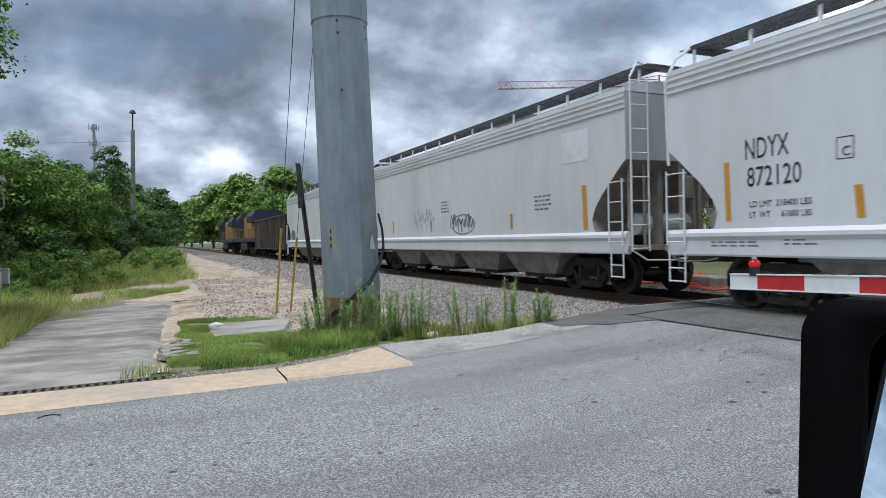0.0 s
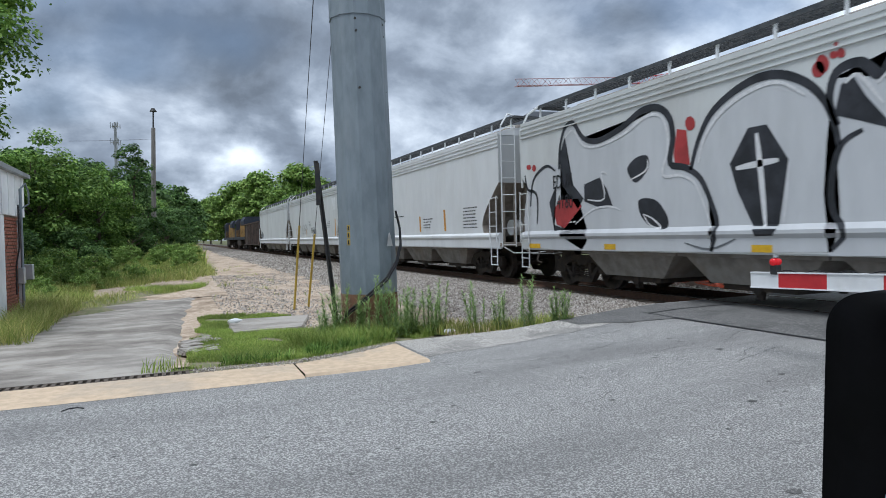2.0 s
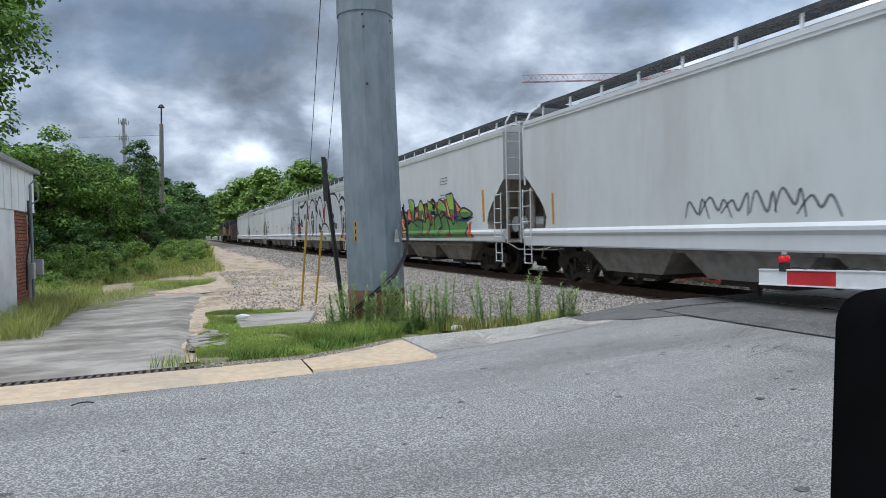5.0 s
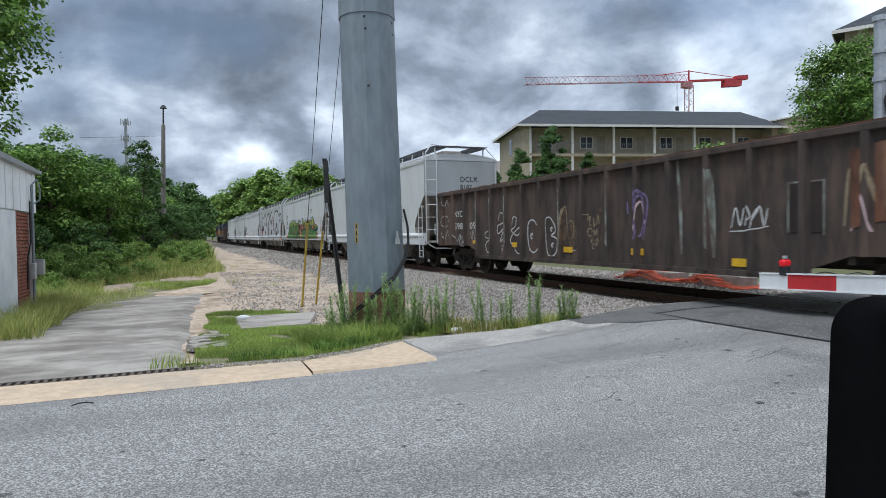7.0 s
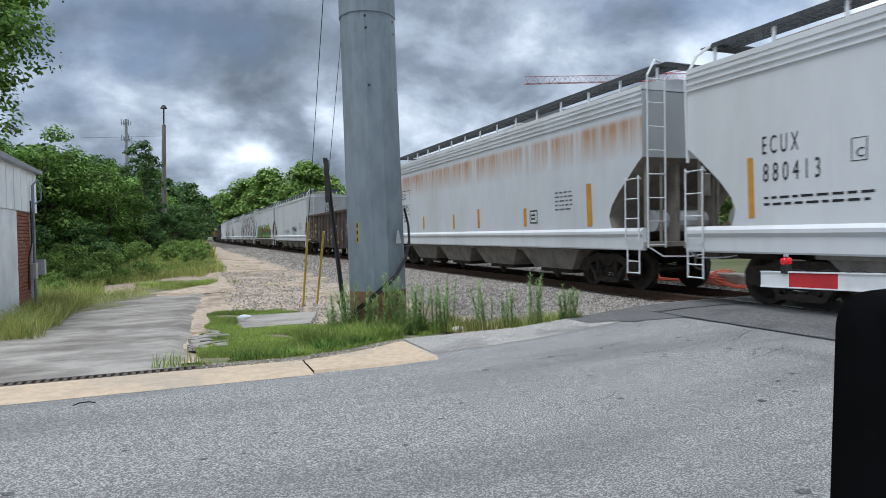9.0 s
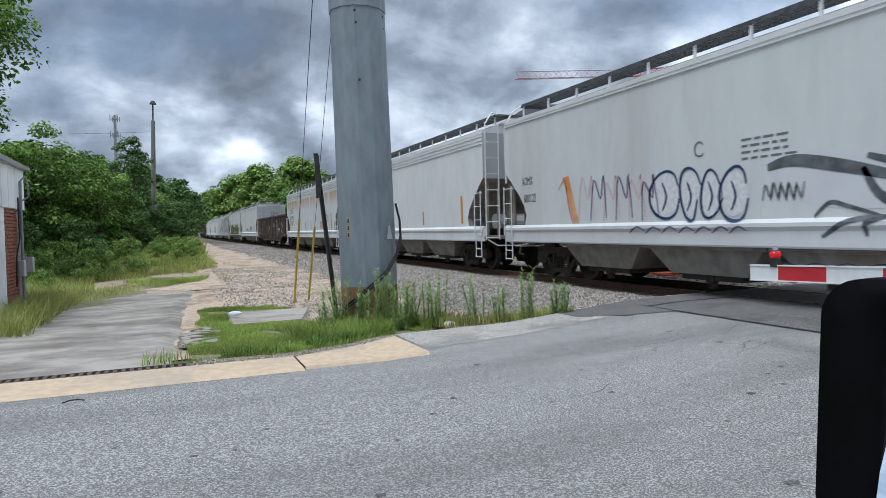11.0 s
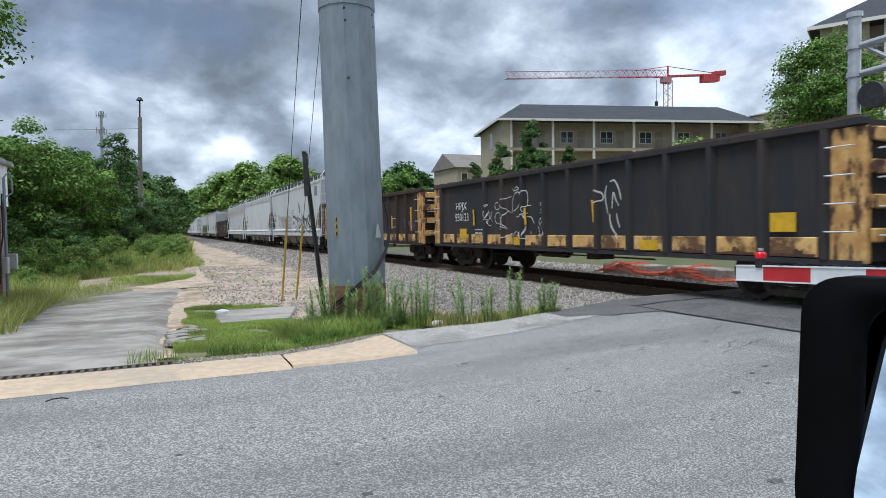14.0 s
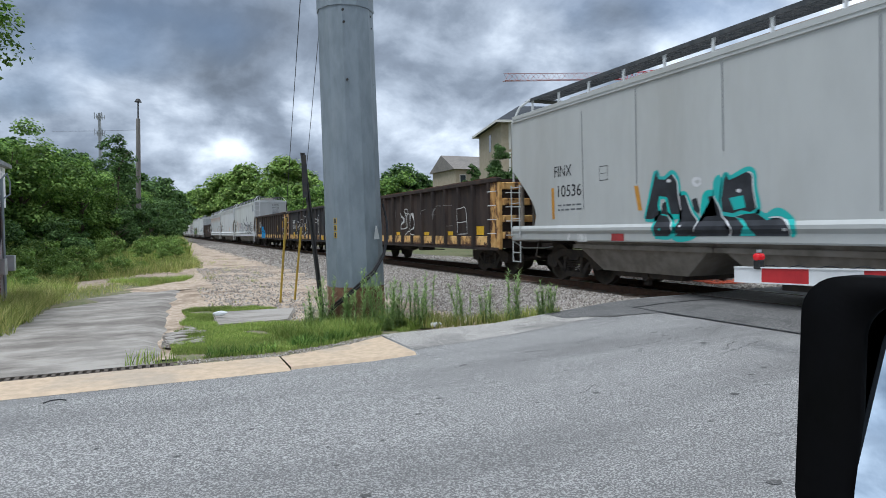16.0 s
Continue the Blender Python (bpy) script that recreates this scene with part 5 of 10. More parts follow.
spray(g, h, 3, "gr_black", 0.14, 1, [(1.83, 2.92), (1.89, 3.45), (2.11, 3.88), (2.47, 3.93), (2.84, 3.54), (3.38, 3.39), (4.21, 3.54), (4.83, 3.78), (5.33, 3.75), (5.63, 3.5), (5.71, 3.1), (5.63, 2.64), (6.02, 2.52), (6.38, 2.29), (6.62, 1.86), (6.76, 1.45), (6.64, 0.97)])
spray(g, h, 4, "gr_white", 0.065, 1, [(2.1, 3.64), (2.46, 3.77), (2.83, 3.38), (3.37, 3.27), (4.29, 3.4), (4.9, 3.63), (5.32, 3.62), (5.52, 3.39), (5.58, 2.95), (5.43, 2.44), (5.89, 2.39), (6.25, 2.21), (6.48, 1.78), (6.63, 1.38)])
spray(g, h, 3, "gr_black", 0.14, 1, [(6.16, 2.46), (6.33, 2.94), (6.63, 3.38), (7.08, 3.65), (7.59, 3.79), (8.06, 3.75), (8.5, 3.52), (8.79, 3.19), (8.94, 2.8), (8.99, 2.53)])
spray(g, h, 4, "gr_white", 0.065, 1, [(6.35, 2.57), (6.48, 2.96), (6.76, 3.29), (7.16, 3.52), (7.64, 3.65), (8.02, 3.64), (8.28, 3.49), (8.46, 3.35)])
spray(g, h, 3, "gr_black", 0.11, 1, [(9.34, 2.69), (9.05, 2.55), (8.91, 2.21), (8.87, 1.81), (8.92, 1.54), (9.09, 1.27), (8.9, 1.04)])
spray(g, h, 2, "gr_black", 0, 1, [(4.38, 2.67), (4.66, 2.86), (5.0, 2.86), (5.02, 2.61), (4.72, 2.37), (4.53, 2.41)])
spray(g, h, 2, "gr_black", 0, 1, [(4.71, 1.96), (4.93, 2.02), (5.28, 1.93), (5.55, 1.61), (5.5, 1.39), (5.06, 1.45), (4.78, 1.68)])
spray(g, h, 2, "gr_black", 0, 0, [(2.86, 2.46), (3.44, 2.57), (3.69, 2.3), (3.88, 1.92), (3.42, 1.9), (2.85, 2.07)])
spray(g, h, 2, "gr_black", 0, 0, [(1.84, 3.19), (2.1, 3.69), (2.21, 3.15), (2.42, 2.49), (2.83, 2.14), (2.6, 1.91), (2.06, 2.42)])
spray(g, h, 4, "gr_white", 0.045, 1, [(2.98, 2.1), (3.6, 2.09), (3.5, 2.66), (3.73, 2.61)])
spray(g, h, 4, "gr_white", 0.045, 1, [(2.49, 1.55), (3.15, 1.86), (3.76, 1.91), (4.14, 1.82)])
spray(g, h, 4, "gr_white", 0.04, 1, [(4.85, 1.7), (5.13, 1.6), (5.37, 1.41), (5.06, 1.47), (4.85, 1.7)])
spray(g, h, 4, "gr_white", 0.04, 1, [(4.5, 2.43), (4.95, 2.57), (5.01, 2.79)])
spray(g, h, 2, "gr_black", 0, 0, [(7.05, 2.47), (7.43, 3.02), (7.79, 3.02), (8.18, 2.42), (8.08, 1.93), (8.0, 1.39), (7.52, 1.4), (7.21, 1.98)])
spray(g, h, 2, "gr_black", 0, 0, [(7.54, 1.35), (8.0, 1.35), (7.92, 1.24), (7.59, 1.23)])
spray(g, h, 4, "gr_white", 0.11, 1, [(7.6, 2.91), (7.67, 2.32), (7.76, 1.37)])
spray(g, h, 4, "gr_white", 0.11, 1, [(7.18, 2.38), (7.62, 2.41), (8.01, 2.43)])
spray(g, h, 4, "gr_white", 0.035, 1, [(8.08, 1.42), (8.14, 1.85), (8.19, 2.38)])
spray(g, h, 2, "gr_red", 0, 0, [(5.73, 2.8), (5.82, 3.26), (6.06, 3.2), (6.14, 2.56), (5.76, 2.6)])
spray(g, h, 2, "gr_red", 0, 1, [(6.28, 3.29), (6.24, 3.39), (6.16, 3.44), (6.07, 3.42), (6.03, 3.33), (6.07, 3.23), (6.15, 3.18), (6.24, 3.21)])
spray(g, h, 2, "gr_red", 0, 1, [(8.86, 3.71), (8.83, 3.81), (8.75, 3.87), (8.68, 3.85), (8.65, 3.76), (8.68, 3.66), (8.75, 3.6), (8.82, 3.62)])
spray(g, h, 2, "gr_red", 0, 1, [(9.1, 3.81), (9.08, 3.86), (9.04, 3.89), (8.99, 3.88), (8.98, 3.84), (8.99, 3.78), (9.04, 3.75), (9.08, 3.76)])
spray(g, h, 2, "gr_red", 0, 1, [(8.99, 3.96), (8.98, 3.99), (8.95, 4.0), (8.93, 3.97), (8.95, 3.94), (8.98, 3.93)])
spray(g, h, 2, "gr_red", 0, 0, [(1.8, 2.16), (2.61, 2.15), (2.75, 1.96), (2.3, 1.66), (2.03, 1.47), (1.68, 1.57), (1.58, 1.9)])
spray(g, h, 2, "gr_black", 0, 0, [(1.37, 2.13), (1.71, 2.55), (1.53, 1.57), (2.03, 1.45), (1.58, 1.4)])
spray(g, h, 3, "gr_black", 0.08, 1, [(0.45, 2.06), (0.62, 2.75), (1.23, 3.05), (1.66, 2.9)])
spray(g, h, 3, "gr_black", 0.08, 1, [(0.19, 2.92), (0.32, 2.54), (0.7, 2.42), (0.81, 2.16), (0.77, 1.59)])
spray(g, h, 2, "gr_red", 0, 1, [(0.52, 3.1), (0.46, 3.17), (0.34, 3.18), (0.27, 3.13), (0.33, 3.06), (0.45, 3.05)])
spray(g, h, 2, "gr_red", 0, 1, [(0.75, 3.06), (0.71, 3.14), (0.61, 3.15), (0.56, 3.07), (0.61, 2.99), (0.7, 2.98)])
spray(g, h, 0, "gr_silver", 0, 0, [(8.81, 2.63), (8.92, 3.49), (9.24, 3.63), (9.55, 3.38), (9.86, 3.73), (10.36, 3.84), (10.76, 3.69), (11.13, 3.25), (11.37, 2.81), (11.57, 2.08), (10.85, 1.85), (11.7, 2.01), (12.15, 1.98), (12.75, 1.76), (13.24, 1.38), (13.46, 0.99), (8.84, 0.93), (8.75, 1.85)])
spray(g, h, 3, "gr_black", 0.16, 1, [(8.98, 2.81), (8.86, 3.2), (8.97, 3.57), (9.32, 3.62), (9.6, 3.39), (9.86, 3.71), (10.33, 3.85), (10.76, 3.69), (11.13, 3.25), (11.37, 2.77), (11.57, 2.08)])
spray(g, h, 4, "gr_white", 0.065, 1, [(9.55, 3.29), (9.93, 3.57), (10.36, 3.7), (10.69, 3.59), (11.01, 3.23), (11.25, 2.74)])
spray(g, h, 2, "gr_black", 0, 0, [(8.93, 2.96), (9.03, 3.37), (9.19, 3.49), (9.39, 3.14), (9.79, 2.62), (9.3, 2.82)])
spray(g, h, 4, "gr_white", 0.065, 1, [(9.09, 3.38), (9.29, 3.45), (9.62, 3.0)])
spray(g, h, 2, "gr_black", 0, 1, [(10.03, 2.77), (10.16, 3.04), (10.34, 3.06), (10.54, 2.69), (10.73, 2.24), (10.36, 2.56), (10.08, 2.65)])
spray(g, h, 4, "gr_white", 0.04, 1, [(10.05, 2.63), (10.4, 2.5), (10.75, 2.16)])
spray(g, h, 2, "gr_black", 0, 1, [(9.77, 1.86), (10.01, 2.07), (10.35, 1.95), (10.72, 1.67), (10.38, 1.47), (9.95, 1.53)])
spray(g, h, 4, "gr_pink", 0.03, 1, [(10.24, 1.62), (10.22, 1.65), (10.16, 1.67), (10.08, 1.67), (10.02, 1.66), (9.99, 1.63), (10.0, 1.61), (10.06, 1.59), (10.14, 1.58), (10.2, 1.59), (10.24, 1.62)])
spray(g, h, 4, "gr_white", 0.04, 1, [(9.71, 1.91), (9.76, 1.63), (10.02, 1.44), (10.47, 1.47)])
spray(g, h, 3, "gr_black", 0.11, 1, [(10.59, 1.69), (10.92, 1.92), (11.53, 2.04), (12.15, 2.0), (12.75, 1.76), (13.22, 1.42), (13.46, 0.99)])
spray(g, h, 4, "gr_white", 0.065, 1, [(10.85, 1.77), (11.53, 1.92), (12.14, 1.89), (12.7, 1.67), (13.18, 1.35), (13.35, 0.99)])
spray(g, h, 2, "gr_red", 0, 1, [(11.37, 2.97), (11.55, 3.05), (11.55, 3.27), (11.73, 3.36), (11.86, 3.15), (11.83, 2.99), (11.92, 2.86), (11.8, 2.12), (11.59, 2.14)])
spray(g, h, 2, "gr_red", 0, 1, [(11.47, 3.35), (11.44, 3.4), (11.38, 3.41), (11.35, 3.37), (11.38, 3.31), (11.44, 3.31)])
spray(g, h, 2, "gr_red", 0, 1, [(8.79, 3.66), (8.76, 3.75), (8.69, 3.79), (8.62, 3.77), (8.58, 3.69), (8.61, 3.6), (8.68, 3.56), (8.76, 3.58)])
spray(g, h, 2, "gr_red", 0, 1, [(8.99, 3.81), (8.96, 3.86), (8.89, 3.88), (8.86, 3.83), (8.89, 3.78), (8.96, 3.77)])
spray(g, h, 3, "gr_grey", 0.04, 1, [(6.01, 1.12), (6.61, 1.01), (7.18, 1.19)])
spray(g, h, 3, "gr_grey", 0.04, 1, [(15.45, 1.16), (15.51, 1.05), (15.68, 1.18)])
spray(g, h, 2, "gr_grey", 0, 1, [(11.39, 1.05), (11.6, 1.17), (12.05, 1.17), (12.32, 1.05), (12.05, 0.98)])
spray(g, h, 0, "gr_silver", 0, 0, [(11.72, 2.03), (11.88, 2.84), (12.24, 3.3), (12.91, 3.7), (13.74, 3.86), (14.56, 3.83), (15.18, 3.66), (15.64, 3.37), (15.91, 3.15), (16.28, 3.41), (16.78, 3.47), (17.19, 3.36), (17.34, 2.92), (16.95, 2.58), (16.71, 2.33), (16.47, 2.56), (16.5, 1.8), (16.47, 1.43), (16.32, 1.19), (16.16, 1.01), (13.33, 0.99), (13.15, 1.45), (12.53, 1.77)])
spray(g, h, 3, "gr_black", 0.16, 1, [(11.72, 2.01), (11.88, 2.84), (12.24, 3.3), (12.91, 3.7), (13.74, 3.86), (14.56, 3.81), (15.18, 3.65), (15.64, 3.37), (15.91, 3.15)])
spray(g, h, 4, "gr_white", 0.06, 1, [(11.95, 2.29), (12.09, 2.78), (12.44, 3.22), (13.06, 3.57), (13.81, 3.73), (14.56, 3.7), (15.11, 3.55), (15.58, 3.27), (15.87, 3.06)])
spray(g, h, 3, "gr_black", 0.19, 1, [(15.91, 3.15), (16.23, 3.39), (16.73, 3.46), (17.1, 3.36), (17.3, 3.15), (17.32, 2.89)])
spray(g, h, 4, "gr_white", 0.06, 1, [(15.96, 3.02), (16.28, 3.24), (16.73, 3.32), (17.06, 3.21), (17.16, 2.98), (17.05, 2.77), (16.76, 2.67), (16.57, 2.55), (16.58, 2.38), (16.73, 2.33)])
spray(g, h, 2, "gr_black", 0, 0, [(16.06, 2.95), (16.48, 3.03), (16.77, 2.97), (16.77, 2.8), (16.47, 2.7), (16.39, 2.5)])
spray(g, h, 3, "gr_black", 0.08, 1, [(15.96, 2.98), (16.22, 2.73), (16.38, 2.36), (16.46, 1.88), (16.52, 1.39), (16.27, 1.12)])
spray(g, h, 2, "gr_black", 0, 1, [(13.59, 2.44), (13.71, 2.64), (14.06, 2.69), (14.4, 2.57), (14.5, 2.43), (14.25, 2.23), (13.91, 2.11), (13.67, 2.19)])
spray(g, h, 4, "gr_pink", 0.04, 1, [(13.97, 2.26), (13.91, 2.29), (13.83, 2.32), (13.73, 2.31), (13.66, 2.29), (13.64, 2.25), (13.67, 2.21), (13.75, 2.18), (13.85, 2.17), (13.93, 2.19), (13.98, 2.22)])
spray(g, h, 4, "gr_white", 0.06, 1, [(13.44, 2.41), (13.55, 2.15), (13.83, 1.97), (14.18, 2.06), (14.52, 2.29)])
spray(g, h, 2, "gr_black", 0, 0, [(13.09, 2.05), (13.18, 2.51), (13.33, 2.21), (13.47, 1.91), (13.82, 1.7), (14.31, 1.79), (14.71, 2.28), (14.51, 1.9), (14.57, 1.62), (14.3, 1.43), (13.69, 1.4), (13.23, 1.62)])
spray(g, h, 4, "gr_white", 0.065, 1, [(13.03, 2.14), (13.09, 1.8), (13.38, 1.52)])
spray(g, h, 4, "gr_white", 0.065, 1, [(14.56, 1.43), (14.66, 1.7), (14.64, 1.97)])
spray(g, h, 2, "gr_black", 0, 0, [(14.68, 2.01), (15.19, 1.99), (15.23, 1.66), (14.76, 1.66)])
spray(g, h, 4, "gr_white", 0.02, 1, [(14.94, 2.0), (14.98, 1.66)])
spray(g, h, 2, "gr_red", 0, 1, [(16.13, 3.61), (16.1, 3.71), (16.02, 3.76), (15.93, 3.74), (15.9, 3.65), (15.93, 3.55), (16.01, 3.5), (16.09, 3.52)])
spray(g, h, 2, "gr_red", 0, 1, [(16.34, 3.66), (16.32, 3.7), (16.29, 3.72), (16.25, 3.71), (16.23, 3.68), (16.25, 3.63), (16.29, 3.61), (16.32, 3.62)])
spray(g, h, 2, "gr_red", 0, 1, [(16.57, 1.12), (16.59, 1.39), (16.74, 1.47), (16.98, 1.45), (17.19, 1.32), (17.19, 1.12)])
spray(g, h, 2, "gr_red", 0, 1, [(17.21, 0.99), (17.27, 1.28), (17.43, 1.36), (17.65, 1.25), (17.65, 0.98)])
spray(g, h, 4, "gr_white", 0.065, 1, [(16.63, 1.34), (16.81, 1.31), (16.89, 1.37)])
spray(g, h, 2, "gr_navy", 0, 0, [(16.21, 1.01), (16.41, 1.26), (16.57, 1.39), (16.55, 1.12)])
tape(car, h, [(0.4, 0.97, 0.55, 0.12, 0), (3.6, 0.97, 0.4, 0.12, 0), (7.5, 0.97, 0.4, 0.12, 0), (10.8, 0.97, 0.5, 0.12, 0), (13.4, 0.97, 0.5, 0.12, 0), (15.9, 0.97, 0.9, 0.14, 0)], M["yellow_tape"], x=-1.615)

# green wild-style graffiti hopper
car, h = hopper("pale grey covered hopper car with green angular graffiti", -28.45, -46.57, M["white_b"], M["white_b"], bay_mat="slope", ribs=False, low=1.03)
lettering(car, "EQUX", 1.95, 2.86, 0.28, K_, h, width=0.78)
lettering(car, "18367", 2.03, 2.36, 0.28, K_, h, width=0.74)
small_print(car, h, 2.1, 2.1, 0.7, 2, K_, seed=31)
tape(car, h, [(1.58, 2.0, 0.11, 0.62, 0.10), (16.7, 1.65, 0.15, 1.0, 0.05)], ORANGE)
small_print(car, h, 13.2, 3.25, 0.6, 3, M["gr_grey"], seed=32)
small_print(car, h, 13.2, 2.65, 1.0, 5, M["gr_grey"], seed=33)
g = graffiti(car, "green, lime and rust-red angular graffiti outlined in black")
spray(g, h, 0, "gr_lilac", 0, 1, [(2.21, 2.07), (3.17, 2.51), (4.16, 2.72), (5.64, 2.85), (7.16, 2.72), (8.5, 2.74), (9.16, 2.71), (9.63, 2.8), (10.46, 2.71), (11.19, 2.7), (11.92, 2.65), (12.65, 2.51), (12.64, 1.57), (2.27, 1.35)])
spray(g, h, 1, "gr_rust", 0, 0, [(3.15, 2.02), (3.74, 2.43), (5.04, 2.48), (6.48, 2.49), (7.51, 2.42), (8.79, 2.26), (9.42, 2.23), (9.78, 2.34), (10.11, 2.07), (10.57, 2.27), (10.83, 2.4), (11.18, 2.07), (11.7, 2.44), (11.88, 2.38), (12.29, 2.54), (12.48, 2.49), (12.65, 2.32), (12.68, 1.31), (3.13, 1.49)])
spray(g, h, 2, "gr_green", 0, 0, [(2.7, 1.14), (2.67, 1.58), (3.58, 2.0), (4.27, 2.18), (5.5, 2.11), (6.57, 1.98), (7.68, 1.98), (8.33, 1.89), (8.71, 1.65), (9.07, 1.53), (9.61, 1.67), (10.1, 1.79), (10.67, 1.8), (11.18, 1.81), (11.74, 1.86), (12.24, 1.86), (12.64, 1.8), (12.66, 1.13)])
spray(g, h, 2, "gr_maroon", 0, 0, [(8.72, 2.21), (9.08, 2.28), (9.42, 2.2), (9.58, 2.09), (9.42, 1.93), (9.07, 1.82), (8.83, 2.02)])
spray(g, h, 3, "gr_orange", 0, 0, [(8.77, 1.97), (9.07, 1.72), (9.17, 1.56), (9.6, 1.51), (9.74, 1.16), (9.03, 1.16), (8.94, 1.49)])
spray(g, h, 3, "gr_peach", 0, 0, [(8.98, 1.46), (9.47, 1.47), (9.64, 1.22), (9.09, 1.19)])
spray(g, h, 3, "gr_orange", 0, 1, [(9.62, 2.26), (9.78, 2.32), (9.93, 2.21), (10.0, 1.84), (9.67, 1.91)])
spray(g, h, 3, "gr_orange", 0, 0, [(10.48, 1.95), (10.62, 2.15), (10.83, 2.17), (10.8, 1.96)])
spray(g, h, 3, "gr_orange", 0, 0, [(11.68, 2.28), (11.77, 2.19), (11.81, 1.98), (11.94, 1.95), (11.74, 1.91)])
spray(g, h, 3, "gr_maroon", 0, 1, [(10.56, 2.11), (10.7, 2.39), (10.88, 2.36), (10.86, 2.17), (10.67, 2.14)])
spray(g, h, 3, "gr_maroon", 0, 1, [(12.27, 2.49), (12.37, 2.53), (12.52, 2.47), (12.59, 2.36), (12.33, 2.41)])
spray(g, h, 2, "gr_maroon", 0, 1, [(9.19, 2.48), (9.16, 2.53), (9.09, 2.55), (9.03, 2.52), (9.03, 2.47), (9.09, 2.43), (9.16, 2.43)])
spray(g, h, 5, "gr_black", 0.05, 1, [(9.19, 2.48), (9.17, 2.53), (9.11, 2.55), (9.05, 2.54), (9.01, 2.5), (9.03, 2.45), (9.09, 2.42), (9.16, 2.43), (9.19, 2.47)])
spray(g, h, 3, "gr_orange", 0, 0, [(2.22, 1.15), (2.18, 1.43), (2.59, 1.46), (2.78, 1.15)])
spray(g, h, 4, "gr_red", 0, 0, [(3.73, 2.07), (4.14, 2.12), (4.06, 1.91)])
spray(g, h, 4, "gr_red", 0, 0, [(4.77, 1.7), (5.25, 1.65), (5.01, 1.52)])
spray(g, h, 4, "gr_red", 0, 0, [(5.66, 1.74), (6.04, 1.69), (5.93, 1.54)])
spray(g, h, 4, "gr_red", 0, 0, [(7.02, 1.33), (7.48, 1.29), (7.47, 1.15), (7.06, 1.13)])
spray(g, h, 4, "gr_red", 0, 0, [(7.93, 1.8), (8.17, 1.84), (8.09, 1.56), (7.96, 1.54)])
spray(g, h, 4, "gr_red", 0, 0, [(6.56, 1.77), (6.71, 1.73), (6.6, 1.52)])
spray(g, h, 4, "gr_red", 0, 0, [(11.87, 1.45), (12.02, 1.44), (12.01, 1.24), (11.89, 1.26)])
spray(g, h, 4, "gr_red", 0, 0, [(8.66, 1.22), (8.99, 1.28), (9.02, 1.14), (8.69, 1.13)])
spray(g, h, 4, "gr_red", 0, 0, [(10.93, 1.43), (11.33, 1.29), (11.32, 1.19), (11.12, 1.25)])
spray(g, h, 5, "gr_white", 0.03, 1, [(8.83, 2.17), (8.93, 1.9), (9.14, 1.87)])
spray(g, h, 5, "gr_white", 0.03, 1, [(9.08, 2.21), (9.21, 1.94), (9.42, 2.13)])
spray(g, h, 5, "gr_white", 0.025, 1, [(9.32, 2.19), (9.42, 2.0), (9.48, 2.1)])
spray(g, h, 6, "gr_red", 0.06, 1, [(10.13, 1.79), (10.31, 2.01), (10.35, 2.12)])
spray(g, h, 6, "gr_red", 0.06, 1, [(10.94, 2.23), (11.11, 2.15), (11.23, 2.09)])
spray(g, h, 6, "gr_red", 0.1, 1, [(12.02, 2.08), (12.22, 1.94), (12.32, 1.7)])
spray(g, h, 6, "gr_red", 0, 0, [(11.47, 1.97), (11.63, 1.99), (11.61, 1.9)])
spray(g, h, 5, "gr_navy", 0, 0, [(10.4, 2.49), (10.49, 2.46), (10.48, 1.86), (10.38, 1.82)])
spray(g, h, 5, "gr_navy", 0, 0, [(11.38, 2.48), (11.57, 2.37), (11.69, 1.91), (11.63, 1.87), (11.54, 2.19)])
spray(g, h, 5, "gr_navy", 0, 0, [(12.24, 2.08), (12.65, 2.06), (12.64, 1.89), (12.34, 1.99)])
spray(g, h, 6, "gr_peach", 0, 0, [(12.34, 1.99), (12.57, 1.98), (12.55, 1.94), (12.4, 1.94)])
spray(g, h, 6, "gr_black", 0.1, 1, [(11.44, 1.96), (11.43, 2.03), (11.4, 2.07), (11.36, 2.08), (11.33, 2.04), (11.31, 1.98), (11.32, 1.91), (11.35, 1.86), (11.39, 1.85), (11.42, 1.88), (11.44, 1.94)])
spray(g, h, 7, "gr_peach", 0.05, 1, [(11.41, 1.95), (11.41, 2.0), (11.39, 2.03), (11.37, 2.01), (11.36, 1.96), (11.36, 1.9), (11.38, 1.88), (11.4, 1.89), (11.41, 1.94)])
spray(g, h, 6, "gr_black", 0.09, 1, [(10.45, 1.81), (10.67, 1.87), (10.88, 1.88), (11.28, 1.81), (11.36, 1.63), (11.34, 1.4), (11.58, 1.16)])
spray(g, h, 6, "gr_black", 0.09, 1, [(11.67, 1.87), (11.87, 1.93), (12.06, 1.94), (12.16, 1.79), (12.14, 1.6), (12.1, 1.32), (12.1, 1.16)])
spray(g, h, 6, "gr_black", 0.09, 1, [(8.96, 1.51), (9.02, 1.14)])
spray(g, h, 6, "gr_black", 0.09, 1, [(9.72, 1.46), (9.72, 1.14)])
spray(g, h, 6, "gr_black", 0.1, 1, [(9.17, 1.66), (9.61, 1.82), (10.1, 1.81)])
spray(g, h, 6, "gr_black", 0.08, 1, [(5.49, 1.91), (5.65, 1.57), (5.57, 1.15)])
spray(g, h, 6, "gr_black", 0.08, 1, [(4.78, 2.01), (4.89, 1.6)])
spray(g, h, 6, "gr_black", 0.07, 1, [(7.32, 1.82), (7.59, 1.41), (7.52, 1.18)])
spray(g, h, 6, "gr_black", 0.12, 1, [(7.76, 1.86), (7.84, 1.57), (7.99, 1.29)])
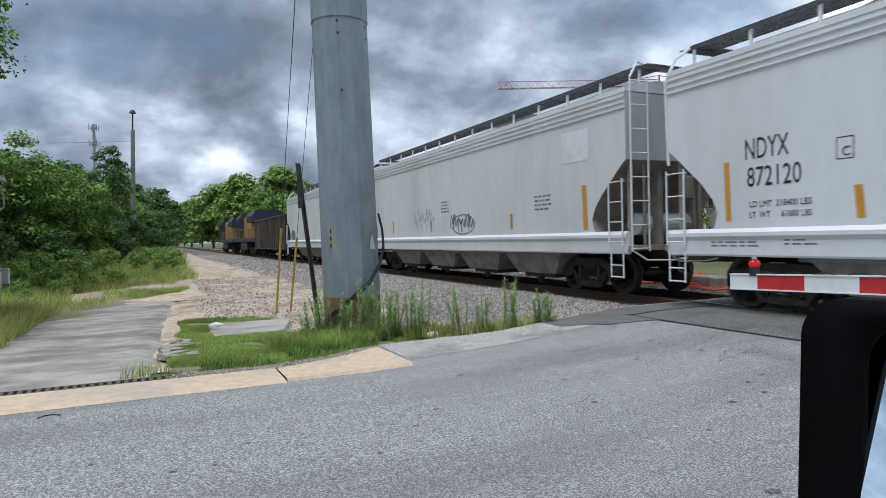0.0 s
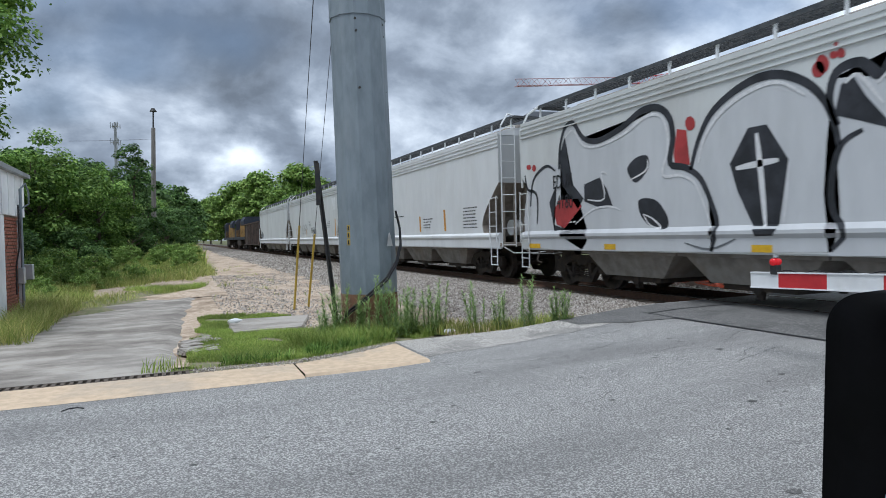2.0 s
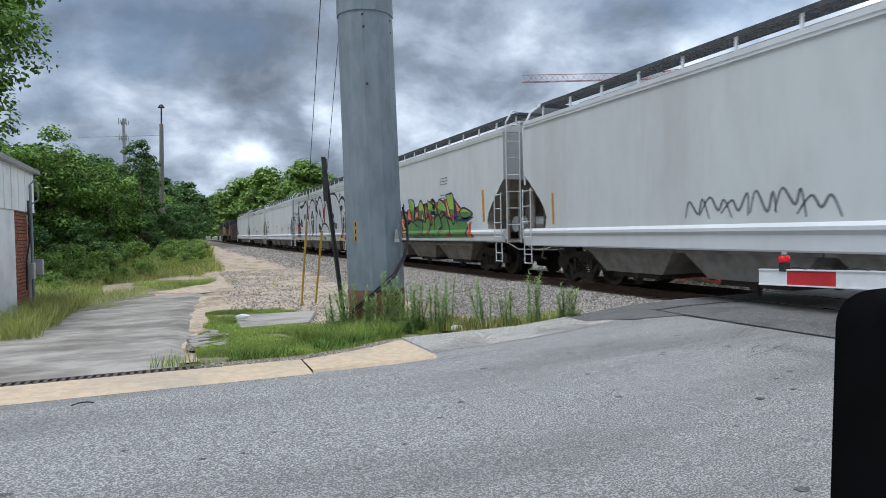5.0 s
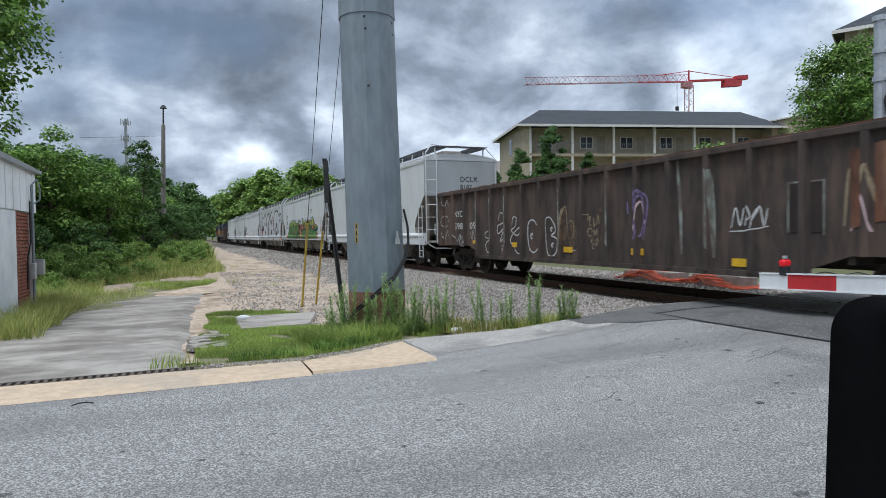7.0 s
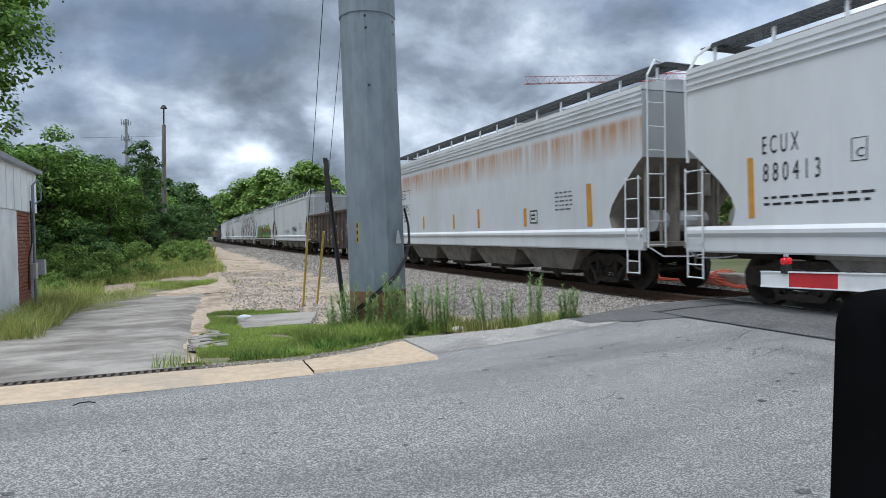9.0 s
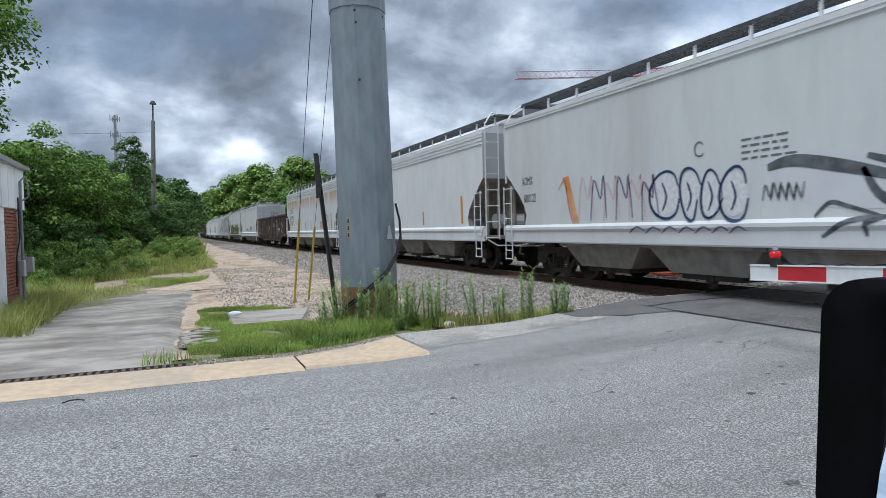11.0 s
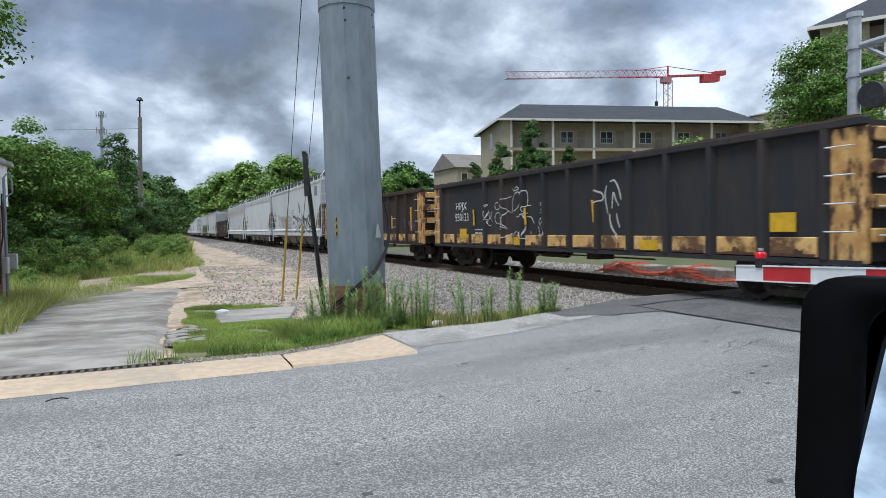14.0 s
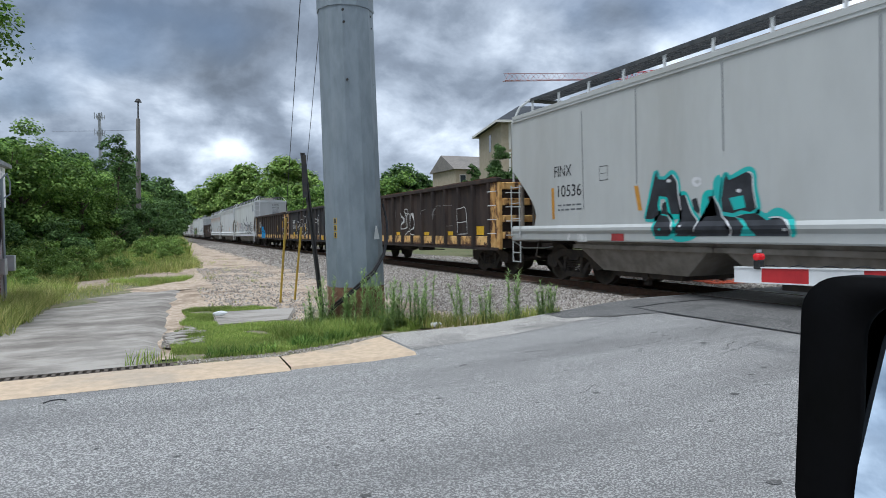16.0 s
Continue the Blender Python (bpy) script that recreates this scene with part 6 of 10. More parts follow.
spray(g, h, 6, "gr_black", 0.07, 1, [(6.45, 1.43), (6.81, 1.24), (6.97, 1.14)])
spray(g, h, 6, "gr_black", 0.08, 1, [(2.74, 1.42), (2.85, 1.14)])
spray(g, h, 6, "gr_black", 0.08, 1, [(8.33, 1.72), (8.09, 1.51)])
spray(g, h, 5, "gr_navy", 0, 0, [(7.52, 1.18), (7.83, 1.29), (7.92, 1.48), (7.99, 1.17)])
spray(g, h, 6, "gr_peach", 0, 0, [(7.73, 1.17), (7.91, 1.28), (7.93, 1.16)])
spray(g, h, 6, "gr_peach", 0, 0, [(5.42, 1.18), (5.63, 1.28), (5.65, 1.15)])
spray(g, h, 6, "gr_peach", 0, 0, [(3.74, 1.15), (3.97, 1.3), (3.99, 1.15)])
spray(g, h, 5, "gr_navy", 0, 0, [(10.42, 1.21), (11.25, 1.14), (10.46, 1.14)])
spray(g, h, 5, "gr_navy", 0, 0, [(10.45, 1.72), (10.88, 1.59), (10.82, 1.55), (10.5, 1.63)])
spray(g, h, 5, "gr_navy", 0, 0, [(12.48, 1.31), (12.66, 1.2), (12.66, 1.14), (12.5, 1.24)])
spray(g, h, 3, "gr_green", 0, 0, [(3.42, 2.16), (3.75, 2.56), (4.1, 2.44), (3.99, 1.69), (3.58, 1.96)])
spray(g, h, 4, "gr_lime", 0, 0, [(3.42, 2.29), (3.75, 2.56), (4.1, 2.44), (4.01, 2.25), (3.59, 2.17)])
spray(g, h, 5, "gr_black", 0.07, 1, [(3.42, 2.16), (3.75, 2.56), (4.1, 2.44), (3.99, 1.69), (3.58, 1.96), (3.42, 2.16)])
spray(g, h, 3, "gr_green", 0, 0, [(4.02, 2.47), (4.5, 2.43), (4.41, 2.17), (4.54, 1.66), (4.09, 1.62)])
spray(g, h, 4, "gr_lime", 0, 0, [(4.02, 2.47), (4.5, 2.43), (4.41, 2.17), (4.56, 2.22), (4.11, 2.15)])
spray(g, h, 5, "gr_black", 0.07, 1, [(4.02, 2.47), (4.5, 2.43), (4.41, 2.17), (4.54, 1.66), (4.09, 1.62), (4.02, 2.47)])
spray(g, h, 3, "gr_green", 0, 0, [(4.6, 2.22), (4.88, 2.68), (5.53, 2.44), (5.57, 2.17), (5.29, 1.92), (5.48, 1.59), (4.79, 1.61), (4.68, 2.02)])
spray(g, h, 4, "gr_lime", 0, 0, [(4.6, 2.3), (4.88, 2.68), (5.53, 2.44), (5.57, 2.26), (5.3, 2.25), (5.5, 2.19), (4.82, 2.3), (4.69, 2.21)])
spray(g, h, 5, "gr_black", 0.07, 1, [(4.6, 2.22), (4.88, 2.68), (5.53, 2.44), (5.57, 2.17), (5.29, 1.92), (5.48, 1.59), (4.79, 1.61), (4.68, 2.02), (4.6, 2.22)])
spray(g, h, 3, "gr_green", 0, 0, [(5.56, 2.24), (5.72, 2.63), (6.02, 2.7), (6.08, 2.55), (5.84, 2.33)])
spray(g, h, 4, "gr_lime", 0, 0, [(5.57, 2.42), (5.72, 2.63), (6.02, 2.7), (6.08, 2.55), (5.84, 2.38)])
spray(g, h, 5, "gr_black", 0.07, 1, [(5.56, 2.24), (5.72, 2.63), (6.02, 2.7), (6.08, 2.55), (5.84, 2.33), (5.56, 2.24)])
spray(g, h, 3, "gr_green", 0, 0, [(6.04, 2.32), (6.17, 2.56), (6.48, 2.63), (6.74, 2.49), (6.78, 2.09), (6.52, 1.86), (6.18, 1.99)])
spray(g, h, 4, "gr_lime", 0, 0, [(6.04, 2.35), (6.17, 2.56), (6.48, 2.63), (6.74, 2.49), (6.78, 2.2), (6.53, 2.25), (6.18, 2.27)])
spray(g, h, 5, "gr_black", 0.07, 1, [(6.04, 2.32), (6.17, 2.56), (6.48, 2.63), (6.74, 2.49), (6.78, 2.09), (6.52, 1.86), (6.18, 1.99), (6.04, 2.32)])
spray(g, h, 3, "gr_green", 0, 0, [(6.82, 2.2), (6.91, 2.64), (6.99, 2.47), (7.44, 2.26), (7.23, 2.01), (7.41, 1.7), (7.82, 1.41), (6.96, 1.43), (6.76, 1.97)])
spray(g, h, 4, "gr_lime", 0, 0, [(6.82, 2.31), (6.91, 2.64), (6.99, 2.47), (7.44, 2.32), (7.24, 2.32), (7.42, 2.3), (7.84, 2.29), (6.98, 2.27), (6.77, 2.29)])
spray(g, h, 5, "gr_black", 0.07, 1, [(6.82, 2.2), (6.91, 2.64), (6.99, 2.47), (7.44, 2.26), (7.23, 2.01), (7.41, 1.7), (7.82, 1.41), (6.96, 1.43), (6.76, 1.97), (6.82, 2.2)])
spray(g, h, 3, "gr_green", 0, 0, [(7.5, 1.82), (7.77, 2.26), (8.01, 1.96), (7.94, 2.3), (8.19, 2.6), (8.39, 2.51), (8.06, 2.02), (8.58, 2.59), (8.64, 2.45), (8.19, 1.95), (8.27, 1.71), (8.01, 1.62)])
spray(g, h, 4, "gr_lime", 0, 0, [(7.51, 2.28), (7.77, 2.26), (8.02, 2.27), (7.94, 2.3), (8.19, 2.6), (8.39, 2.51), (8.06, 2.21), (8.58, 2.59), (8.64, 2.45), (8.2, 2.25), (8.28, 2.19), (8.02, 2.27)])
spray(g, h, 5, "gr_black", 0.07, 1, [(7.5, 1.82), (7.77, 2.26), (8.01, 1.96), (7.94, 2.3), (8.19, 2.6), (8.39, 2.51), (8.06, 2.02), (8.58, 2.59), (8.64, 2.45), (8.19, 1.95), (8.27, 1.71), (8.01, 1.62), (7.5, 1.82)])
spray(g, h, 3, "gr_green", 0, 0, [(9.72, 2.7), (10.41, 2.59), (10.37, 1.87), (10.17, 1.77), (10.08, 2.12), (9.92, 2.19), (9.76, 2.59)])
spray(g, h, 4, "gr_lime", 0, 0, [(9.72, 2.7), (10.41, 2.59), (10.38, 2.19), (10.18, 2.27), (10.09, 2.24), (9.92, 2.29), (9.76, 2.59)])
spray(g, h, 5, "gr_black", 0.07, 1, [(9.72, 2.7), (10.41, 2.59), (10.37, 1.87), (10.17, 1.77), (10.08, 2.12), (9.92, 2.19), (9.76, 2.59), (9.72, 2.7)])
spray(g, h, 3, "gr_green", 0, 0, [(10.9, 2.09), (10.92, 2.37), (11.0, 2.53), (11.19, 2.6), (11.38, 2.48), (11.56, 2.21), (11.67, 1.87), (11.62, 1.75), (11.37, 1.8), (10.93, 1.84)])
spray(g, h, 4, "gr_lime", 0, 0, [(10.9, 2.23), (10.92, 2.37), (11.0, 2.53), (11.19, 2.6), (11.38, 2.48), (11.56, 2.21), (11.67, 2.19), (11.63, 2.13), (11.38, 2.21), (10.94, 2.2)])
spray(g, h, 5, "gr_black", 0.07, 1, [(10.9, 2.09), (10.92, 2.37), (11.0, 2.53), (11.19, 2.6), (11.38, 2.48), (11.56, 2.21), (11.67, 1.87), (11.62, 1.75), (11.37, 1.8), (10.93, 1.84), (10.9, 2.09)])
spray(g, h, 3, "gr_green", 0, 0, [(11.79, 2.19), (11.88, 2.44), (11.92, 2.01), (11.82, 1.98)])
spray(g, h, 4, "gr_lime", 0, 0, [(11.79, 2.19), (11.88, 2.44), (11.92, 2.13), (11.82, 2.11)])
spray(g, h, 5, "gr_black", 0.07, 1, [(11.79, 2.19), (11.88, 2.44), (11.92, 2.01), (11.82, 1.98), (11.79, 2.19)])
spray(g, h, 3, "gr_green", 0, 0, [(11.92, 2.56), (12.61, 2.35), (12.65, 2.47), (12.65, 2.07), (12.25, 2.1), (12.36, 1.67), (12.21, 1.63), (12.14, 1.86), (11.97, 2.11)])
spray(g, h, 4, "gr_lime", 0, 0, [(11.92, 2.56), (12.61, 2.35), (12.65, 2.47), (12.65, 2.12), (12.25, 2.17), (12.36, 2.21), (12.21, 2.23), (12.15, 2.2), (11.97, 2.23)])
spray(g, h, 5, "gr_black", 0.07, 1, [(11.92, 2.56), (12.61, 2.35), (12.65, 2.47), (12.65, 2.07), (12.25, 2.1), (12.36, 1.67), (12.21, 1.63), (12.14, 1.86), (11.97, 2.11), (11.92, 2.56)])
spray(g, h, 0, "gr_lilac", 0, 1, [(12.16, 2.49), (13.19, 2.7), (13.75, 2.82), (14.58, 2.72), (15.32, 2.22), (15.99, 1.97), (16.3, 1.76), (16.17, 1.42), (15.59, 1.69), (14.87, 1.61), (13.16, 1.62)])
spray(g, h, 1, "gr_rust", 0, 0, [(12.58, 2.45), (13.09, 2.47), (13.74, 2.53), (14.08, 2.1), (14.58, 2.45), (14.81, 2.21), (15.32, 1.96), (15.45, 1.7), (12.56, 1.63)])
spray(g, h, 2, "gr_green", 0, 0, [(12.58, 1.13), (12.57, 1.89), (13.07, 1.98), (13.72, 1.89), (14.32, 1.69), (14.88, 1.88), (15.45, 1.75), (15.59, 1.54), (15.54, 1.16)])
spray(g, h, 3, "gr_orange", 0, 0, [(13.74, 2.47), (14.08, 2.1), (14.2, 1.75), (13.9, 1.97)])
spray(g, h, 3, "gr_orange", 0, 0, [(14.58, 2.37), (14.84, 2.18), (15.1, 2.08), (14.73, 2.05)])
spray(g, h, 3, "gr_orange", 0, 0, [(15.64, 1.16), (15.59, 1.59), (15.86, 1.7), (15.89, 1.63), (15.72, 1.48), (15.87, 1.26), (16.13, 1.16)])
spray(g, h, 4, "gr_red", 0, 0, [(15.65, 1.59), (15.79, 1.66), (15.81, 1.33), (15.68, 1.38)])
spray(g, h, 4, "gr_red", 0, 0, [(13.83, 1.28), (14.14, 1.31), (14.22, 1.18), (13.83, 1.16)])
spray(g, h, 4, "gr_red", 0, 0, [(14.07, 1.96), (14.49, 1.95), (14.44, 1.85), (14.17, 1.75)])
spray(g, h, 4, "gr_red", 0, 0, [(13.06, 1.5), (13.3, 1.43), (13.24, 1.31)])
spray(g, h, 5, "gr_navy", 0, 0, [(14.42, 2.55), (14.59, 2.45), (14.76, 1.73), (14.64, 1.61), (14.53, 2.07)])
spray(g, h, 5, "gr_navy", 0, 0, [(14.76, 1.78), (15.52, 1.82), (16.08, 1.83), (15.59, 1.69), (14.8, 1.7)])
spray(g, h, 5, "gr_navy", 0, 0, [(15.45, 1.49), (15.6, 1.54), (15.63, 1.16), (15.51, 1.16)])
spray(g, h, 6, "gr_black", 0.09, 1, [(12.57, 1.82), (12.98, 1.99), (13.17, 1.86), (13.35, 1.55), (13.06, 1.44), (13.19, 1.19)])
spray(g, h, 6, "gr_black", 0.09, 1, [(13.17, 1.8), (13.54, 1.96), (13.81, 1.83), (14.07, 1.42), (14.34, 1.19)])
spray(g, h, 3, "gr_green", 0, 0, [(12.43, 2.43), (12.58, 2.48), (12.9, 2.06), (12.67, 2.01), (12.47, 2.21)])
spray(g, h, 4, "gr_lime", 0, 0, [(12.43, 2.43), (12.58, 2.48), (12.9, 2.12), (12.68, 2.15), (12.47, 2.21)])
spray(g, h, 5, "gr_black", 0.07, 1, [(12.43, 2.43), (12.58, 2.48), (12.9, 2.06), (12.67, 2.01), (12.47, 2.21), (12.43, 2.43)])
spray(g, h, 3, "gr_green", 0, 0, [(12.9, 2.24), (13.09, 2.54), (13.66, 2.33), (13.74, 1.99), (13.36, 2.09), (13.07, 1.98)])
spray(g, h, 4, "gr_lime", 0, 0, [(12.9, 2.24), (13.09, 2.54), (13.66, 2.33), (13.75, 2.1), (13.36, 2.13), (13.08, 2.19)])
spray(g, h, 5, "gr_black", 0.07, 1, [(12.9, 2.24), (13.09, 2.54), (13.66, 2.33), (13.74, 1.99), (13.36, 2.09), (13.07, 1.98), (12.9, 2.24)])
spray(g, h, 3, "gr_green", 0, 0, [(13.74, 2.66), (13.96, 2.68), (14.39, 2.61), (14.48, 1.74), (14.32, 1.65), (14.03, 2.1), (13.81, 2.46)])
spray(g, h, 4, "gr_lime", 0, 0, [(13.74, 2.66), (13.96, 2.68), (14.39, 2.61), (14.49, 2.12), (14.33, 2.14), (14.04, 2.14), (13.81, 2.46)])
spray(g, h, 5, "gr_black", 0.07, 1, [(13.74, 2.66), (13.96, 2.68), (14.39, 2.61), (14.48, 1.74), (14.32, 1.65), (14.03, 2.1), (13.81, 2.46), (13.74, 2.66)])
spray(g, h, 3, "gr_green", 0, 0, [(14.92, 2.02), (15.25, 2.15), (15.96, 1.93), (15.49, 1.79), (15.1, 1.82)])
spray(g, h, 4, "gr_lime", 0, 0, [(14.92, 2.02), (15.25, 2.15), (15.96, 1.95), (15.49, 2.0), (15.1, 2.01)])
spray(g, h, 5, "gr_black", 0.07, 1, [(14.92, 2.02), (15.25, 2.15), (15.96, 1.93), (15.49, 1.79), (15.1, 1.82), (14.92, 2.02)])

# grey hopper before the first gondola
car, h = hopper("light grey covered hopper car with pale tags", -47.8, -65.29, M["white_b"], M["white_a"], ribs=False)
painted(car, h, [(tag_scrawl(51, 6.0, 1.45, 3.0, 0.5, 6), M["gr_grey"], 0.05, False, True), (tag_scrawl(52, 10.5, 1.45, 2.2, 0.8, 7), M["gr_navy"], 0.05, False, True), ([ring(11.0, 1.7, 0.6, 0.25), ring(12.0, 1.7, 0.5, 0.3)], M["gr_teal"], 0.03, True, True)], "small pale graffiti tags")
tape(car, h, [(1.4, 1.5, 0.1, 0.8, 0.03), (10.4, 1.5, 0.1, 0.35, 0.03), (14.0, 1.5, 0.12, 0.8, 0.04)], ORANGE)
small_print(car, h, 14.3, 2.3, 0.6, 5, M["gr_grey"], seed=53)
car_d, h_d = car, h
for body_, z_, cap_ in (("DCLX", 3.42, 0.20), ("8187", 3.12, 0.18)):
    me = text_mesh(body_, cap_ / 0.69)
    me.transform(Matrix.Translation((-0.05, -h - 0.006, z_)) @ Matrix(((1, 0, 0, 0), (0, 0, -1, 0), (0, 1, 0, 0), (0, 0, 0, 1))))
    link("lettering", me, K_, car, "stencilled lettering on the end sheet")

# dark gondola with white scrawls
car, h = gondola("dark brown weathered gondola car with white scrawled graffiti", -66.67, -85.01, M["gon_brown"], None, M["gon_brown"], 2.80, 19, belly=True)
lettering(car, "NYC", 1.38, 1.92, 0.22, W_, h, x=-1.505, width=0.7)
lettering(car, "5981", 1.36, 1.50, 0.22, W_, h, x=-1.505, width=0.9)
lettering(car, "09", 2.66, 1.50, 0.22, W_, h, x=-1.505, width=0.46)
skin, cuts = gondola_relief(h, 19, 0.40, False)
g = graffiti(car, "white looping tags over faded ochre and violet ones")
spray(g, h, 0, "gr_ochre", 0, 1, [(7.96, 1.75), (8.33, 1.96), (8.47, 1.62), (8.75, 1.67), (8.88, 0.97), (8.4, 0.9), (8.11, 1.01)], skin, cuts)
spray(g, h, 0, "gr_ochre", 0, 1, [(9.75, 1.83), (9.87, 1.82), (9.87, 1.23), (9.77, 1.18)], skin, cuts)
spray(g, h, 1, "ink_white", 0.026, 1, [(4.06, 1.43), (3.85, 1.38), (3.82, 1.24), (4.09, 1.17), (3.84, 1.0), (3.97, 0.75), (4.16, 0.87)], skin, cuts)
spray(g, h, 1, "ink_white", 0.030, 1, [(4.72, 1.73), (4.84, 1.96), (5.07, 1.88), (5.05, 1.67), (4.69, 1.57), (4.71, 1.33), (5.07, 1.47), (4.83, 1.1), (5.09, 1.17), (4.94, 0.8)], skin, cuts)
spray(g, h, 1, "ink_white", 0.030, 1, [(5.58, 1.57), (5.65, 1.8), (5.84, 1.78), (5.78, 1.54), (5.53, 1.43), (5.93, 1.27), (6.04, 1.51), (5.6, 1.29), (5.49, 1.1), (5.72, 0.95), (5.8, 0.82), (6.05, 0.77), (6.07, 1.11)], skin, cuts)
spray(g, h, 1, "ink_white", 0.038, 1, [(6.98, 1.56), (6.8, 1.7), (6.54, 1.62), (6.5, 1.24), (6.59, 0.92), (6.8, 0.81), (7.02, 0.93), (7.08, 1.19)], skin, cuts)
spray(g, h, 1, "ink_white", 0.038, 1, [(7.42, 1.51), (7.46, 1.72), (7.65, 1.74), (7.85, 1.56), (7.9, 1.38), (7.73, 1.27), (7.98, 1.18), (7.96, 0.89), (7.8, 0.75), (7.57, 0.76), (7.47, 1.0), (7.42, 1.51)], skin, cuts)
spray(g, h, 1, "ink_white", 0.045, 1, [(6.76, 1.26), (6.75, 1.31), (6.72, 1.33), (6.69, 1.31), (6.67, 1.26), (6.68, 1.21), (6.72, 1.19), (6.75, 1.21)], skin, cuts)
spray(g, h, 1, "ink_white", 0.045, 1, [(7.77, 1.43), (7.76, 1.47), (7.73, 1.48), (7.7, 1.47), (7.69, 1.44), (7.7, 1.4), (7.73, 1.39), (7.76, 1.4)], skin, cuts)
spray(g, h, 1, "ink_white", 0.045, 1, [(7.81, 1.02), (7.8, 1.06), (7.77, 1.07), (7.74, 1.06), (7.73, 1.02), (7.74, 0.99), (7.77, 0.98), (7.79, 0.99)], skin, cuts)
spray(g, h, 1, "ink_white", 0.022, 1, [(1.4, 1.34), (1.62, 1.07), (1.88, 1.33), (1.95, 0.99), (2.2, 1.25), (2.36, 1.04)], skin, cuts)
spray(g, h, 1, "ink_white", 0.022, 1, [(2.28, 1.08), (2.23, 1.18), (2.08, 1.23), (1.92, 1.21), (1.8, 1.13), (1.8, 1.02), (1.91, 0.94), (2.08, 0.93), (2.22, 0.98)], skin, cuts)
spray(g, h, 1, "ink_white", 0.019, 1, [(2.68, 1.41), (2.83, 1.16), (2.91, 1.45), (3.05, 1.16), (3.16, 1.4)], skin, cuts)
spray(g, h, 1, "ink_white", 0.022, 1, [(0.38, 2.64), (0.5, 2.35), (0.76, 2.56), (0.84, 2.33)], skin, cuts)
spray(g, h, 1, "ink_white", 0.022, 1, [(0.83, 1.79), (0.78, 1.92), (0.65, 1.99), (0.49, 1.98), (0.39, 1.87), (0.39, 1.73), (0.48, 1.63), (0.64, 1.6), (0.77, 1.66)], skin, cuts)
spray(g, h, 1, "ink_white", 0.022, 1, [(0.4, 1.43), (0.53, 1.16), (0.73, 1.48), (0.89, 1.16)], skin, cuts)
spray(g, h, 1, "ink_white", 0.019, 1, [(8.61, 0.85), (8.71, 0.91), (8.8, 0.9)], skin, cuts)
spray(g, h, 1, "gr_chalk_ochre", 0.03, 1, [(9.23, 1.76), (9.35, 1.75), (9.31, 1.62)], skin, cuts)
spray(g, h, 1, "gr_chalk_ochre", 0.03, 1, [(9.5, 1.34), (9.48, 1.41), (9.41, 1.44), (9.34, 1.41), (9.31, 1.35), (9.34, 1.28), (9.41, 1.25), (9.48, 1.28)], skin, cuts)
spray(g, h, 1, "gr_chalk_ochre", 0.03, 1, [(9.56, 1.69), (9.57, 1.48), (9.62, 1.56)], skin, cuts)
spray(g, h, 1, "gr_chalk_ochre", 0.03, 1, [(9.67, 1.51), (9.72, 1.74), (9.77, 1.53)], skin, cuts)
spray(g, h, 1, "gr_chalk_ochre", 0.03, 1, [(9.54, 1.23), (9.57, 1.41), (9.62, 1.28), (9.68, 1.42), (9.69, 1.26)], skin, cuts)
spray(g, h, 1, "gr_chalk_ochre", 0.03, 1, [(9.43, 1.23), (9.47, 1.11), (9.53, 1.23)], skin, cuts)
spray(g, h, 1, "gr_chalk_ochre", 0.03, 1, [(9.61, 1.18), (9.66, 1.03), (9.7, 1.21), (9.75, 1.08)], skin, cuts)
spray(g, h, 1, "gr_chalk_ochre", 0.03, 1, [(9.6, 1.02), (9.58, 1.07), (9.53, 1.08), (9.5, 1.05), (9.5, 0.99), (9.53, 0.96), (9.58, 0.97)], skin, cuts)
spray(g, h, 1, "gr_chalk_ochre", 0.03, 1, [(9.33, 1.62), (9.43, 1.72), (9.39, 1.54), (9.47, 1.49)], skin, cuts)
spray(g, h, 1, "gr_chalk_ochre", 0.03, 1, [(8.22, 1.12), (8.28, 1.91), (8.4, 1.93), (8.47, 1.35)], skin, cuts)
spray(g, h, 1, "gr_chalk_ochre", 0.03, 1, [(8.51, 1.57), (8.68, 1.64), (8.75, 1.34), (8.61, 1.18)], skin, cuts)
spray(g, h, 1, "gr_violet", 0.05, 1, [(11.05, 2.27), (11.1, 1.92), (11.13, 1.75)], skin, cuts)
spray(g, h, 1, "gr_violet", 0.05, 1, [(11.08, 1.62), (11.13, 1.36), (11.08, 1.19)], skin, cuts)
spray(g, h, 1, "gr_violet", 0.05, 1, [(10.77, 1.99), (10.79, 1.72)], skin, cuts)
spray(g, h, 1, "gr_violet", 0.05, 1, [(10.94, 1.18), (11.02, 1.83), (11.17, 2.22), (11.31, 1.7), (11.2, 1.23)], skin, cuts)
spray(g, h, 1, "gr_violet", 0.05, 1, [(11.27, 1.18), (11.42, 1.93), (11.21, 2.12), (10.98, 1.59)], skin, cuts)
spray(g, h, 1, "gr_pink", 0.035, 1, [(11.06, 1.35), (11.21, 1.98), (11.34, 1.46)], skin, cuts)
spray(g, h, 1, "ink_white", 0.030, 1, [(13.58, 1.39), (13.68, 1.74), (13.77, 1.42), (13.85, 1.73)], skin, cuts)
spray(g, h, 1, "ink_white", 0.030, 1, [(13.87, 1.42), (13.96, 1.76), (14.06, 1.57), (13.92, 1.5)], skin, cuts)
spray(g, h, 1, "ink_white", 0.030, 1, [(14.06, 1.38), (14.17, 1.75), (14.26, 1.41), (14.33, 1.71)], skin, cuts)
spray(g, h, 1, "ink_white", 0.022, 1, [(13.53, 1.33), (13.94, 1.34), (14.35, 1.41)], skin, cuts)
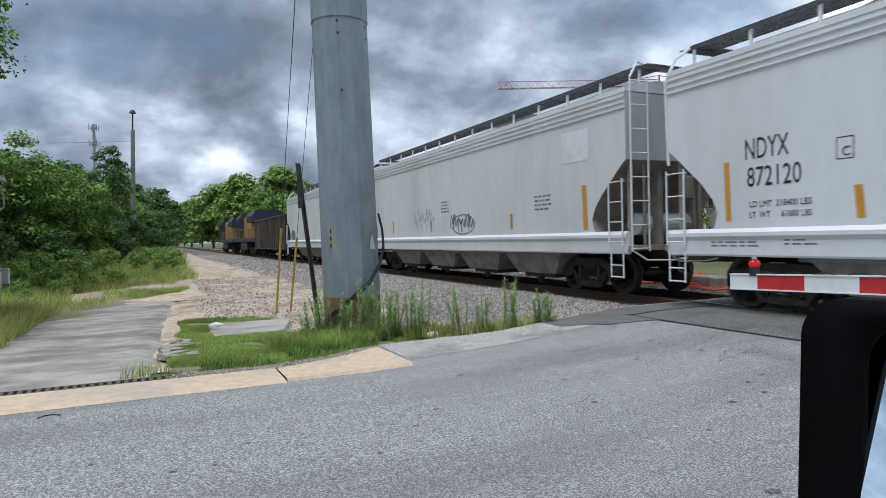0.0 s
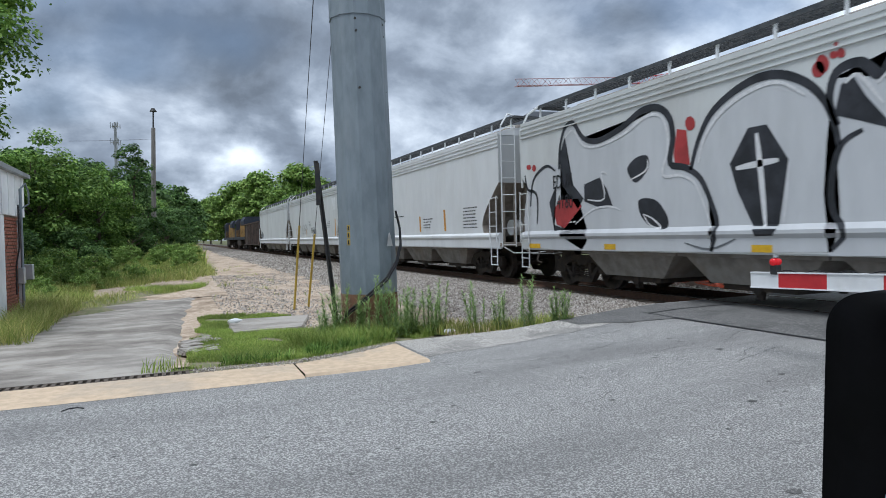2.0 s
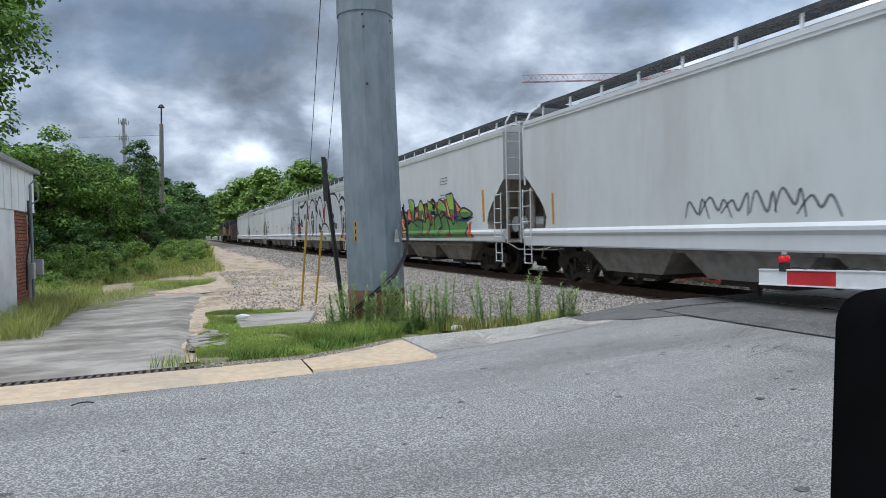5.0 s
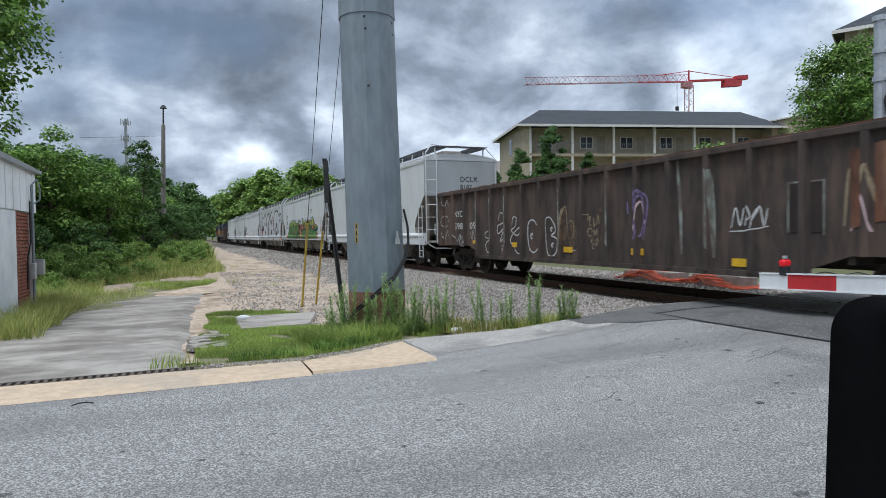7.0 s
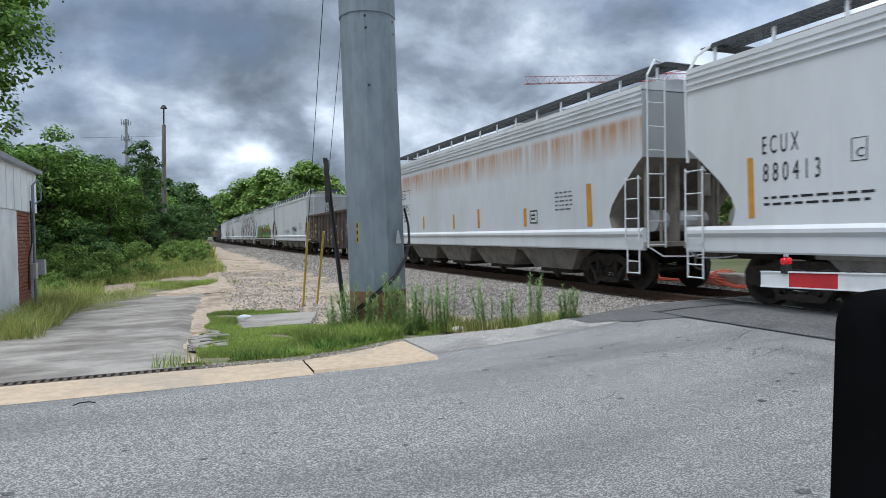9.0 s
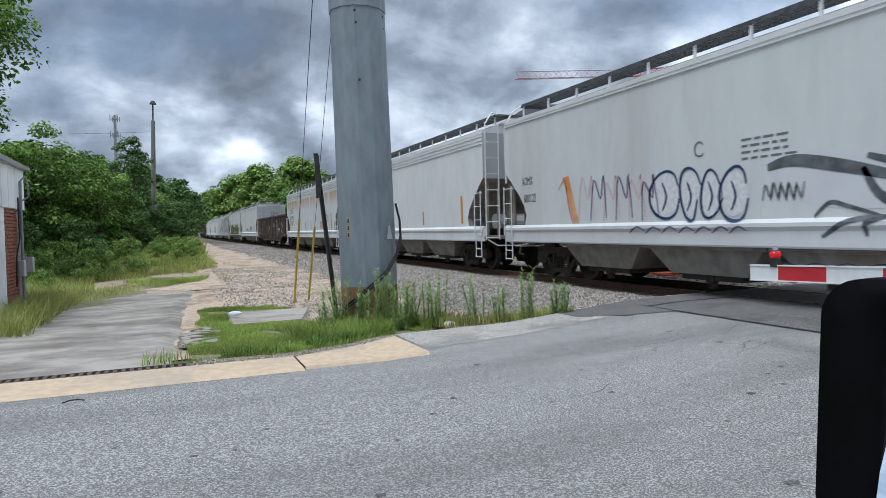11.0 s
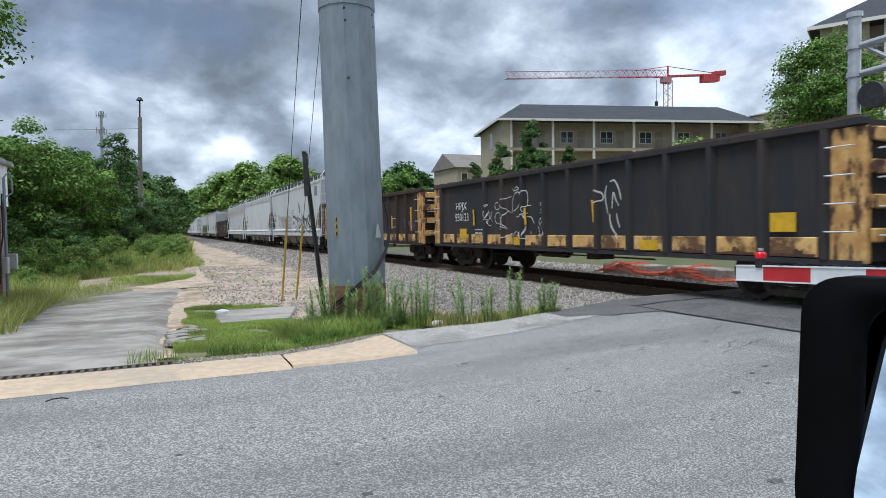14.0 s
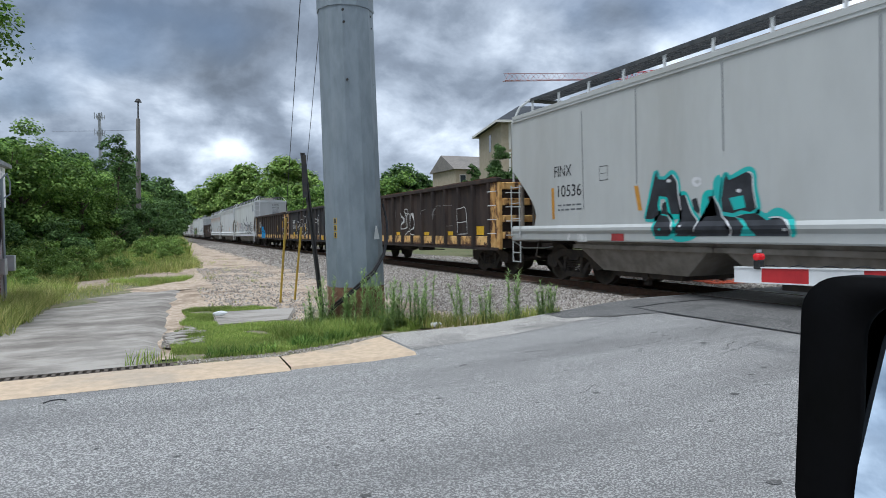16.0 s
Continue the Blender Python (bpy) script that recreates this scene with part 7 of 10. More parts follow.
spray(g, h, 1, "gr_chalk_ochre", 0.05, 1, [(15.64, 1.39), (15.72, 2.2), (15.89, 1.94), (16.0, 2.25), (16.13, 1.54)], skin, cuts)
spray(g, h, 1, "gr_pink", 0.035, 1, [(15.74, 1.31), (15.9, 1.86), (16.07, 1.3)], skin, cuts)
spray(g, h, 1, "rubble_paint", 0.09, 1, [(12.27, 2.75), (12.35, 1.82), (12.37, 0.9)], skin, cuts)
spray(g, h, 1, "rubble_paint", 0.09, 1, [(13.12, 2.45), (13.18, 1.66), (13.19, 0.86)], skin, cuts)
painted(car, h, [([[(15.75, 1.35), (15.72, 2.45), (16.2, 2.55), (16.62, 2.5), (16.62, 1.3), (16.2, 1.45)]], M["gon_rust"], 0, True, False)], "bare rusty patch", x=-1.508)
painted(car, h, [([[(14.75, 1.3), (14.75, 2.05), (15.3, 2.05), (15.3, 1.3)]], M["gon_dark"], 0, True, False), ([[(14.72, 1.3), (14.72, 2.08), (15.33, 2.08), (15.33, 1.25)]], M["rubble_paint"], 0.05, False, False)], "dark repainted patch with a pale edge", x=-1.508)
tape(car, h, [(0.15, 1.02, 0.35, 0.12, 0), (2.9, 1.02, 0.3, 0.12, 0), (5.6, 0.95, 0.3, 0.13, 0), (8.3, 0.85, 0.4, 0.14, 0), (10.9, 0.85, 0.4, 0.14, 0), (13.6, 0.72, 0.45, 0.14, 0), (17.0, 1.02, 0.5, 0.14, 0)], M["yellow_tape"], x=-1.512)
bm = bmesh.new()
for d in (3.32, 4.30, 5.27, 8.19, 10.14, 13.07):
    y = h - d
    bm.faces.new([bm.verts.new((-1.604, y + a, z)) for a, z in ((-0.03, 1.0), (0.035, 1.1), (0.03, 2.5), (-0.02, 2.4))])
part("worn_stripe", bm, M["rubble_paint"], car, "worn pale streaks on the posts")

# white hopper with rust runs
car, h = hopper("white covered hopper car streaked with rust under the eave", -85.78, -103.32, M["white_d"], M["sill_white"])
lettering(car, "ECUX", 1.72, 2.78, 0.27, K_, h, width=0.85)
lettering(car, "887915", 1.74, 2.30, 0.27, K_, h, width=1.15)
painted(car, h, [([[(1.62, 2.15), (3.05, 2.15), (3.05, 3.15), (1.62, 3.15)]], K_, 0.03, True, False)], "rectangular stencil frame")
lettering(car, "LD LMT  218700", 1.8, 2.0, 0.08, K_, h)
lettering(car, "LT WT     67300", 1.8, 1.85, 0.08, K_, h)
tape(car, h, [(1.36, 1.52, 0.13, 1.0, 0.03), (4.6, 1.52, 0.16, 0.5, 0.03), (7.6, 1.5, 0.14, 0.5, 0.03), (9.6, 1.5, 0.16, 0.6, 0.03), (12.6, 1.5, 0.16, 0.5, 0.03), (15.6, 1.45, 0.2, 1.0, 0.05)], ORANGE)
small_print(car, h, 14.2, 2.3, 0.7, 5, M["gr_grey"], seed=81)
painted(car, h, [([[(12.9, 1.55), (13.35, 1.55), (13.35, 1.95), (12.9, 1.95)]], W_, 0, True, False), ([[(12.94, 1.59), (13.31, 1.59), (13.31, 1.91), (12.94, 1.91)], [(13.0, 1.7), (13.2, 1.7), (13.2, 1.8), (13.0, 1.8)]], K_, 0.05, True, False)], "black and white square placard")

# white hopper with black stencils
car, h = hopper("white covered hopper car with spaced black stencils", -104.59, -121.72, M["white_a"], M["sill_white"])
lettering(car, "E C U X", 1.66, 2.55, 0.29, K_, h, width=0.68)
lettering(car, "8 8 0 4 1 3", 1.68, 2.10, 0.30, K_, h, width=1.02)
small_print(car, h, 1.7, 1.82, 1.7, 2, K_, seed=91)
painted(car, h, [([[(3.18, 2.28), (3.40, 2.28), (3.40, 2.6), (3.18, 2.6)]], K_, 0.02, True, False)], "square stencil frame")
lettering(car, "C", 3.24, 2.33, 0.13, K_, h)
tape(car, h, [(1.40, 1.52, 0.12, 1.0, 0.03), (4.4, 1.5, 0.12, 0.45, 0.03), (8.4, 1.5, 0.13, 0.5, 0.03), (12.0, 1.5, 0.14, 0.5, 0.03), (15.5, 1.5, 0.16, 0.9, 0.04)], ORANGE)

# hopper with long dark scrawl
car, h = hopper("light grey covered hopper car with long black scrawled graffiti", -123.18, -140.35, M["white_b"], M["white_a"], ribs=False)
lettering(car, "XOMX", 0.92, 2.46, 0.22, K_, h, width=0.55)
lettering(car, "600122", 1.0, 2.0, 0.22, K_, h, width=0.62)
g = graffiti(car, "long black scrawled graffiti beside small lilac letters")
spray(g, h, 0, "gr_haze", 0, 1, [(8.71, 2.36), (10.49, 2.34), (11.73, 2.47), (12.44, 2.27), (13.52, 2.17), (14.18, 2.23), (14.48, 1.66), (14.18, 1.45), (11.9, 1.51), (9.51, 1.58)])
spray(g, h, 2, "gr_coal", 0.2, 1, [(8.71, 2.21), (9.19, 2.28), (10.02, 2.11), (10.81, 1.89)])
spray(g, h, 2, "gr_coal", 0.14, 1, [(10.31, 2.24), (10.7, 2.12), (11.33, 2.02), (11.53, 1.8), (11.32, 1.55), (10.8, 1.47)])
spray(g, h, 2, "gr_coal", 0.14, 1, [(10.25, 2.08), (10.47, 1.7), (10.91, 1.43), (11.27, 1.11)])
spray(g, h, 2, "gr_coal", 0.22, 1, [(11.77, 2.39), (12.09, 2.14), (12.52, 1.69), (12.73, 1.45)])
spray(g, h, 2, "gr_coal", 0.18, 1, [(11.77, 2.16), (11.64, 1.86), (11.81, 1.52), (12.15, 1.31), (12.47, 1.11)])
spray(g, h, 2, "gr_coal", 0.12, 1, [(12.02, 2.04), (11.92, 1.78), (12.1, 1.47)])
spray(g, h, 2, "gr_coal", 0.16, 1, [(12.31, 2.22), (12.68, 2.06), (13.3, 2.0), (13.46, 2.06)])
spray(g, h, 2, "gr_coal", 0.16, 1, [(12.35, 2.21), (12.64, 1.94), (12.83, 1.71)])
spray(g, h, 2, "gr_coal", 0.22, 1, [(13.5, 2.13), (13.3, 1.83), (13.0, 1.48), (12.66, 1.15)])
spray(g, h, 2, "gr_coal", 0.18, 1, [(14.06, 2.22), (13.79, 2.21), (13.69, 2.04), (13.76, 1.81), (14.12, 1.65), (14.54, 1.51), (14.72, 1.57)])
spray(g, h, 2, "gr_coal", 0.16, 1, [(14.02, 2.38), (14.18, 2.25), (14.27, 2.0), (14.38, 1.75)])
spray(g, h, 2, "gr_coal", 0.14, 1, [(14.21, 2.39), (14.26, 2.05), (14.35, 1.75)])
spray(g, h, 2, "gr_coal", 0.14, 1, [(14.09, 2.16), (14.21, 1.95), (14.35, 1.77)])
spray(g, h, 2, "gr_coal", 0.14, 1, [(14.2, 1.14), (14.01, 1.29), (14.02, 1.5), (14.54, 1.52)])
spray(g, h, 2, "gr_coal", 0.1, 1, [(13.23, 1.4), (13.71, 1.3), (13.93, 1.14)])
spray(g, h, 2, "gr_coal", 0.13, 1, [(14.7, 1.7), (15.04, 1.69), (15.35, 1.64), (15.53, 1.49), (15.25, 1.45), (14.67, 1.39), (14.41, 1.28), (14.14, 1.14)])
spray(g, h, 2, "gr_coal", 0.12, 1, [(14.69, 1.24), (14.89, 1.23)])
spray(g, h, 2, "gr_coal", 0.16, 1, [(10.67, 3.22), (11.04, 2.9), (11.3, 2.65), (11.16, 2.54), (10.95, 2.75), (10.77, 3.04)])
spray(g, h, 2, "gr_coal", 0.07, 1, [(9.52, 1.41), (9.76, 1.61), (10.03, 1.55), (10.48, 1.41)])
spray(g, h, 2, "gr_coal", 0.08, 1, [(9.66, 1.11), (10.08, 1.34), (10.6, 1.4)])
spray(g, h, 2, "gr_coal", 0.08, 1, [(10.33, 1.12), (10.32, 1.3), (10.61, 1.39)])
spray(g, h, 2, "gr_coal", 0.1, 1, [(12.28, 1.11), (12.27, 1.34), (12.53, 1.4)])
spray(g, h, 2, "gr_coal", 0.08, 1, [(12.45, 1.13), (12.82, 1.27), (13.01, 1.39)])
spray(g, h, 2, "gr_coal", 0.05, 1, [(11.19, 1.39), (11.35, 1.18), (11.57, 1.12)])
spray(g, h, 2, "gr_grey", 0.035, 1, [(7.37, 2.75), (7.32, 2.8), (7.26, 2.81), (7.2, 2.78), (7.17, 2.72), (7.17, 2.64), (7.21, 2.58), (7.27, 2.56), (7.33, 2.56), (7.38, 2.61)])
spray(g, h, 3, "gr_pink", 0.05, 1, [(3.52, 1.48), (3.68, 2.46), (3.91, 1.96), (4.04, 2.47), (4.12, 1.52)])
spray(g, h, 3, "gr_violet", 0.05, 1, [(4.0, 1.47), (4.13, 2.37), (4.37, 1.94), (4.48, 2.44), (4.58, 1.51)])
spray(g, h, 3, "gr_pink", 0.05, 1, [(4.47, 1.46), (4.57, 2.28), (4.82, 1.92), (4.9, 2.41), (5.02, 1.5)])
spray(g, h, 3, "gr_violet", 0.05, 1, [(4.91, 1.45), (4.99, 2.38), (5.25, 1.91), (5.31, 2.39), (5.44, 1.5)])
spray(g, h, 3, "gr_pink", 0.05, 1, [(5.33, 1.45), (5.38, 2.29), (5.66, 1.89), (5.69, 2.36), (5.84, 1.49)])
spray(g, h, 3, "gr_violet", 0.05, 1, [(5.74, 1.44), (5.77, 2.21), (6.05, 1.88), (6.06, 2.34), (6.23, 1.48)])
spray(g, h, 1, "gr_white", 0, 1, [(6.75, 1.89), (6.68, 2.16), (6.47, 2.32), (6.22, 2.28), (6.04, 2.07), (6.03, 1.78), (6.19, 1.55), (6.44, 1.49), (6.66, 1.63)])
spray(g, h, 3, "gr_navy", 0.06, 1, [(6.74, 2.05), (6.65, 2.28), (6.43, 2.36), (6.17, 2.27), (5.98, 2.03), (5.98, 1.74), (6.17, 1.52), (6.46, 1.45), (6.69, 1.57), (6.77, 1.82)])
spray(g, h, 3, "gr_navy", 0.05, 1, [(6.32, 2.15), (6.43, 1.86), (6.32, 1.6)])
spray(g, h, 1, "gr_white", 0, 1, [(7.27, 1.87), (7.23, 2.13), (7.09, 2.28), (6.92, 2.24), (6.81, 2.03), (6.8, 1.75), (6.9, 1.53), (7.07, 1.48), (7.21, 1.62)])
spray(g, h, 3, "gr_navy", 0.06, 1, [(7.31, 2.04), (7.19, 2.28), (7.0, 2.37), (6.84, 2.27), (6.79, 2.01), (6.84, 1.7), (6.95, 1.46), (7.1, 1.4), (7.16, 1.52), (7.22, 1.79)])
spray(g, h, 3, "gr_navy", 0.05, 1, [(6.97, 2.12), (7.07, 1.84), (6.97, 1.58)])
spray(g, h, 1, "gr_white", 0, 1, [(7.8, 1.85), (7.74, 2.1), (7.6, 2.25), (7.42, 2.21), (7.29, 2.01), (7.29, 1.74), (7.4, 1.52), (7.57, 1.47), (7.73, 1.6)])
spray(g, h, 3, "gr_navy", 0.06, 1, [(7.75, 2.0), (7.65, 2.21), (7.52, 2.29), (7.41, 2.2), (7.33, 1.97), (7.31, 1.7), (7.37, 1.49), (7.51, 1.44), (7.68, 1.55), (7.81, 1.78)])
spray(g, h, 3, "gr_navy", 0.05, 1, [(7.48, 2.09), (7.57, 1.82), (7.48, 1.57)])
spray(g, h, 1, "gr_white", 0, 1, [(8.32, 1.83), (8.26, 2.08), (8.11, 2.21), (7.92, 2.18), (7.79, 1.98), (7.78, 1.72), (7.9, 1.51), (8.09, 1.46), (8.25, 1.59)])
spray(g, h, 3, "gr_navy", 0.06, 1, [(8.3, 1.99), (8.24, 2.21), (8.09, 2.3), (7.9, 2.2), (7.75, 1.96), (7.74, 1.67), (7.87, 1.44), (8.13, 1.38), (8.27, 1.5), (8.34, 1.75)])
spray(g, h, 3, "gr_navy", 0.05, 1, [(7.99, 2.06), (8.08, 1.8), (7.99, 1.56)])
spray(g, h, 3, "gr_grey", 0.04, 1, [(8.62, 1.69), (8.67, 1.94), (8.77, 1.73), (8.82, 1.98)])
spray(g, h, 3, "gr_grey", 0.04, 1, [(8.77, 1.69), (8.82, 1.97), (8.91, 1.72), (8.96, 1.97)])
spray(g, h, 3, "gr_grey", 0.04, 1, [(8.91, 1.68), (8.95, 1.93), (9.05, 1.72), (9.09, 1.96)])
spray(g, h, 3, "gr_grey", 0.04, 1, [(9.05, 1.68), (9.09, 1.95), (9.18, 1.71), (9.23, 1.95)])
spray(g, h, 3, "gr_grey", 0.04, 1, [(9.18, 1.67), (9.23, 1.91), (9.31, 1.71), (9.36, 1.95)])
spray(g, h, 3, "gr_violet", 0.04, 1, [(5.37, 1.18), (5.65, 1.3), (5.85, 1.21)])
spray(g, h, 3, "gr_violet", 0.04, 1, [(5.86, 1.17), (6.12, 1.29), (6.31, 1.21)])
spray(g, h, 3, "gr_violet", 0.04, 1, [(6.32, 1.17), (6.57, 1.29), (6.75, 1.21)])
spray(g, h, 3, "gr_violet", 0.04, 1, [(6.76, 1.17), (7.0, 1.28), (7.17, 1.21)])
spray(g, h, 3, "gr_violet", 0.04, 1, [(7.18, 1.17), (7.41, 1.28), (7.57, 1.21)])
spray(g, h, 3, "gr_violet", 0.04, 1, [(7.58, 1.17), (7.8, 1.28), (7.95, 1.21)])
spray(g, h, 3, "gr_violet", 0.04, 1, [(7.96, 1.17), (8.18, 1.28), (8.32, 1.21)])
spray(g, h, 3, "gr_orange", 0, 0, [(2.88, 2.51), (3.14, 2.55), (3.41, 1.76), (3.54, 1.42), (3.34, 1.42)])
spray(g, h, 3, "gr_red", 0.03, 1, [(2.7, 2.23), (2.98, 2.45), (3.11, 1.88), (3.29, 1.42)])
small_print(car, h, 14.6, 2.25, 0.9, 4, M["gr_grey"], seed=108, lh=0.12)
tape(car, h, [(10.95, 1.45, 0.13, 0.54, 0.06), (13.5, 1.5, 0.14, 0.56, 0.06), (16.0, 1.5, 0.14, 0.9, 0.04)], ORANGE)
small_print(car, h, 8.2, 2.7, 0.9, 4, M["gr_grey"], seed=105)
painted(car, h, [([[(15.7, 3.4), (16.45, 3.4), (16.45, 4.0), (15.7, 4.0)]], M["galv"], 0, True, False)], "grey-blue repainted patch")
for body_, z_, cap_ in (("XOMX", 3.92, 0.15), ("600122", 3.66, 0.15)):
    me = text_mesh(body_, cap_ / 0.69)
    me.transform(Matrix.Translation((0.10, -h - 0.006, z_)) @ Matrix(((1, 0, 0, 0), (0, 0, -1, 0), (0, 1, 0, 0), (0, 0, 0, 1))))
    link("lettering", me, K_, car, "stencilled lettering on the end sheet")


def end_print(car, h, x0, z0, rows, seed):
    r = random.Random(seed)
    bm = bmesh.new()
    for i in range(rows):
        w = r.uniform(0.3, 0.7)
        z = z0 - i * 0.12
        bm.faces.new([bm.verts.new((x, -h - 0.006, zz)) for x, zz in ((x0, z), (x0 + w, z), (x0 + w, z + 0.05), (x0, z + 0.05))])
    part("small_stencil", bm, M["gr_grey"], car)["kind"] = "stuff"


end_print(car, h, 0.12, 3.48, 7, 5)
end_print(car_d, h_d, -0.02, 2.9, 5, 6)

# four yellow-trimmed gondolas
car, h = gondola("black gondola car with yellow lower panels and a blue tag", -141.38, -156.28, M["gon_dark"], M["gon_yellow"], M["gon_rusty_yellow"])
lettering(car, "H P J X", 1.66, 2.02, 0.24, W_, h, x=-1.505, width=0.8)
lettering(car, "950422", 1.58, 1.70, 0.25, W_, h, x=-1.505, width=1.03)
small_print(car, h, 1.7, 1.0, 0.6, 2, W_, x=-1.505, seed=111)
skin, cuts = gondola_relief(h, 14, 0.55, True)
g = graffiti(car, "bright blue block graffiti")
spray(g, h, 0, "gr_blue", 0, 1, [(2.84, 1.96), (2.97, 2.01), (3.13, 1.94), (3.23, 1.76), (3.27, 1.88), (3.38, 1.87), (3.53, 1.55), (3.59, 1.79), (3.82, 1.82), (4.10, 1.76), (4.24, 1.82), (4.37, 1.89), (4.52, 1.78), (4.62, 1.43), (4.81, 1.42), (4.84, 1.64), (4.91, 1.36), (5.09, 1.27), (5.19, 1.13), (5.16, 0.88), (5.09, 0.73), (3.52, 0.77), (3.09, 0.75), (2.96, 1.07), (2.85, 1.63)], skin, cuts)
spray(g, h, 1, "gr_navy", 0.05, 1, [(3.25, 1.32), (3.59, 1.32), (3.88, 1.43), (4.15, 1.35), (4.36, 1.17), (4.44, 0.9), (4.39, 0.75)], skin, cuts)
spray(g, h, 1, "gr_navy", 0.05, 1, [(4.27, 1.17), (4.25, 1.29), (4.18, 1.37), (4.09, 1.42), (3.99, 1.4), (3.91, 1.33), (3.86, 1.22), (3.87, 1.09), (3.92, 0.99), (4.01, 0.93), (4.12, 0.93), (4.20, 0.99), (4.26, 1.09)], skin, cuts)
spray(g, h, 1, "gr_navy", 0.045, 1, [(4.19, 1.14), (4.17, 1.2), (4.13, 1.24), (4.07, 1.24), (4.03, 1.21), (4.00, 1.15), (4.02, 1.09), (4.06, 1.05), (4.11, 1.04), (4.16, 1.07), (4.19, 1.13)], skin, cuts)
spray(g, h, 1, "gr_navy", 0.05, 1, [(3.59, 1.29), (3.70, 1.08), (3.64, 0.79)], skin, cuts)
spray(g, h, 1, "gr_navy", 0.04, 1, [(4.54, 1.74), (4.59, 1.41), (4.49, 1.08)], skin, cuts)
spray(g, h, 1, "gr_navy", 0.045, 1, [(4.52, 1.26), (4.67, 1.3), (4.91, 1.29), (5.09, 1.21), (5.16, 1.0)], skin, cuts)
spray(g, h, 1, "gr_navy", 0.04, 1, [(3.11, 1.89), (3.07, 1.95), (3.00, 1.98), (2.91, 1.96), (2.87, 1.91), (2.90, 1.85), (2.97, 1.82), (3.06, 1.83), (3.10, 1.88)], skin, cuts)
spray(g, h, 1, "gr_navy", 0.04, 1, [(3.91, 1.8), (3.94, 1.44)], skin, cuts)
spray(g, h, 1, "gr_navy", 0.045, 1, [(4.29, 1.8), (4.34, 1.39)], skin, cuts)
spray(g, h, 1, "gr_navy", 0.04, 1, [(3.59, 1.79), (3.56, 1.32)], skin, cuts)
spray(g, h, 1, "gr_navy", 0.05, 1, [(3.28, 1.81), (3.25, 1.34), (3.43, 1.08), (3.52, 0.79)], skin, cuts)
spray(g, h, 1, "gr_navy", 0.04, 1, [(4.91, 1.63), (4.92, 1.32)], skin, cuts)
tape(car, h, [(1.26, 1.23, 0.10, 1.02, 0.04), (5.56, 1.34, 0.14, 0.52, 0.02), (8.9, 1.34, 0.14, 0.52, 0.02), (11.4, 1.34, 0.14, 0.52, 0.02), (13.6, 1.25, 0.14, 0.9, 0.02)], M["yellow_tape"], x=-1.503)
painted(car, h, [([[(11.4, 1.4), (12.0, 1.4), (12.0, 1.75), (11.4, 1.75)]], W_, 0.025, True, False), (tag_scrawl(113, 12.9, 1.15, 1.1, 0.6, 4), M["gr_violet"], 0.03, False, True)], "small outlined tag", x=-1.507)
M["gon_blue"] = material("gondola_blue_black", (0.026, 0.027, 0.031), 0.85, 0, (0.042, 0.037, 0.035), 3.0, (0.085, 0.056, 0.042), 0.7, 0.5, 0.2, 40.0, stretch=(1, 1, 0.3), stretch3=(1, 1.4, 0.25))
car, h = gondola("blue-black gondola car with yellow panels and white line graffiti", -157.49, -172.35, M["gon_blue"], M["gon_yellow"], M["gon_rusty_yellow"])
lettering(car, "HPJX", 1.62, 1.90, 0.24, W_, h, x=-1.505, width=0.8)
lettering(car, "950123", 1.56, 1.54, 0.25, W_, h, x=-1.505, width=0.98)
small_print(car, h, 3.0, 1.25, 0.5, 2, W_, x=-1.505, seed=121)
skin, cuts = gondola_relief(h, 14, 0.55, True)
g = graffiti(car, "large white outline graffiti")
spray(g, h, 1, "ink_white", 0.030, 1, [(5.19, 2.17), (4.85, 2.12), (4.61, 2.1), (4.61, 1.9), (4.72, 1.67), (4.77, 1.44), (4.69, 1.07), (4.94, 1.07), (5.24, 1.16)], skin, cuts)
spray(g, h, 1, "ink_white", 0.026, 1, [(4.64, 1.96), (4.93, 1.83), (5.23, 1.71), (5.01, 1.77), (4.83, 1.65), (4.80, 1.47), (4.91, 1.31)], skin, cuts)
spray(g, h, 1, "ink_white", 0.030, 1, [(5.25, 1.7), (5.29, 2.08), (5.45, 2.26), (5.63, 2.25), (5.69, 2.11), (5.59, 1.9), (5.34, 1.76)], skin, cuts)
spray(g, h, 1, "ink_white", 0.030, 1, [(5.72, 1.98), (5.79, 2.22), (5.96, 2.29), (6.06, 2.16), (6.05, 1.88)], skin, cuts)
spray(g, h, 1, "ink_white", 0.026, 1, [(5.93, 1.71), (5.86, 1.84), (6.06, 1.89), (6.24, 1.89)], skin, cuts)
spray(g, h, 1, "ink_white", 0.026, 1, [(5.48, 1.6), (5.81, 1.66), (6.07, 1.7)], skin, cuts)
spray(g, h, 1, "ink_white", 0.026, 1, [(5.63, 1.58), (5.70, 1.37), (5.59, 1.16), (5.51, 1.0)], skin, cuts)
spray(g, h, 1, "ink_white", 0.030, 1, [(5.91, 1.65), (5.96, 1.37), (5.87, 1.07)], skin, cuts)
spray(g, h, 1, "ink_white", 0.026, 1, [(6.02, 1.6), (6.23, 1.58), (6.37, 1.42)], skin, cuts)
spray(g, h, 1, "ink_white", 0.022, 1, [(5.24, 1.08), (5.48, 1.21), (5.74, 1.04), (6.13, 1.06), (6.22, 1.24)], skin, cuts)
spray(g, h, 1, "ink_white", 0.026, 1, [(5.24, 2.39), (5.39, 2.32), (5.60, 2.36), (5.45, 2.42), (5.33, 2.27)], skin, cuts)
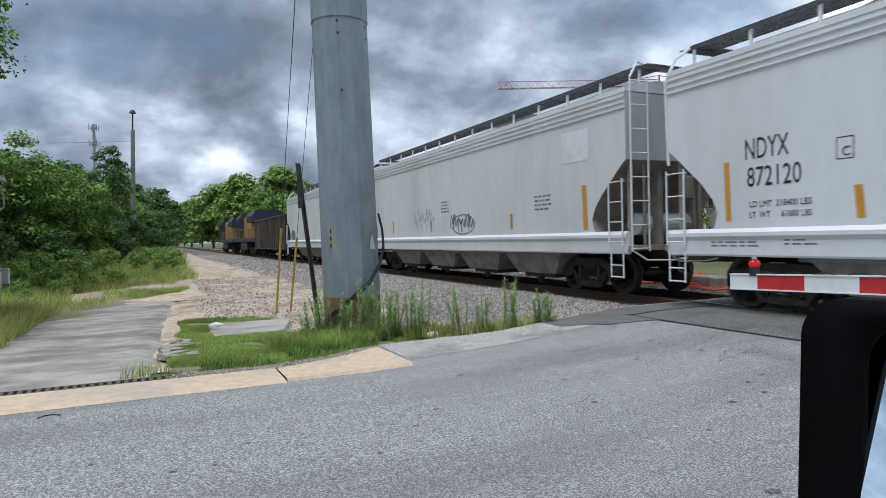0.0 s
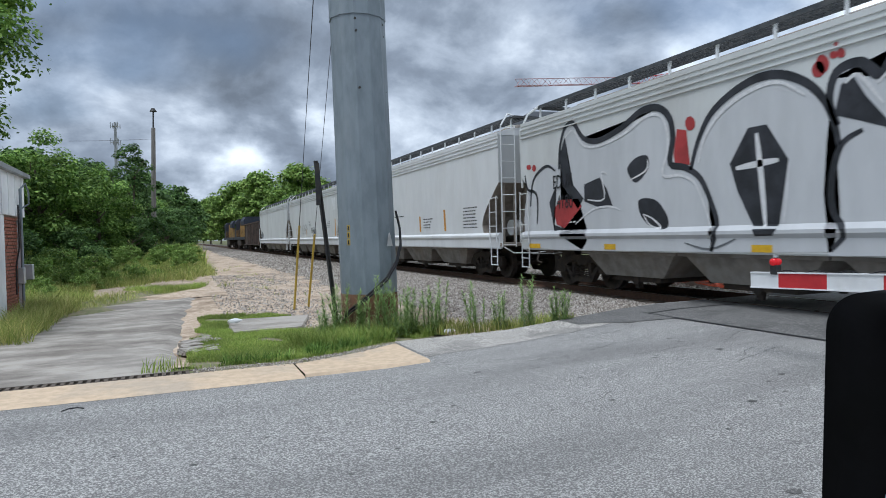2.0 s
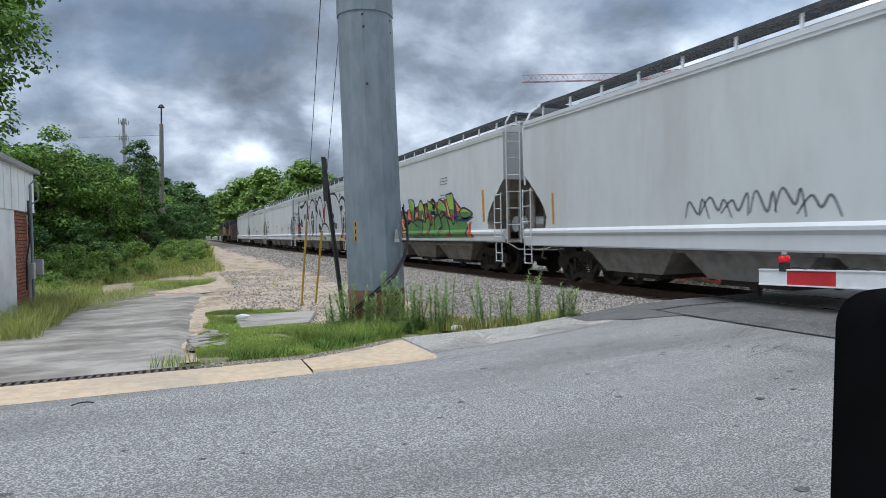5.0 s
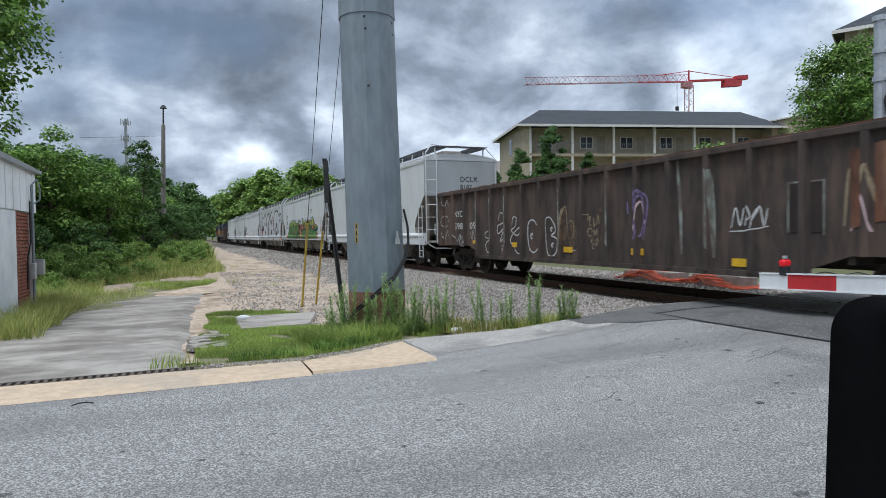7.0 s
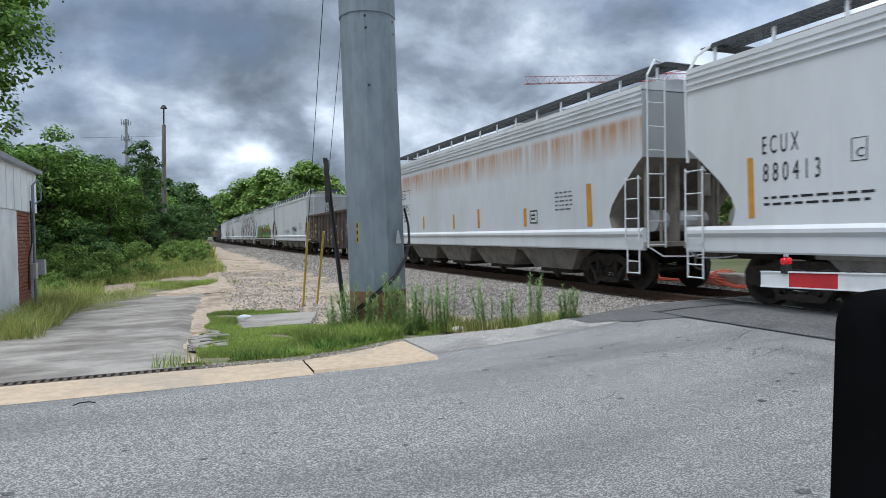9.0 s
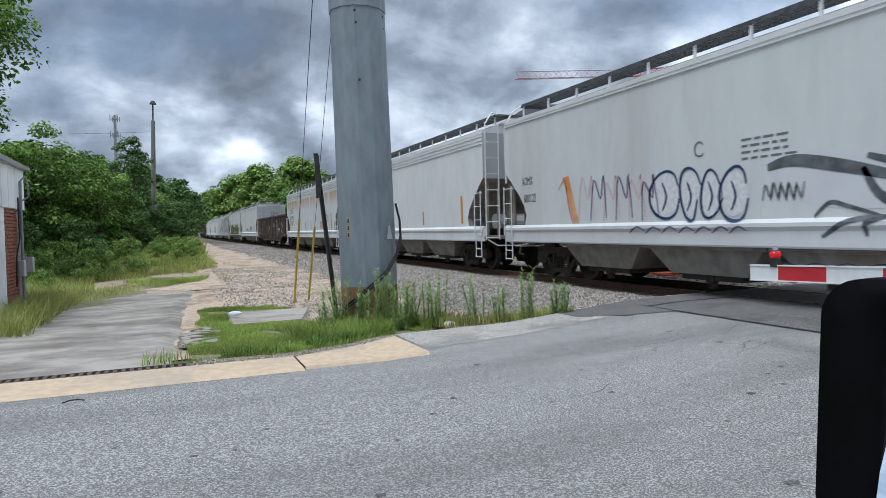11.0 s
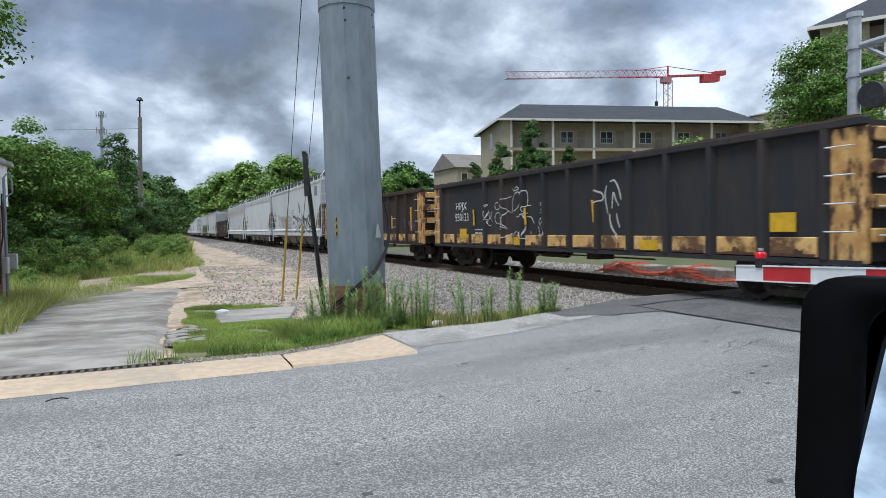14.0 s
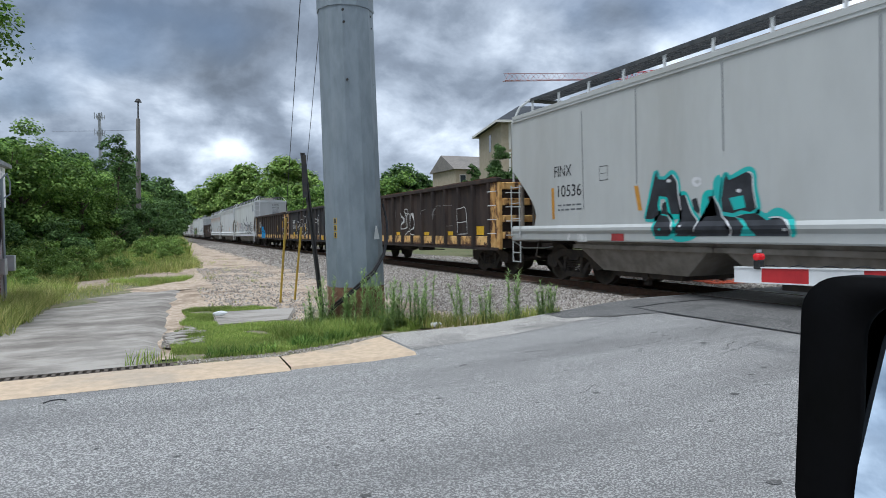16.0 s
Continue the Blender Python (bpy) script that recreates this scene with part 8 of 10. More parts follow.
spray(g, h, 1, "ink_white", 0.022, 1, [(4.61, 1.59), (4.59, 1.68), (4.51, 1.74), (4.41, 1.75), (4.32, 1.71), (4.27, 1.62), (4.28, 1.53), (4.35, 1.45), (4.45, 1.43), (4.54, 1.46), (4.60, 1.53)], skin, cuts)
spray(g, h, 1, "ink_white", 0.022, 1, [(4.47, 2.02), (4.38, 2.04), (4.30, 2.02), (4.26, 1.96), (4.28, 1.89), (4.35, 1.84), (4.44, 1.84), (4.51, 1.87), (4.54, 1.94), (4.51, 2.0)], skin, cuts)
spray(g, h, 1, "ink_white", 0.022, 1, [(4.58, 2.02), (4.61, 1.73), (4.76, 1.38), (5.00, 1.27)], skin, cuts)
spray(g, h, 1, "ink_white", 0.019, 1, [(4.11, 1.48), (4.07, 1.55), (3.99, 1.59), (3.89, 1.58), (3.82, 1.52), (3.82, 1.45), (3.88, 1.39), (3.98, 1.38), (4.07, 1.41)], skin, cuts)
spray(g, h, 1, "ink_white", 0.019, 1, [(3.58, 1.8), (3.63, 1.58), (3.73, 1.82), (3.77, 1.58), (3.87, 1.85), (3.94, 1.6), (4.06, 1.81), (4.01, 1.6), (3.60, 1.55)], skin, cuts)
spray(g, h, 1, "ink_white", 0.019, 1, [(3.78, 1.93), (3.82, 2.0), (3.73, 1.97)], skin, cuts)
spray(g, h, 1, "ink_white", 0.019, 1, [(6.86, 1.44), (6.83, 1.51), (6.75, 1.55), (6.67, 1.54), (6.61, 1.48), (6.61, 1.41), (6.67, 1.35), (6.75, 1.34), (6.83, 1.37)], skin, cuts)
spray(g, h, 1, "ink_white", 0.019, 1, [(6.64, 1.36), (6.78, 1.6), (6.84, 1.62)], skin, cuts)
spray(g, h, 1, "ink_white", 0.019, 1, [(6.66, 1.73), (6.72, 1.84), (6.66, 1.9), (6.75, 1.99), (6.77, 1.96)], skin, cuts)
spray(g, h, 1, "ink_white", 0.022, 1, [(6.56, 1.38), (6.66, 1.09), (6.78, 1.26), (6.84, 1.14), (6.93, 1.13), (6.84, 1.31)], skin, cuts)
spray(g, h, 1, "ink_white", 0.019, 1, [(6.64, 1.68), (6.78, 1.74), (6.69, 1.8)], skin, cuts)
spray(g, h, 1, "ink_white", 0.038, 1, [(8.87, 1.81), (9.02, 1.86), (9.17, 1.91), (9.16, 2.02), (9.02, 2.11), (8.88, 2.08), (8.89, 1.83)], skin, cuts)
spray(g, h, 1, "ink_white", 0.038, 1, [(9.30, 2.2), (9.25, 1.98), (9.34, 1.59)], skin, cuts)
spray(g, h, 1, "ink_white", 0.045, 1, [(9.42, 2.28), (9.57, 2.29), (9.70, 2.11), (9.78, 1.87)], skin, cuts)
spray(g, h, 1, "ink_white", 0.038, 1, [(9.48, 1.7), (9.52, 2.04), (9.61, 1.88), (9.70, 1.75)], skin, cuts)
spray(g, h, 1, "ink_white", 0.045, 1, [(9.40, 1.59), (9.45, 1.32), (9.71, 1.06)], skin, cuts)
spray(g, h, 1, "ink_white", 0.038, 1, [(9.62, 1.6), (9.67, 1.43), (9.73, 1.29)], skin, cuts)
tape(car, h, [(2.0, 1.0, 0.5, 0.3, 0), (5.4, 0.85, 0.5, 0.2, 0), (2.96, 1.40, 0.10, 0.48, 0.04), (5.97, 1.39, 0.10, 0.45, 0.04), (8.88, 1.41, 0.16, 0.5, 0.06), (10.4, 0.84, 0.5, 0.2, 0), (13.4, 1.2, 0.45, 0.3, 0)], M["yellow_tape"], x=-1.55)
car, h = gondola("black gondola car with yellow lower panels and one white tag", -173.64, -189.18, M["gon_dark"], M["gon_yellow"], M["gon_rusty_yellow"], posts=15)
lettering(car, "HPJX", 1.68, 1.98, 0.24, W_, h, x=-1.505, width=0.8)
lettering(car, "950218", 1.6, 1.62, 0.25, W_, h, x=-1.505, width=1.05)
skin, cuts = gondola_relief(h, 15, 0.55, True)
g = graffiti(car, "white tag and chalk lines")
spray(g, h, 1, "ink_white", 0.038, 1, [(8.32, 2.05), (8.28, 2.1), (8.18, 2.14), (8.05, 2.15), (7.94, 2.13), (7.89, 2.09), (7.91, 2.03), (8.01, 1.99), (8.14, 1.98), (8.26, 2.0), (8.32, 2.04)], skin, cuts)
spray(g, h, 1, "ink_white", 0.038, 1, [(7.58, 1.92), (7.73, 1.98), (7.88, 1.73), (7.77, 1.47), (7.83, 1.38), (8.24, 1.46)], skin, cuts)
spray(g, h, 1, "ink_white", 0.038, 1, [(7.96, 1.86), (8.1, 1.91), (8.06, 1.38)], skin, cuts)
spray(g, h, 1, "ink_white", 0.038, 1, [(8.21, 1.42), (8.17, 1.89), (8.46, 1.92), (8.52, 1.45), (8.72, 1.38)], skin, cuts)
spray(g, h, 1, "ink_white", 0.038, 1, [(8.53, 1.87), (8.79, 1.7), (8.87, 1.98), (8.89, 1.37), (8.38, 1.39)], skin, cuts)
spray(g, h, 1, "ink_white", 0.038, 1, [(7.94, 1.13), (8.38, 1.29), (8.94, 1.14)], skin, cuts)
spray(g, h, 1, "ink_white", 0.026, 1, [(12.91, 2.01), (12.94, 1.19)], skin, cuts)
spray(g, h, 1, "ink_white", 0.026, 1, [(12.91, 1.97), (13.33, 1.99), (13.44, 1.2)], skin, cuts)
spray(g, h, 1, "ink_white", 0.026, 1, [(12.94, 1.55), (13.38, 1.58)], skin, cuts)
spray(g, h, 1, "ink_white", 0.026, 1, [(12.94, 1.18), (13.42, 1.19)], skin, cuts)
spray(g, h, 1, "gr_chalk", 0.03, 1, [(11.65, 2.15), (12.34, 2.12)], skin, cuts)
spray(g, h, 1, "gr_chalk", 0.025, 1, [(11.65, 2.15), (11.71, 1.26)], skin, cuts)
spray(g, h, 1, "gr_chalk", 0.025, 1, [(10.92, 1.69), (10.99, 2.12), (11.45, 2.14)], skin, cuts)
spray(g, h, 1, "gr_chalk", 0.02, 1, [(9.79, 1.88), (9.91, 2.04), (10.08, 2.07)], skin, cuts)
spray(g, h, 1, "gr_chalk", 0.02, 1, [(10.72, 1.86), (10.97, 1.85)], skin, cuts)
spray(g, h, 1, "gr_chalk", 0.02, 1, [(11.97, 1.45), (12.36, 1.46)], skin, cuts)
spray(g, h, 1, "gr_chalk", 0.02, 1, [(6.86, 2.14), (6.93, 1.76)], skin, cuts)
tape(car, h, [(0.7, 1.45, 0.35, 0.15, 0), (4.1, 1.13, 0.3, 0.12, 0), (7.0, 1.14, 0.4, 0.12, 0), (9.92, 1.14, 0.45, 0.12, 0), (11.95, 1.14, 0.45, 0.13, 0), (14.1, 1.16, 0.48, 0.26, 0)], M["yellow_tape"], x=-1.506)

# last hopper in view, greenish grey with a teal tag
car, h = hopper("greenish-grey covered hopper car with a black and teal tag", -190.09, -207.6, M["white_c"], M["white_c"], bays=3, bay_mat="slope", ribs=False, low=1.03)
lettering(car, "FINX", 1.93, 2.55, 0.26, K_, h, width=0.72)
lettering(car, "10536", 2.02, 2.07, 0.27, K_, h, width=1.0)
small_print(car, h, 2.1, 1.85, 0.8, 2, M["gr_grey"], seed=141)
painted(car, h, [([[(3.68, 2.35), (3.95, 2.35), (3.95, 2.65), (3.68, 2.65)], [(3.72, 2.5), (3.9, 2.5)]], K_, 0.02, True, False)], "square stencil frame")
g = graffiti(car, "black block letters with a teal glow")
spray(g, h, 0, "gr_teal", 0.17, 1, [(5.10, 1.49), (5.24, 1.91), (5.39, 2.37), (5.47, 2.24), (5.64, 2.22), (5.81, 2.31), (5.93, 2.18), (5.96, 1.95), (6.03, 1.63), (5.98, 1.56), (5.79, 1.57), (5.69, 1.89), (5.49, 1.92), (5.44, 1.74), (5.47, 1.58), (5.31, 1.48), (5.10, 1.49)])
spray(g, h, 0, "gr_teal", 0.17, 1, [(6.00, 1.89), (6.14, 1.91), (6.30, 1.59), (6.46, 1.4), (6.43, 1.25), (6.23, 1.15), (5.91, 1.15), (6.01, 1.37), (6.07, 1.5), (6.02, 1.68), (6.00, 1.89)])
spray(g, h, 0, "gr_teal", 0.17, 1, [(6.96, 1.78), (7.02, 2.11), (7.06, 2.18), (7.13, 2.1), (7.30, 2.15), (7.48, 2.21), (7.58, 2.16), (7.60, 1.91), (7.67, 1.61), (7.55, 1.55), (7.37, 1.59), (7.21, 1.54), (6.98, 1.58), (6.96, 1.78)])
spray(g, h, 0, "gr_teal", 0.17, 1, [(5.39, 1.15), (5.39, 1.42), (5.49, 1.56), (5.69, 1.53), (5.82, 1.37), (5.86, 1.26), (5.76, 1.15), (5.39, 1.15)])
spray(g, h, 0, "gr_teal", 0.2, 1, [(7.66, 1.56), (7.84, 1.44), (8.05, 1.51), (8.23, 1.4), (8.33, 1.27), (8.30, 1.16)])
spray(g, h, 0, "gr_teal", 0.2, 1, [(6.55, 1.51), (6.62, 1.8), (6.68, 1.87), (6.80, 1.89)])
spray(g, h, 0, "gr_teal", 0.2, 1, [(6.86, 1.68), (6.88, 2.06), (6.96, 2.16)])
spray(g, h, 1, "gr_black", 0, 0, [(5.10, 1.49), (5.24, 1.91), (5.39, 2.37), (5.47, 2.24), (5.64, 2.22), (5.81, 2.31), (5.93, 2.18), (5.96, 1.95), (6.03, 1.63), (5.98, 1.56), (5.79, 1.57), (5.69, 1.89), (5.49, 1.92), (5.44, 1.74), (5.47, 1.58), (5.31, 1.48)])
spray(g, h, 1, "gr_black", 0, 0, [(5.39, 1.15), (5.39, 1.42), (5.49, 1.56), (5.69, 1.53), (5.82, 1.37), (5.86, 1.26), (5.76, 1.15)])
spray(g, h, 1, "gr_black", 0, 0, [(5.57, 1.77), (5.67, 1.81), (5.72, 1.55), (5.54, 1.58)])
spray(g, h, 1, "gr_black", 0, 0, [(6.00, 1.89), (6.14, 1.91), (6.30, 1.59), (6.46, 1.4), (6.43, 1.25), (6.23, 1.15), (5.91, 1.15), (6.01, 1.37), (6.07, 1.5), (6.02, 1.68)])
spray(g, h, 1, "gr_black", 0, 0, [(6.30, 1.81), (6.42, 1.84), (6.49, 1.62), (6.47, 1.55), (6.35, 1.62)])
spray(g, h, 1, "gr_black", 0, 0, [(6.67, 1.84), (6.78, 1.86), (6.92, 1.64), (6.97, 1.52), (7.21, 1.31), (7.14, 1.16), (6.27, 1.15), (6.46, 1.36), (6.62, 1.5), (6.81, 1.51), (6.88, 1.5), (6.72, 1.68)])
spray(g, h, 1, "gr_black", 0, 0, [(6.96, 1.78), (7.02, 2.11), (7.06, 2.18), (7.13, 2.1), (7.30, 2.15), (7.48, 2.21), (7.58, 2.16), (7.60, 1.91), (7.67, 1.61), (7.55, 1.55), (7.37, 1.59), (7.21, 1.54), (6.98, 1.58)])
spray(g, h, 1, "gr_black", 0, 0, [(6.96, 1.51), (7.26, 1.47), (7.48, 1.32), (7.37, 1.16), (7.21, 1.16), (7.22, 1.28)])
spray(g, h, 1, "gr_black", 0, 0, [(7.26, 1.48), (7.45, 1.52), (7.66, 1.53), (7.86, 1.41), (8.02, 1.46), (8.14, 1.43), (8.31, 1.3), (8.28, 1.16), (7.68, 1.16), (7.56, 1.31), (7.39, 1.45)])
spray(g, h, 2, "gr_teal", 0, 0, [(7.13, 1.8), (7.41, 1.83), (7.46, 1.63), (7.23, 1.59)])
spray(g, h, 2, "gr_teal", 0, 0, [(7.26, 1.47), (7.39, 1.45), (7.56, 1.31), (7.68, 1.16), (7.37, 1.16), (7.48, 1.32)])
spray(g, h, 3, "gr_white", 0.03, 1, [(5.84, 2.3), (5.95, 2.16), (5.98, 1.93), (6.05, 1.63)])
spray(g, h, 3, "gr_white", 0.03, 1, [(7.50, 2.21), (7.59, 2.15), (7.61, 1.91), (7.67, 1.62)])
spray(g, h, 3, "gr_white", 0.03, 1, [(6.16, 1.9), (6.30, 1.6), (6.45, 1.41), (6.39, 1.24)])
spray(g, h, 3, "gr_white", 0.03, 1, [(6.80, 1.85), (6.94, 1.62), (7.00, 1.48), (7.22, 1.29), (7.15, 1.16)])
spray(g, h, 3, "gr_white", 0.03, 1, [(7.89, 1.45), (8.11, 1.45), (8.29, 1.32), (8.29, 1.17)])
spray(g, h, 3, "gr_white", 0.03, 1, [(5.72, 1.55), (5.83, 1.37), (5.87, 1.26)])
spray(g, h, 3, "gr_white", 0, 1, [(5.80, 2.18), (5.78, 2.21), (5.73, 2.22), (5.69, 2.21), (5.69, 2.18), (5.73, 2.16), (5.78, 2.16)])
spray(g, h, 3, "gr_white", 0, 1, [(7.38, 1.91), (7.36, 1.93), (7.32, 1.94), (7.28, 1.93), (7.28, 1.9), (7.32, 1.88), (7.36, 1.88)])
spray(g, h, 3, "gr_white", 0, 1, [(6.10, 1.34), (6.08, 1.36), (6.04, 1.36), (6.03, 1.35), (6.04, 1.33), (6.06, 1.32), (6.09, 1.32)])
spray(g, h, 3, "gr_teal", 0, 1, [(5.58, 1.28), (5.57, 1.3), (5.55, 1.31), (5.53, 1.29), (5.52, 1.27), (5.53, 1.25), (5.56, 1.25)])
spray(g, h, 3, "gr_white", 0, 1, [(8.26, 1.26), (8.25, 1.28), (8.21, 1.28), (8.18, 1.27), (8.18, 1.25), (8.20, 1.24), (8.24, 1.24)])
spray(g, h, 1, "gr_white", 0.07, 1, [(6.51, 2.12), (6.50, 2.15), (6.46, 2.18), (6.40, 2.18), (6.36, 2.17), (6.34, 2.14), (6.35, 2.1), (6.39, 2.07), (6.44, 2.06), (6.49, 2.08), (6.51, 2.11)])
tape(car, h, [(1.85, 1.55, 0.11, 0.75, 0.03), (4.9, 1.66, 0.12, 0.5, 0.12), (10.0, 1.7, 0.14, 0.7, 0.03)], ORANGE)
# thin grey strips drawn for the seams between side sheets, not reflectors
tape(car, h, [(3.1, 1.75, 0.022, 2.2, 0.06), (4.85, 2.2, 0.022, 1.9, 0.03), (7.0, 2.6, 0.024, 1.5, 0.03), (9.6, 1.5, 0.024, 2.6, 0.03), (12.4, 1.5, 0.024, 2.6, 0.03)], M["gr_grey"])
lettering(car, "DO NOT HUMP", 9.9, 2.60, 0.13, M["gr_red"], h)
painted(car, h, [([[(2.9, 1.02), (3.25, 1.02), (3.25, 1.2), (2.9, 1.2)], [(9.9, 1.02), (10.4, 1.02), (10.4, 1.3), (9.9, 1.3)], [(2.5, 1.05), (2.62, 1.05), (2.62, 1.2), (2.5, 1.2)]], W_, 0, True, False), ([[(4.1, 1.05), (4.5, 1.05), (4.5, 1.2), (4.1, 1.2)]], M["gr_red"], 0, True, False)], "small placards on the sill", x=-1.615)

# loaded dark gondola behind the engines
car, h = gondola("rusty dark gondola car far ahead in the train", 61.9, 47.2, M["gon_brown"], None, M["gon_brown"], 3.3, 15)

# engines
M["loco_blue"] = material("engine_blue", (0.025, 0.032, 0.05), 0.55, 0, (0.04, 0.045, 0.06), 2.0, bump=0.05)
M["loco_yellow"] = material("engine_yellow", (0.38, 0.22, 0.05), 0.6, 0, (0.28, 0.16, 0.05), 2.0, (0.06, 0.05, 0.05), 0.8, 0.7, 0.1)
M["loco_glass"] = plain("engine_glass", (0.02, 0.025, 0.03), 0.15)


def engine(front, back):
    L_, mid = front - back, (front + back) / 2
    h = L_ / 2
    car = new("diesel_locomotive")
    tagged(car, "dark blue and yellow diesel locomotive, dusty", "locomotive", "engines")
    bm = bmesh.new()
    bevelled_box(bm, -1.5, 1.5, -h, h, 1.35, 1.75, 0.03, 1)
    part("frame", bm, M["loco_blue"], car)
    bm = bmesh.new()
    prism_xz(bm, [(-0.95, 1.75), (-0.95, 3.9), (-0.7, 4.15), (0.7, 4.15), (0.95, 3.9), (0.95, 1.75)], -h + 1.0, h - 5.2)
    part("hood", bm, M["loco_yellow"], car)
    bm = bmesh.new()
    prism_xz(bm, [(-1.5, 3.3), (-1.5, 3.9), (-1.2, 4.4), (1.2, 4.4), (1.5, 3.9), (1.5, 3.3)], -h + 0.8, -h + 5.2)
    part("radiator", bm, M["loco_blue"], car)
    bm = bmesh.new()
    bevelled_box(bm, -0.6, 0.6, -1.0, 1.5, 4.1, 4.5, 0.05, 1)
    part("exhaust_stack", bm, M["loco_blue"], car)
    bm = bmesh.new()
    prism_xz(bm, [(-1.5, 1.75), (-1.5, 4.0), (-1.1, 4.4), (1.1, 4.4), (1.5, 4.0), (1.5, 1.75)], h - 5.2, h - 2.8)
    part("cab", bm, M["loco_blue"], car)
    bm = bmesh.new()
    for y in (h - 4.8, h - 3.9):
        box(bm, -1.52, -1.50, y, y + 0.7, 3.0, 3.7)
    part("cab_window", bm, M["loco_glass"], car)
    bm = bmesh.new()
    bevelled_box(bm, -0.9, 0.9, h - 2.8, h - 0.8, 1.75, 3.2, 0.1, 2)
    part("nose", bm, M["loco_blue"], car)
    bm = bmesh.new()
    bevelled_box(bm, -1.45, 1.45, -2.4, 2.4, 0.5, 1.35, 0.12, 2)
    part("fuel_tank", bm, M["truck"], car)
    bm = bmesh.new()
    for s in (-1, 1):
        pipe(bm, [(s * 1.48, -h + 0.3, 2.75), (s * 1.48, h - 5.3, 2.75)], 0.02, 5)
        for i in range(10):
            y = -h + 0.3 + (L_ - 5.6) * i / 9
            tube(bm, (s * 1.48, y, 1.75), (s * 1.48, y, 2.75), 0.02, 5)
    part("handrail", bm, M["loco_yellow"], car)
    for s in (-1, 1):
        add_trucks(car, (s * (h - 3.2), s * (h - 4.9)), 1.7)
    add_couplers(car, h, 0.05)
    cars.append((car, mid))


engine(79.3, 62.7)
engine(99.4, 80.1)

# ---- vegetation ----
def leaf_material(name, dark, mid, light, rough=0.6):
    m = bpy.data.materials.new(name)
    m.use_nodes = True
    nt = m.node_tree
    b = nt.nodes["Principled BSDF"]
    g = nt.nodes.new("ShaderNodeNewGeometry")
    r = nt.nodes.new("ShaderNodeValToRGB")
    r.color_ramp.elements[0].color, r.color_ramp.elements[1].color = rgb(dark), rgb(light)
    r.color_ramp.elements.new(0.55).color = rgb(mid)
    nt.links.new(g.outputs["Random Per Island"], r.inputs[0])
    # young and old growth, bough by bough
    tc = nt.nodes.new("ShaderNodeTexCoord")
    n = nt.nodes.new("ShaderNodeTexNoise")
    n.inputs["Scale"].default_value, n.inputs["Detail"].default_value = 0.9, 2.0
    nt.links.new(tc.outputs["Object"], n.inputs["Vector"])
    mr = nt.nodes.new("ShaderNodeMapRange")
    for k, v in (("From Min", 0.35), ("From Max", 0.65), ("To Min", 0.75), ("To Max", 1.45)):
        mr.inputs[k].default_value = v
    nt.links.new(n.outputs["Fac"], mr.inputs["Value"])
    vs = nt.nodes.new("ShaderNodeVectorMath")
    vs.operation = "SCALE"
    nt.links.new(r.outputs[0], vs.inputs[0]), nt.links.new(mr.outputs[0], vs.inputs["Scale"])
    nt.links.new(vs.outputs[0], b.inputs["Base Color"])
    b.inputs["Roughness"].default_value = rough
    b.inputs["Specular IOR Level"].default_value = 0.25
    tr = nt.nodes.new("ShaderNodeBsdfTranslucent")
    nt.links.new(vs.outputs[0], tr.inputs[0])
    mx = nt.nodes.new("ShaderNodeMixShader")
    mx.inputs[0].default_value = 0.3
    nt.links.new(b.outputs[0], mx.inputs[1]), nt.links.new(tr.outputs[0], mx.inputs[2])
    nt.links.new(mx.outputs[0], nt.nodes["Material Output"].inputs[0])
    return m


M["leaf"] = leaf_material("leaf", (0.055, 0.115, 0.024), (0.145, 0.25, 0.05), (0.29, 0.42, 0.10))
M["leaf_dark"] = leaf_material("leaf_dark", (0.035, 0.075, 0.022), (0.085, 0.155, 0.043), (0.18, 0.29, 0.085))
M["leaf_bright"] = leaf_material("leaf_bright", (0.09, 0.16, 0.035), (0.20, 0.31, 0.07), (0.36, 0.47, 0.13))
M["grass"] = leaf_material("grass", (0.17, 0.25, 0.05), (0.28, 0.38, 0.08), (0.46, 0.50, 0.16))
M["tall_grass"] = leaf_material("tall_grass", (0.19, 0.235, 0.06), (0.34, 0.39, 0.10), (0.58, 0.52, 0.22))
M["weed"] = leaf_material("weed", (0.19, 0.28, 0.10), (0.30, 0.42, 0.15), (0.45, 0.55, 0.24))
M["bark"] = material("bark", (0.10, 0.08, 0.06), 0.9, 0, (0.16, 0.13, 0.10), 8.0, bump=0.6, stretch=(1, 1, 0.2))


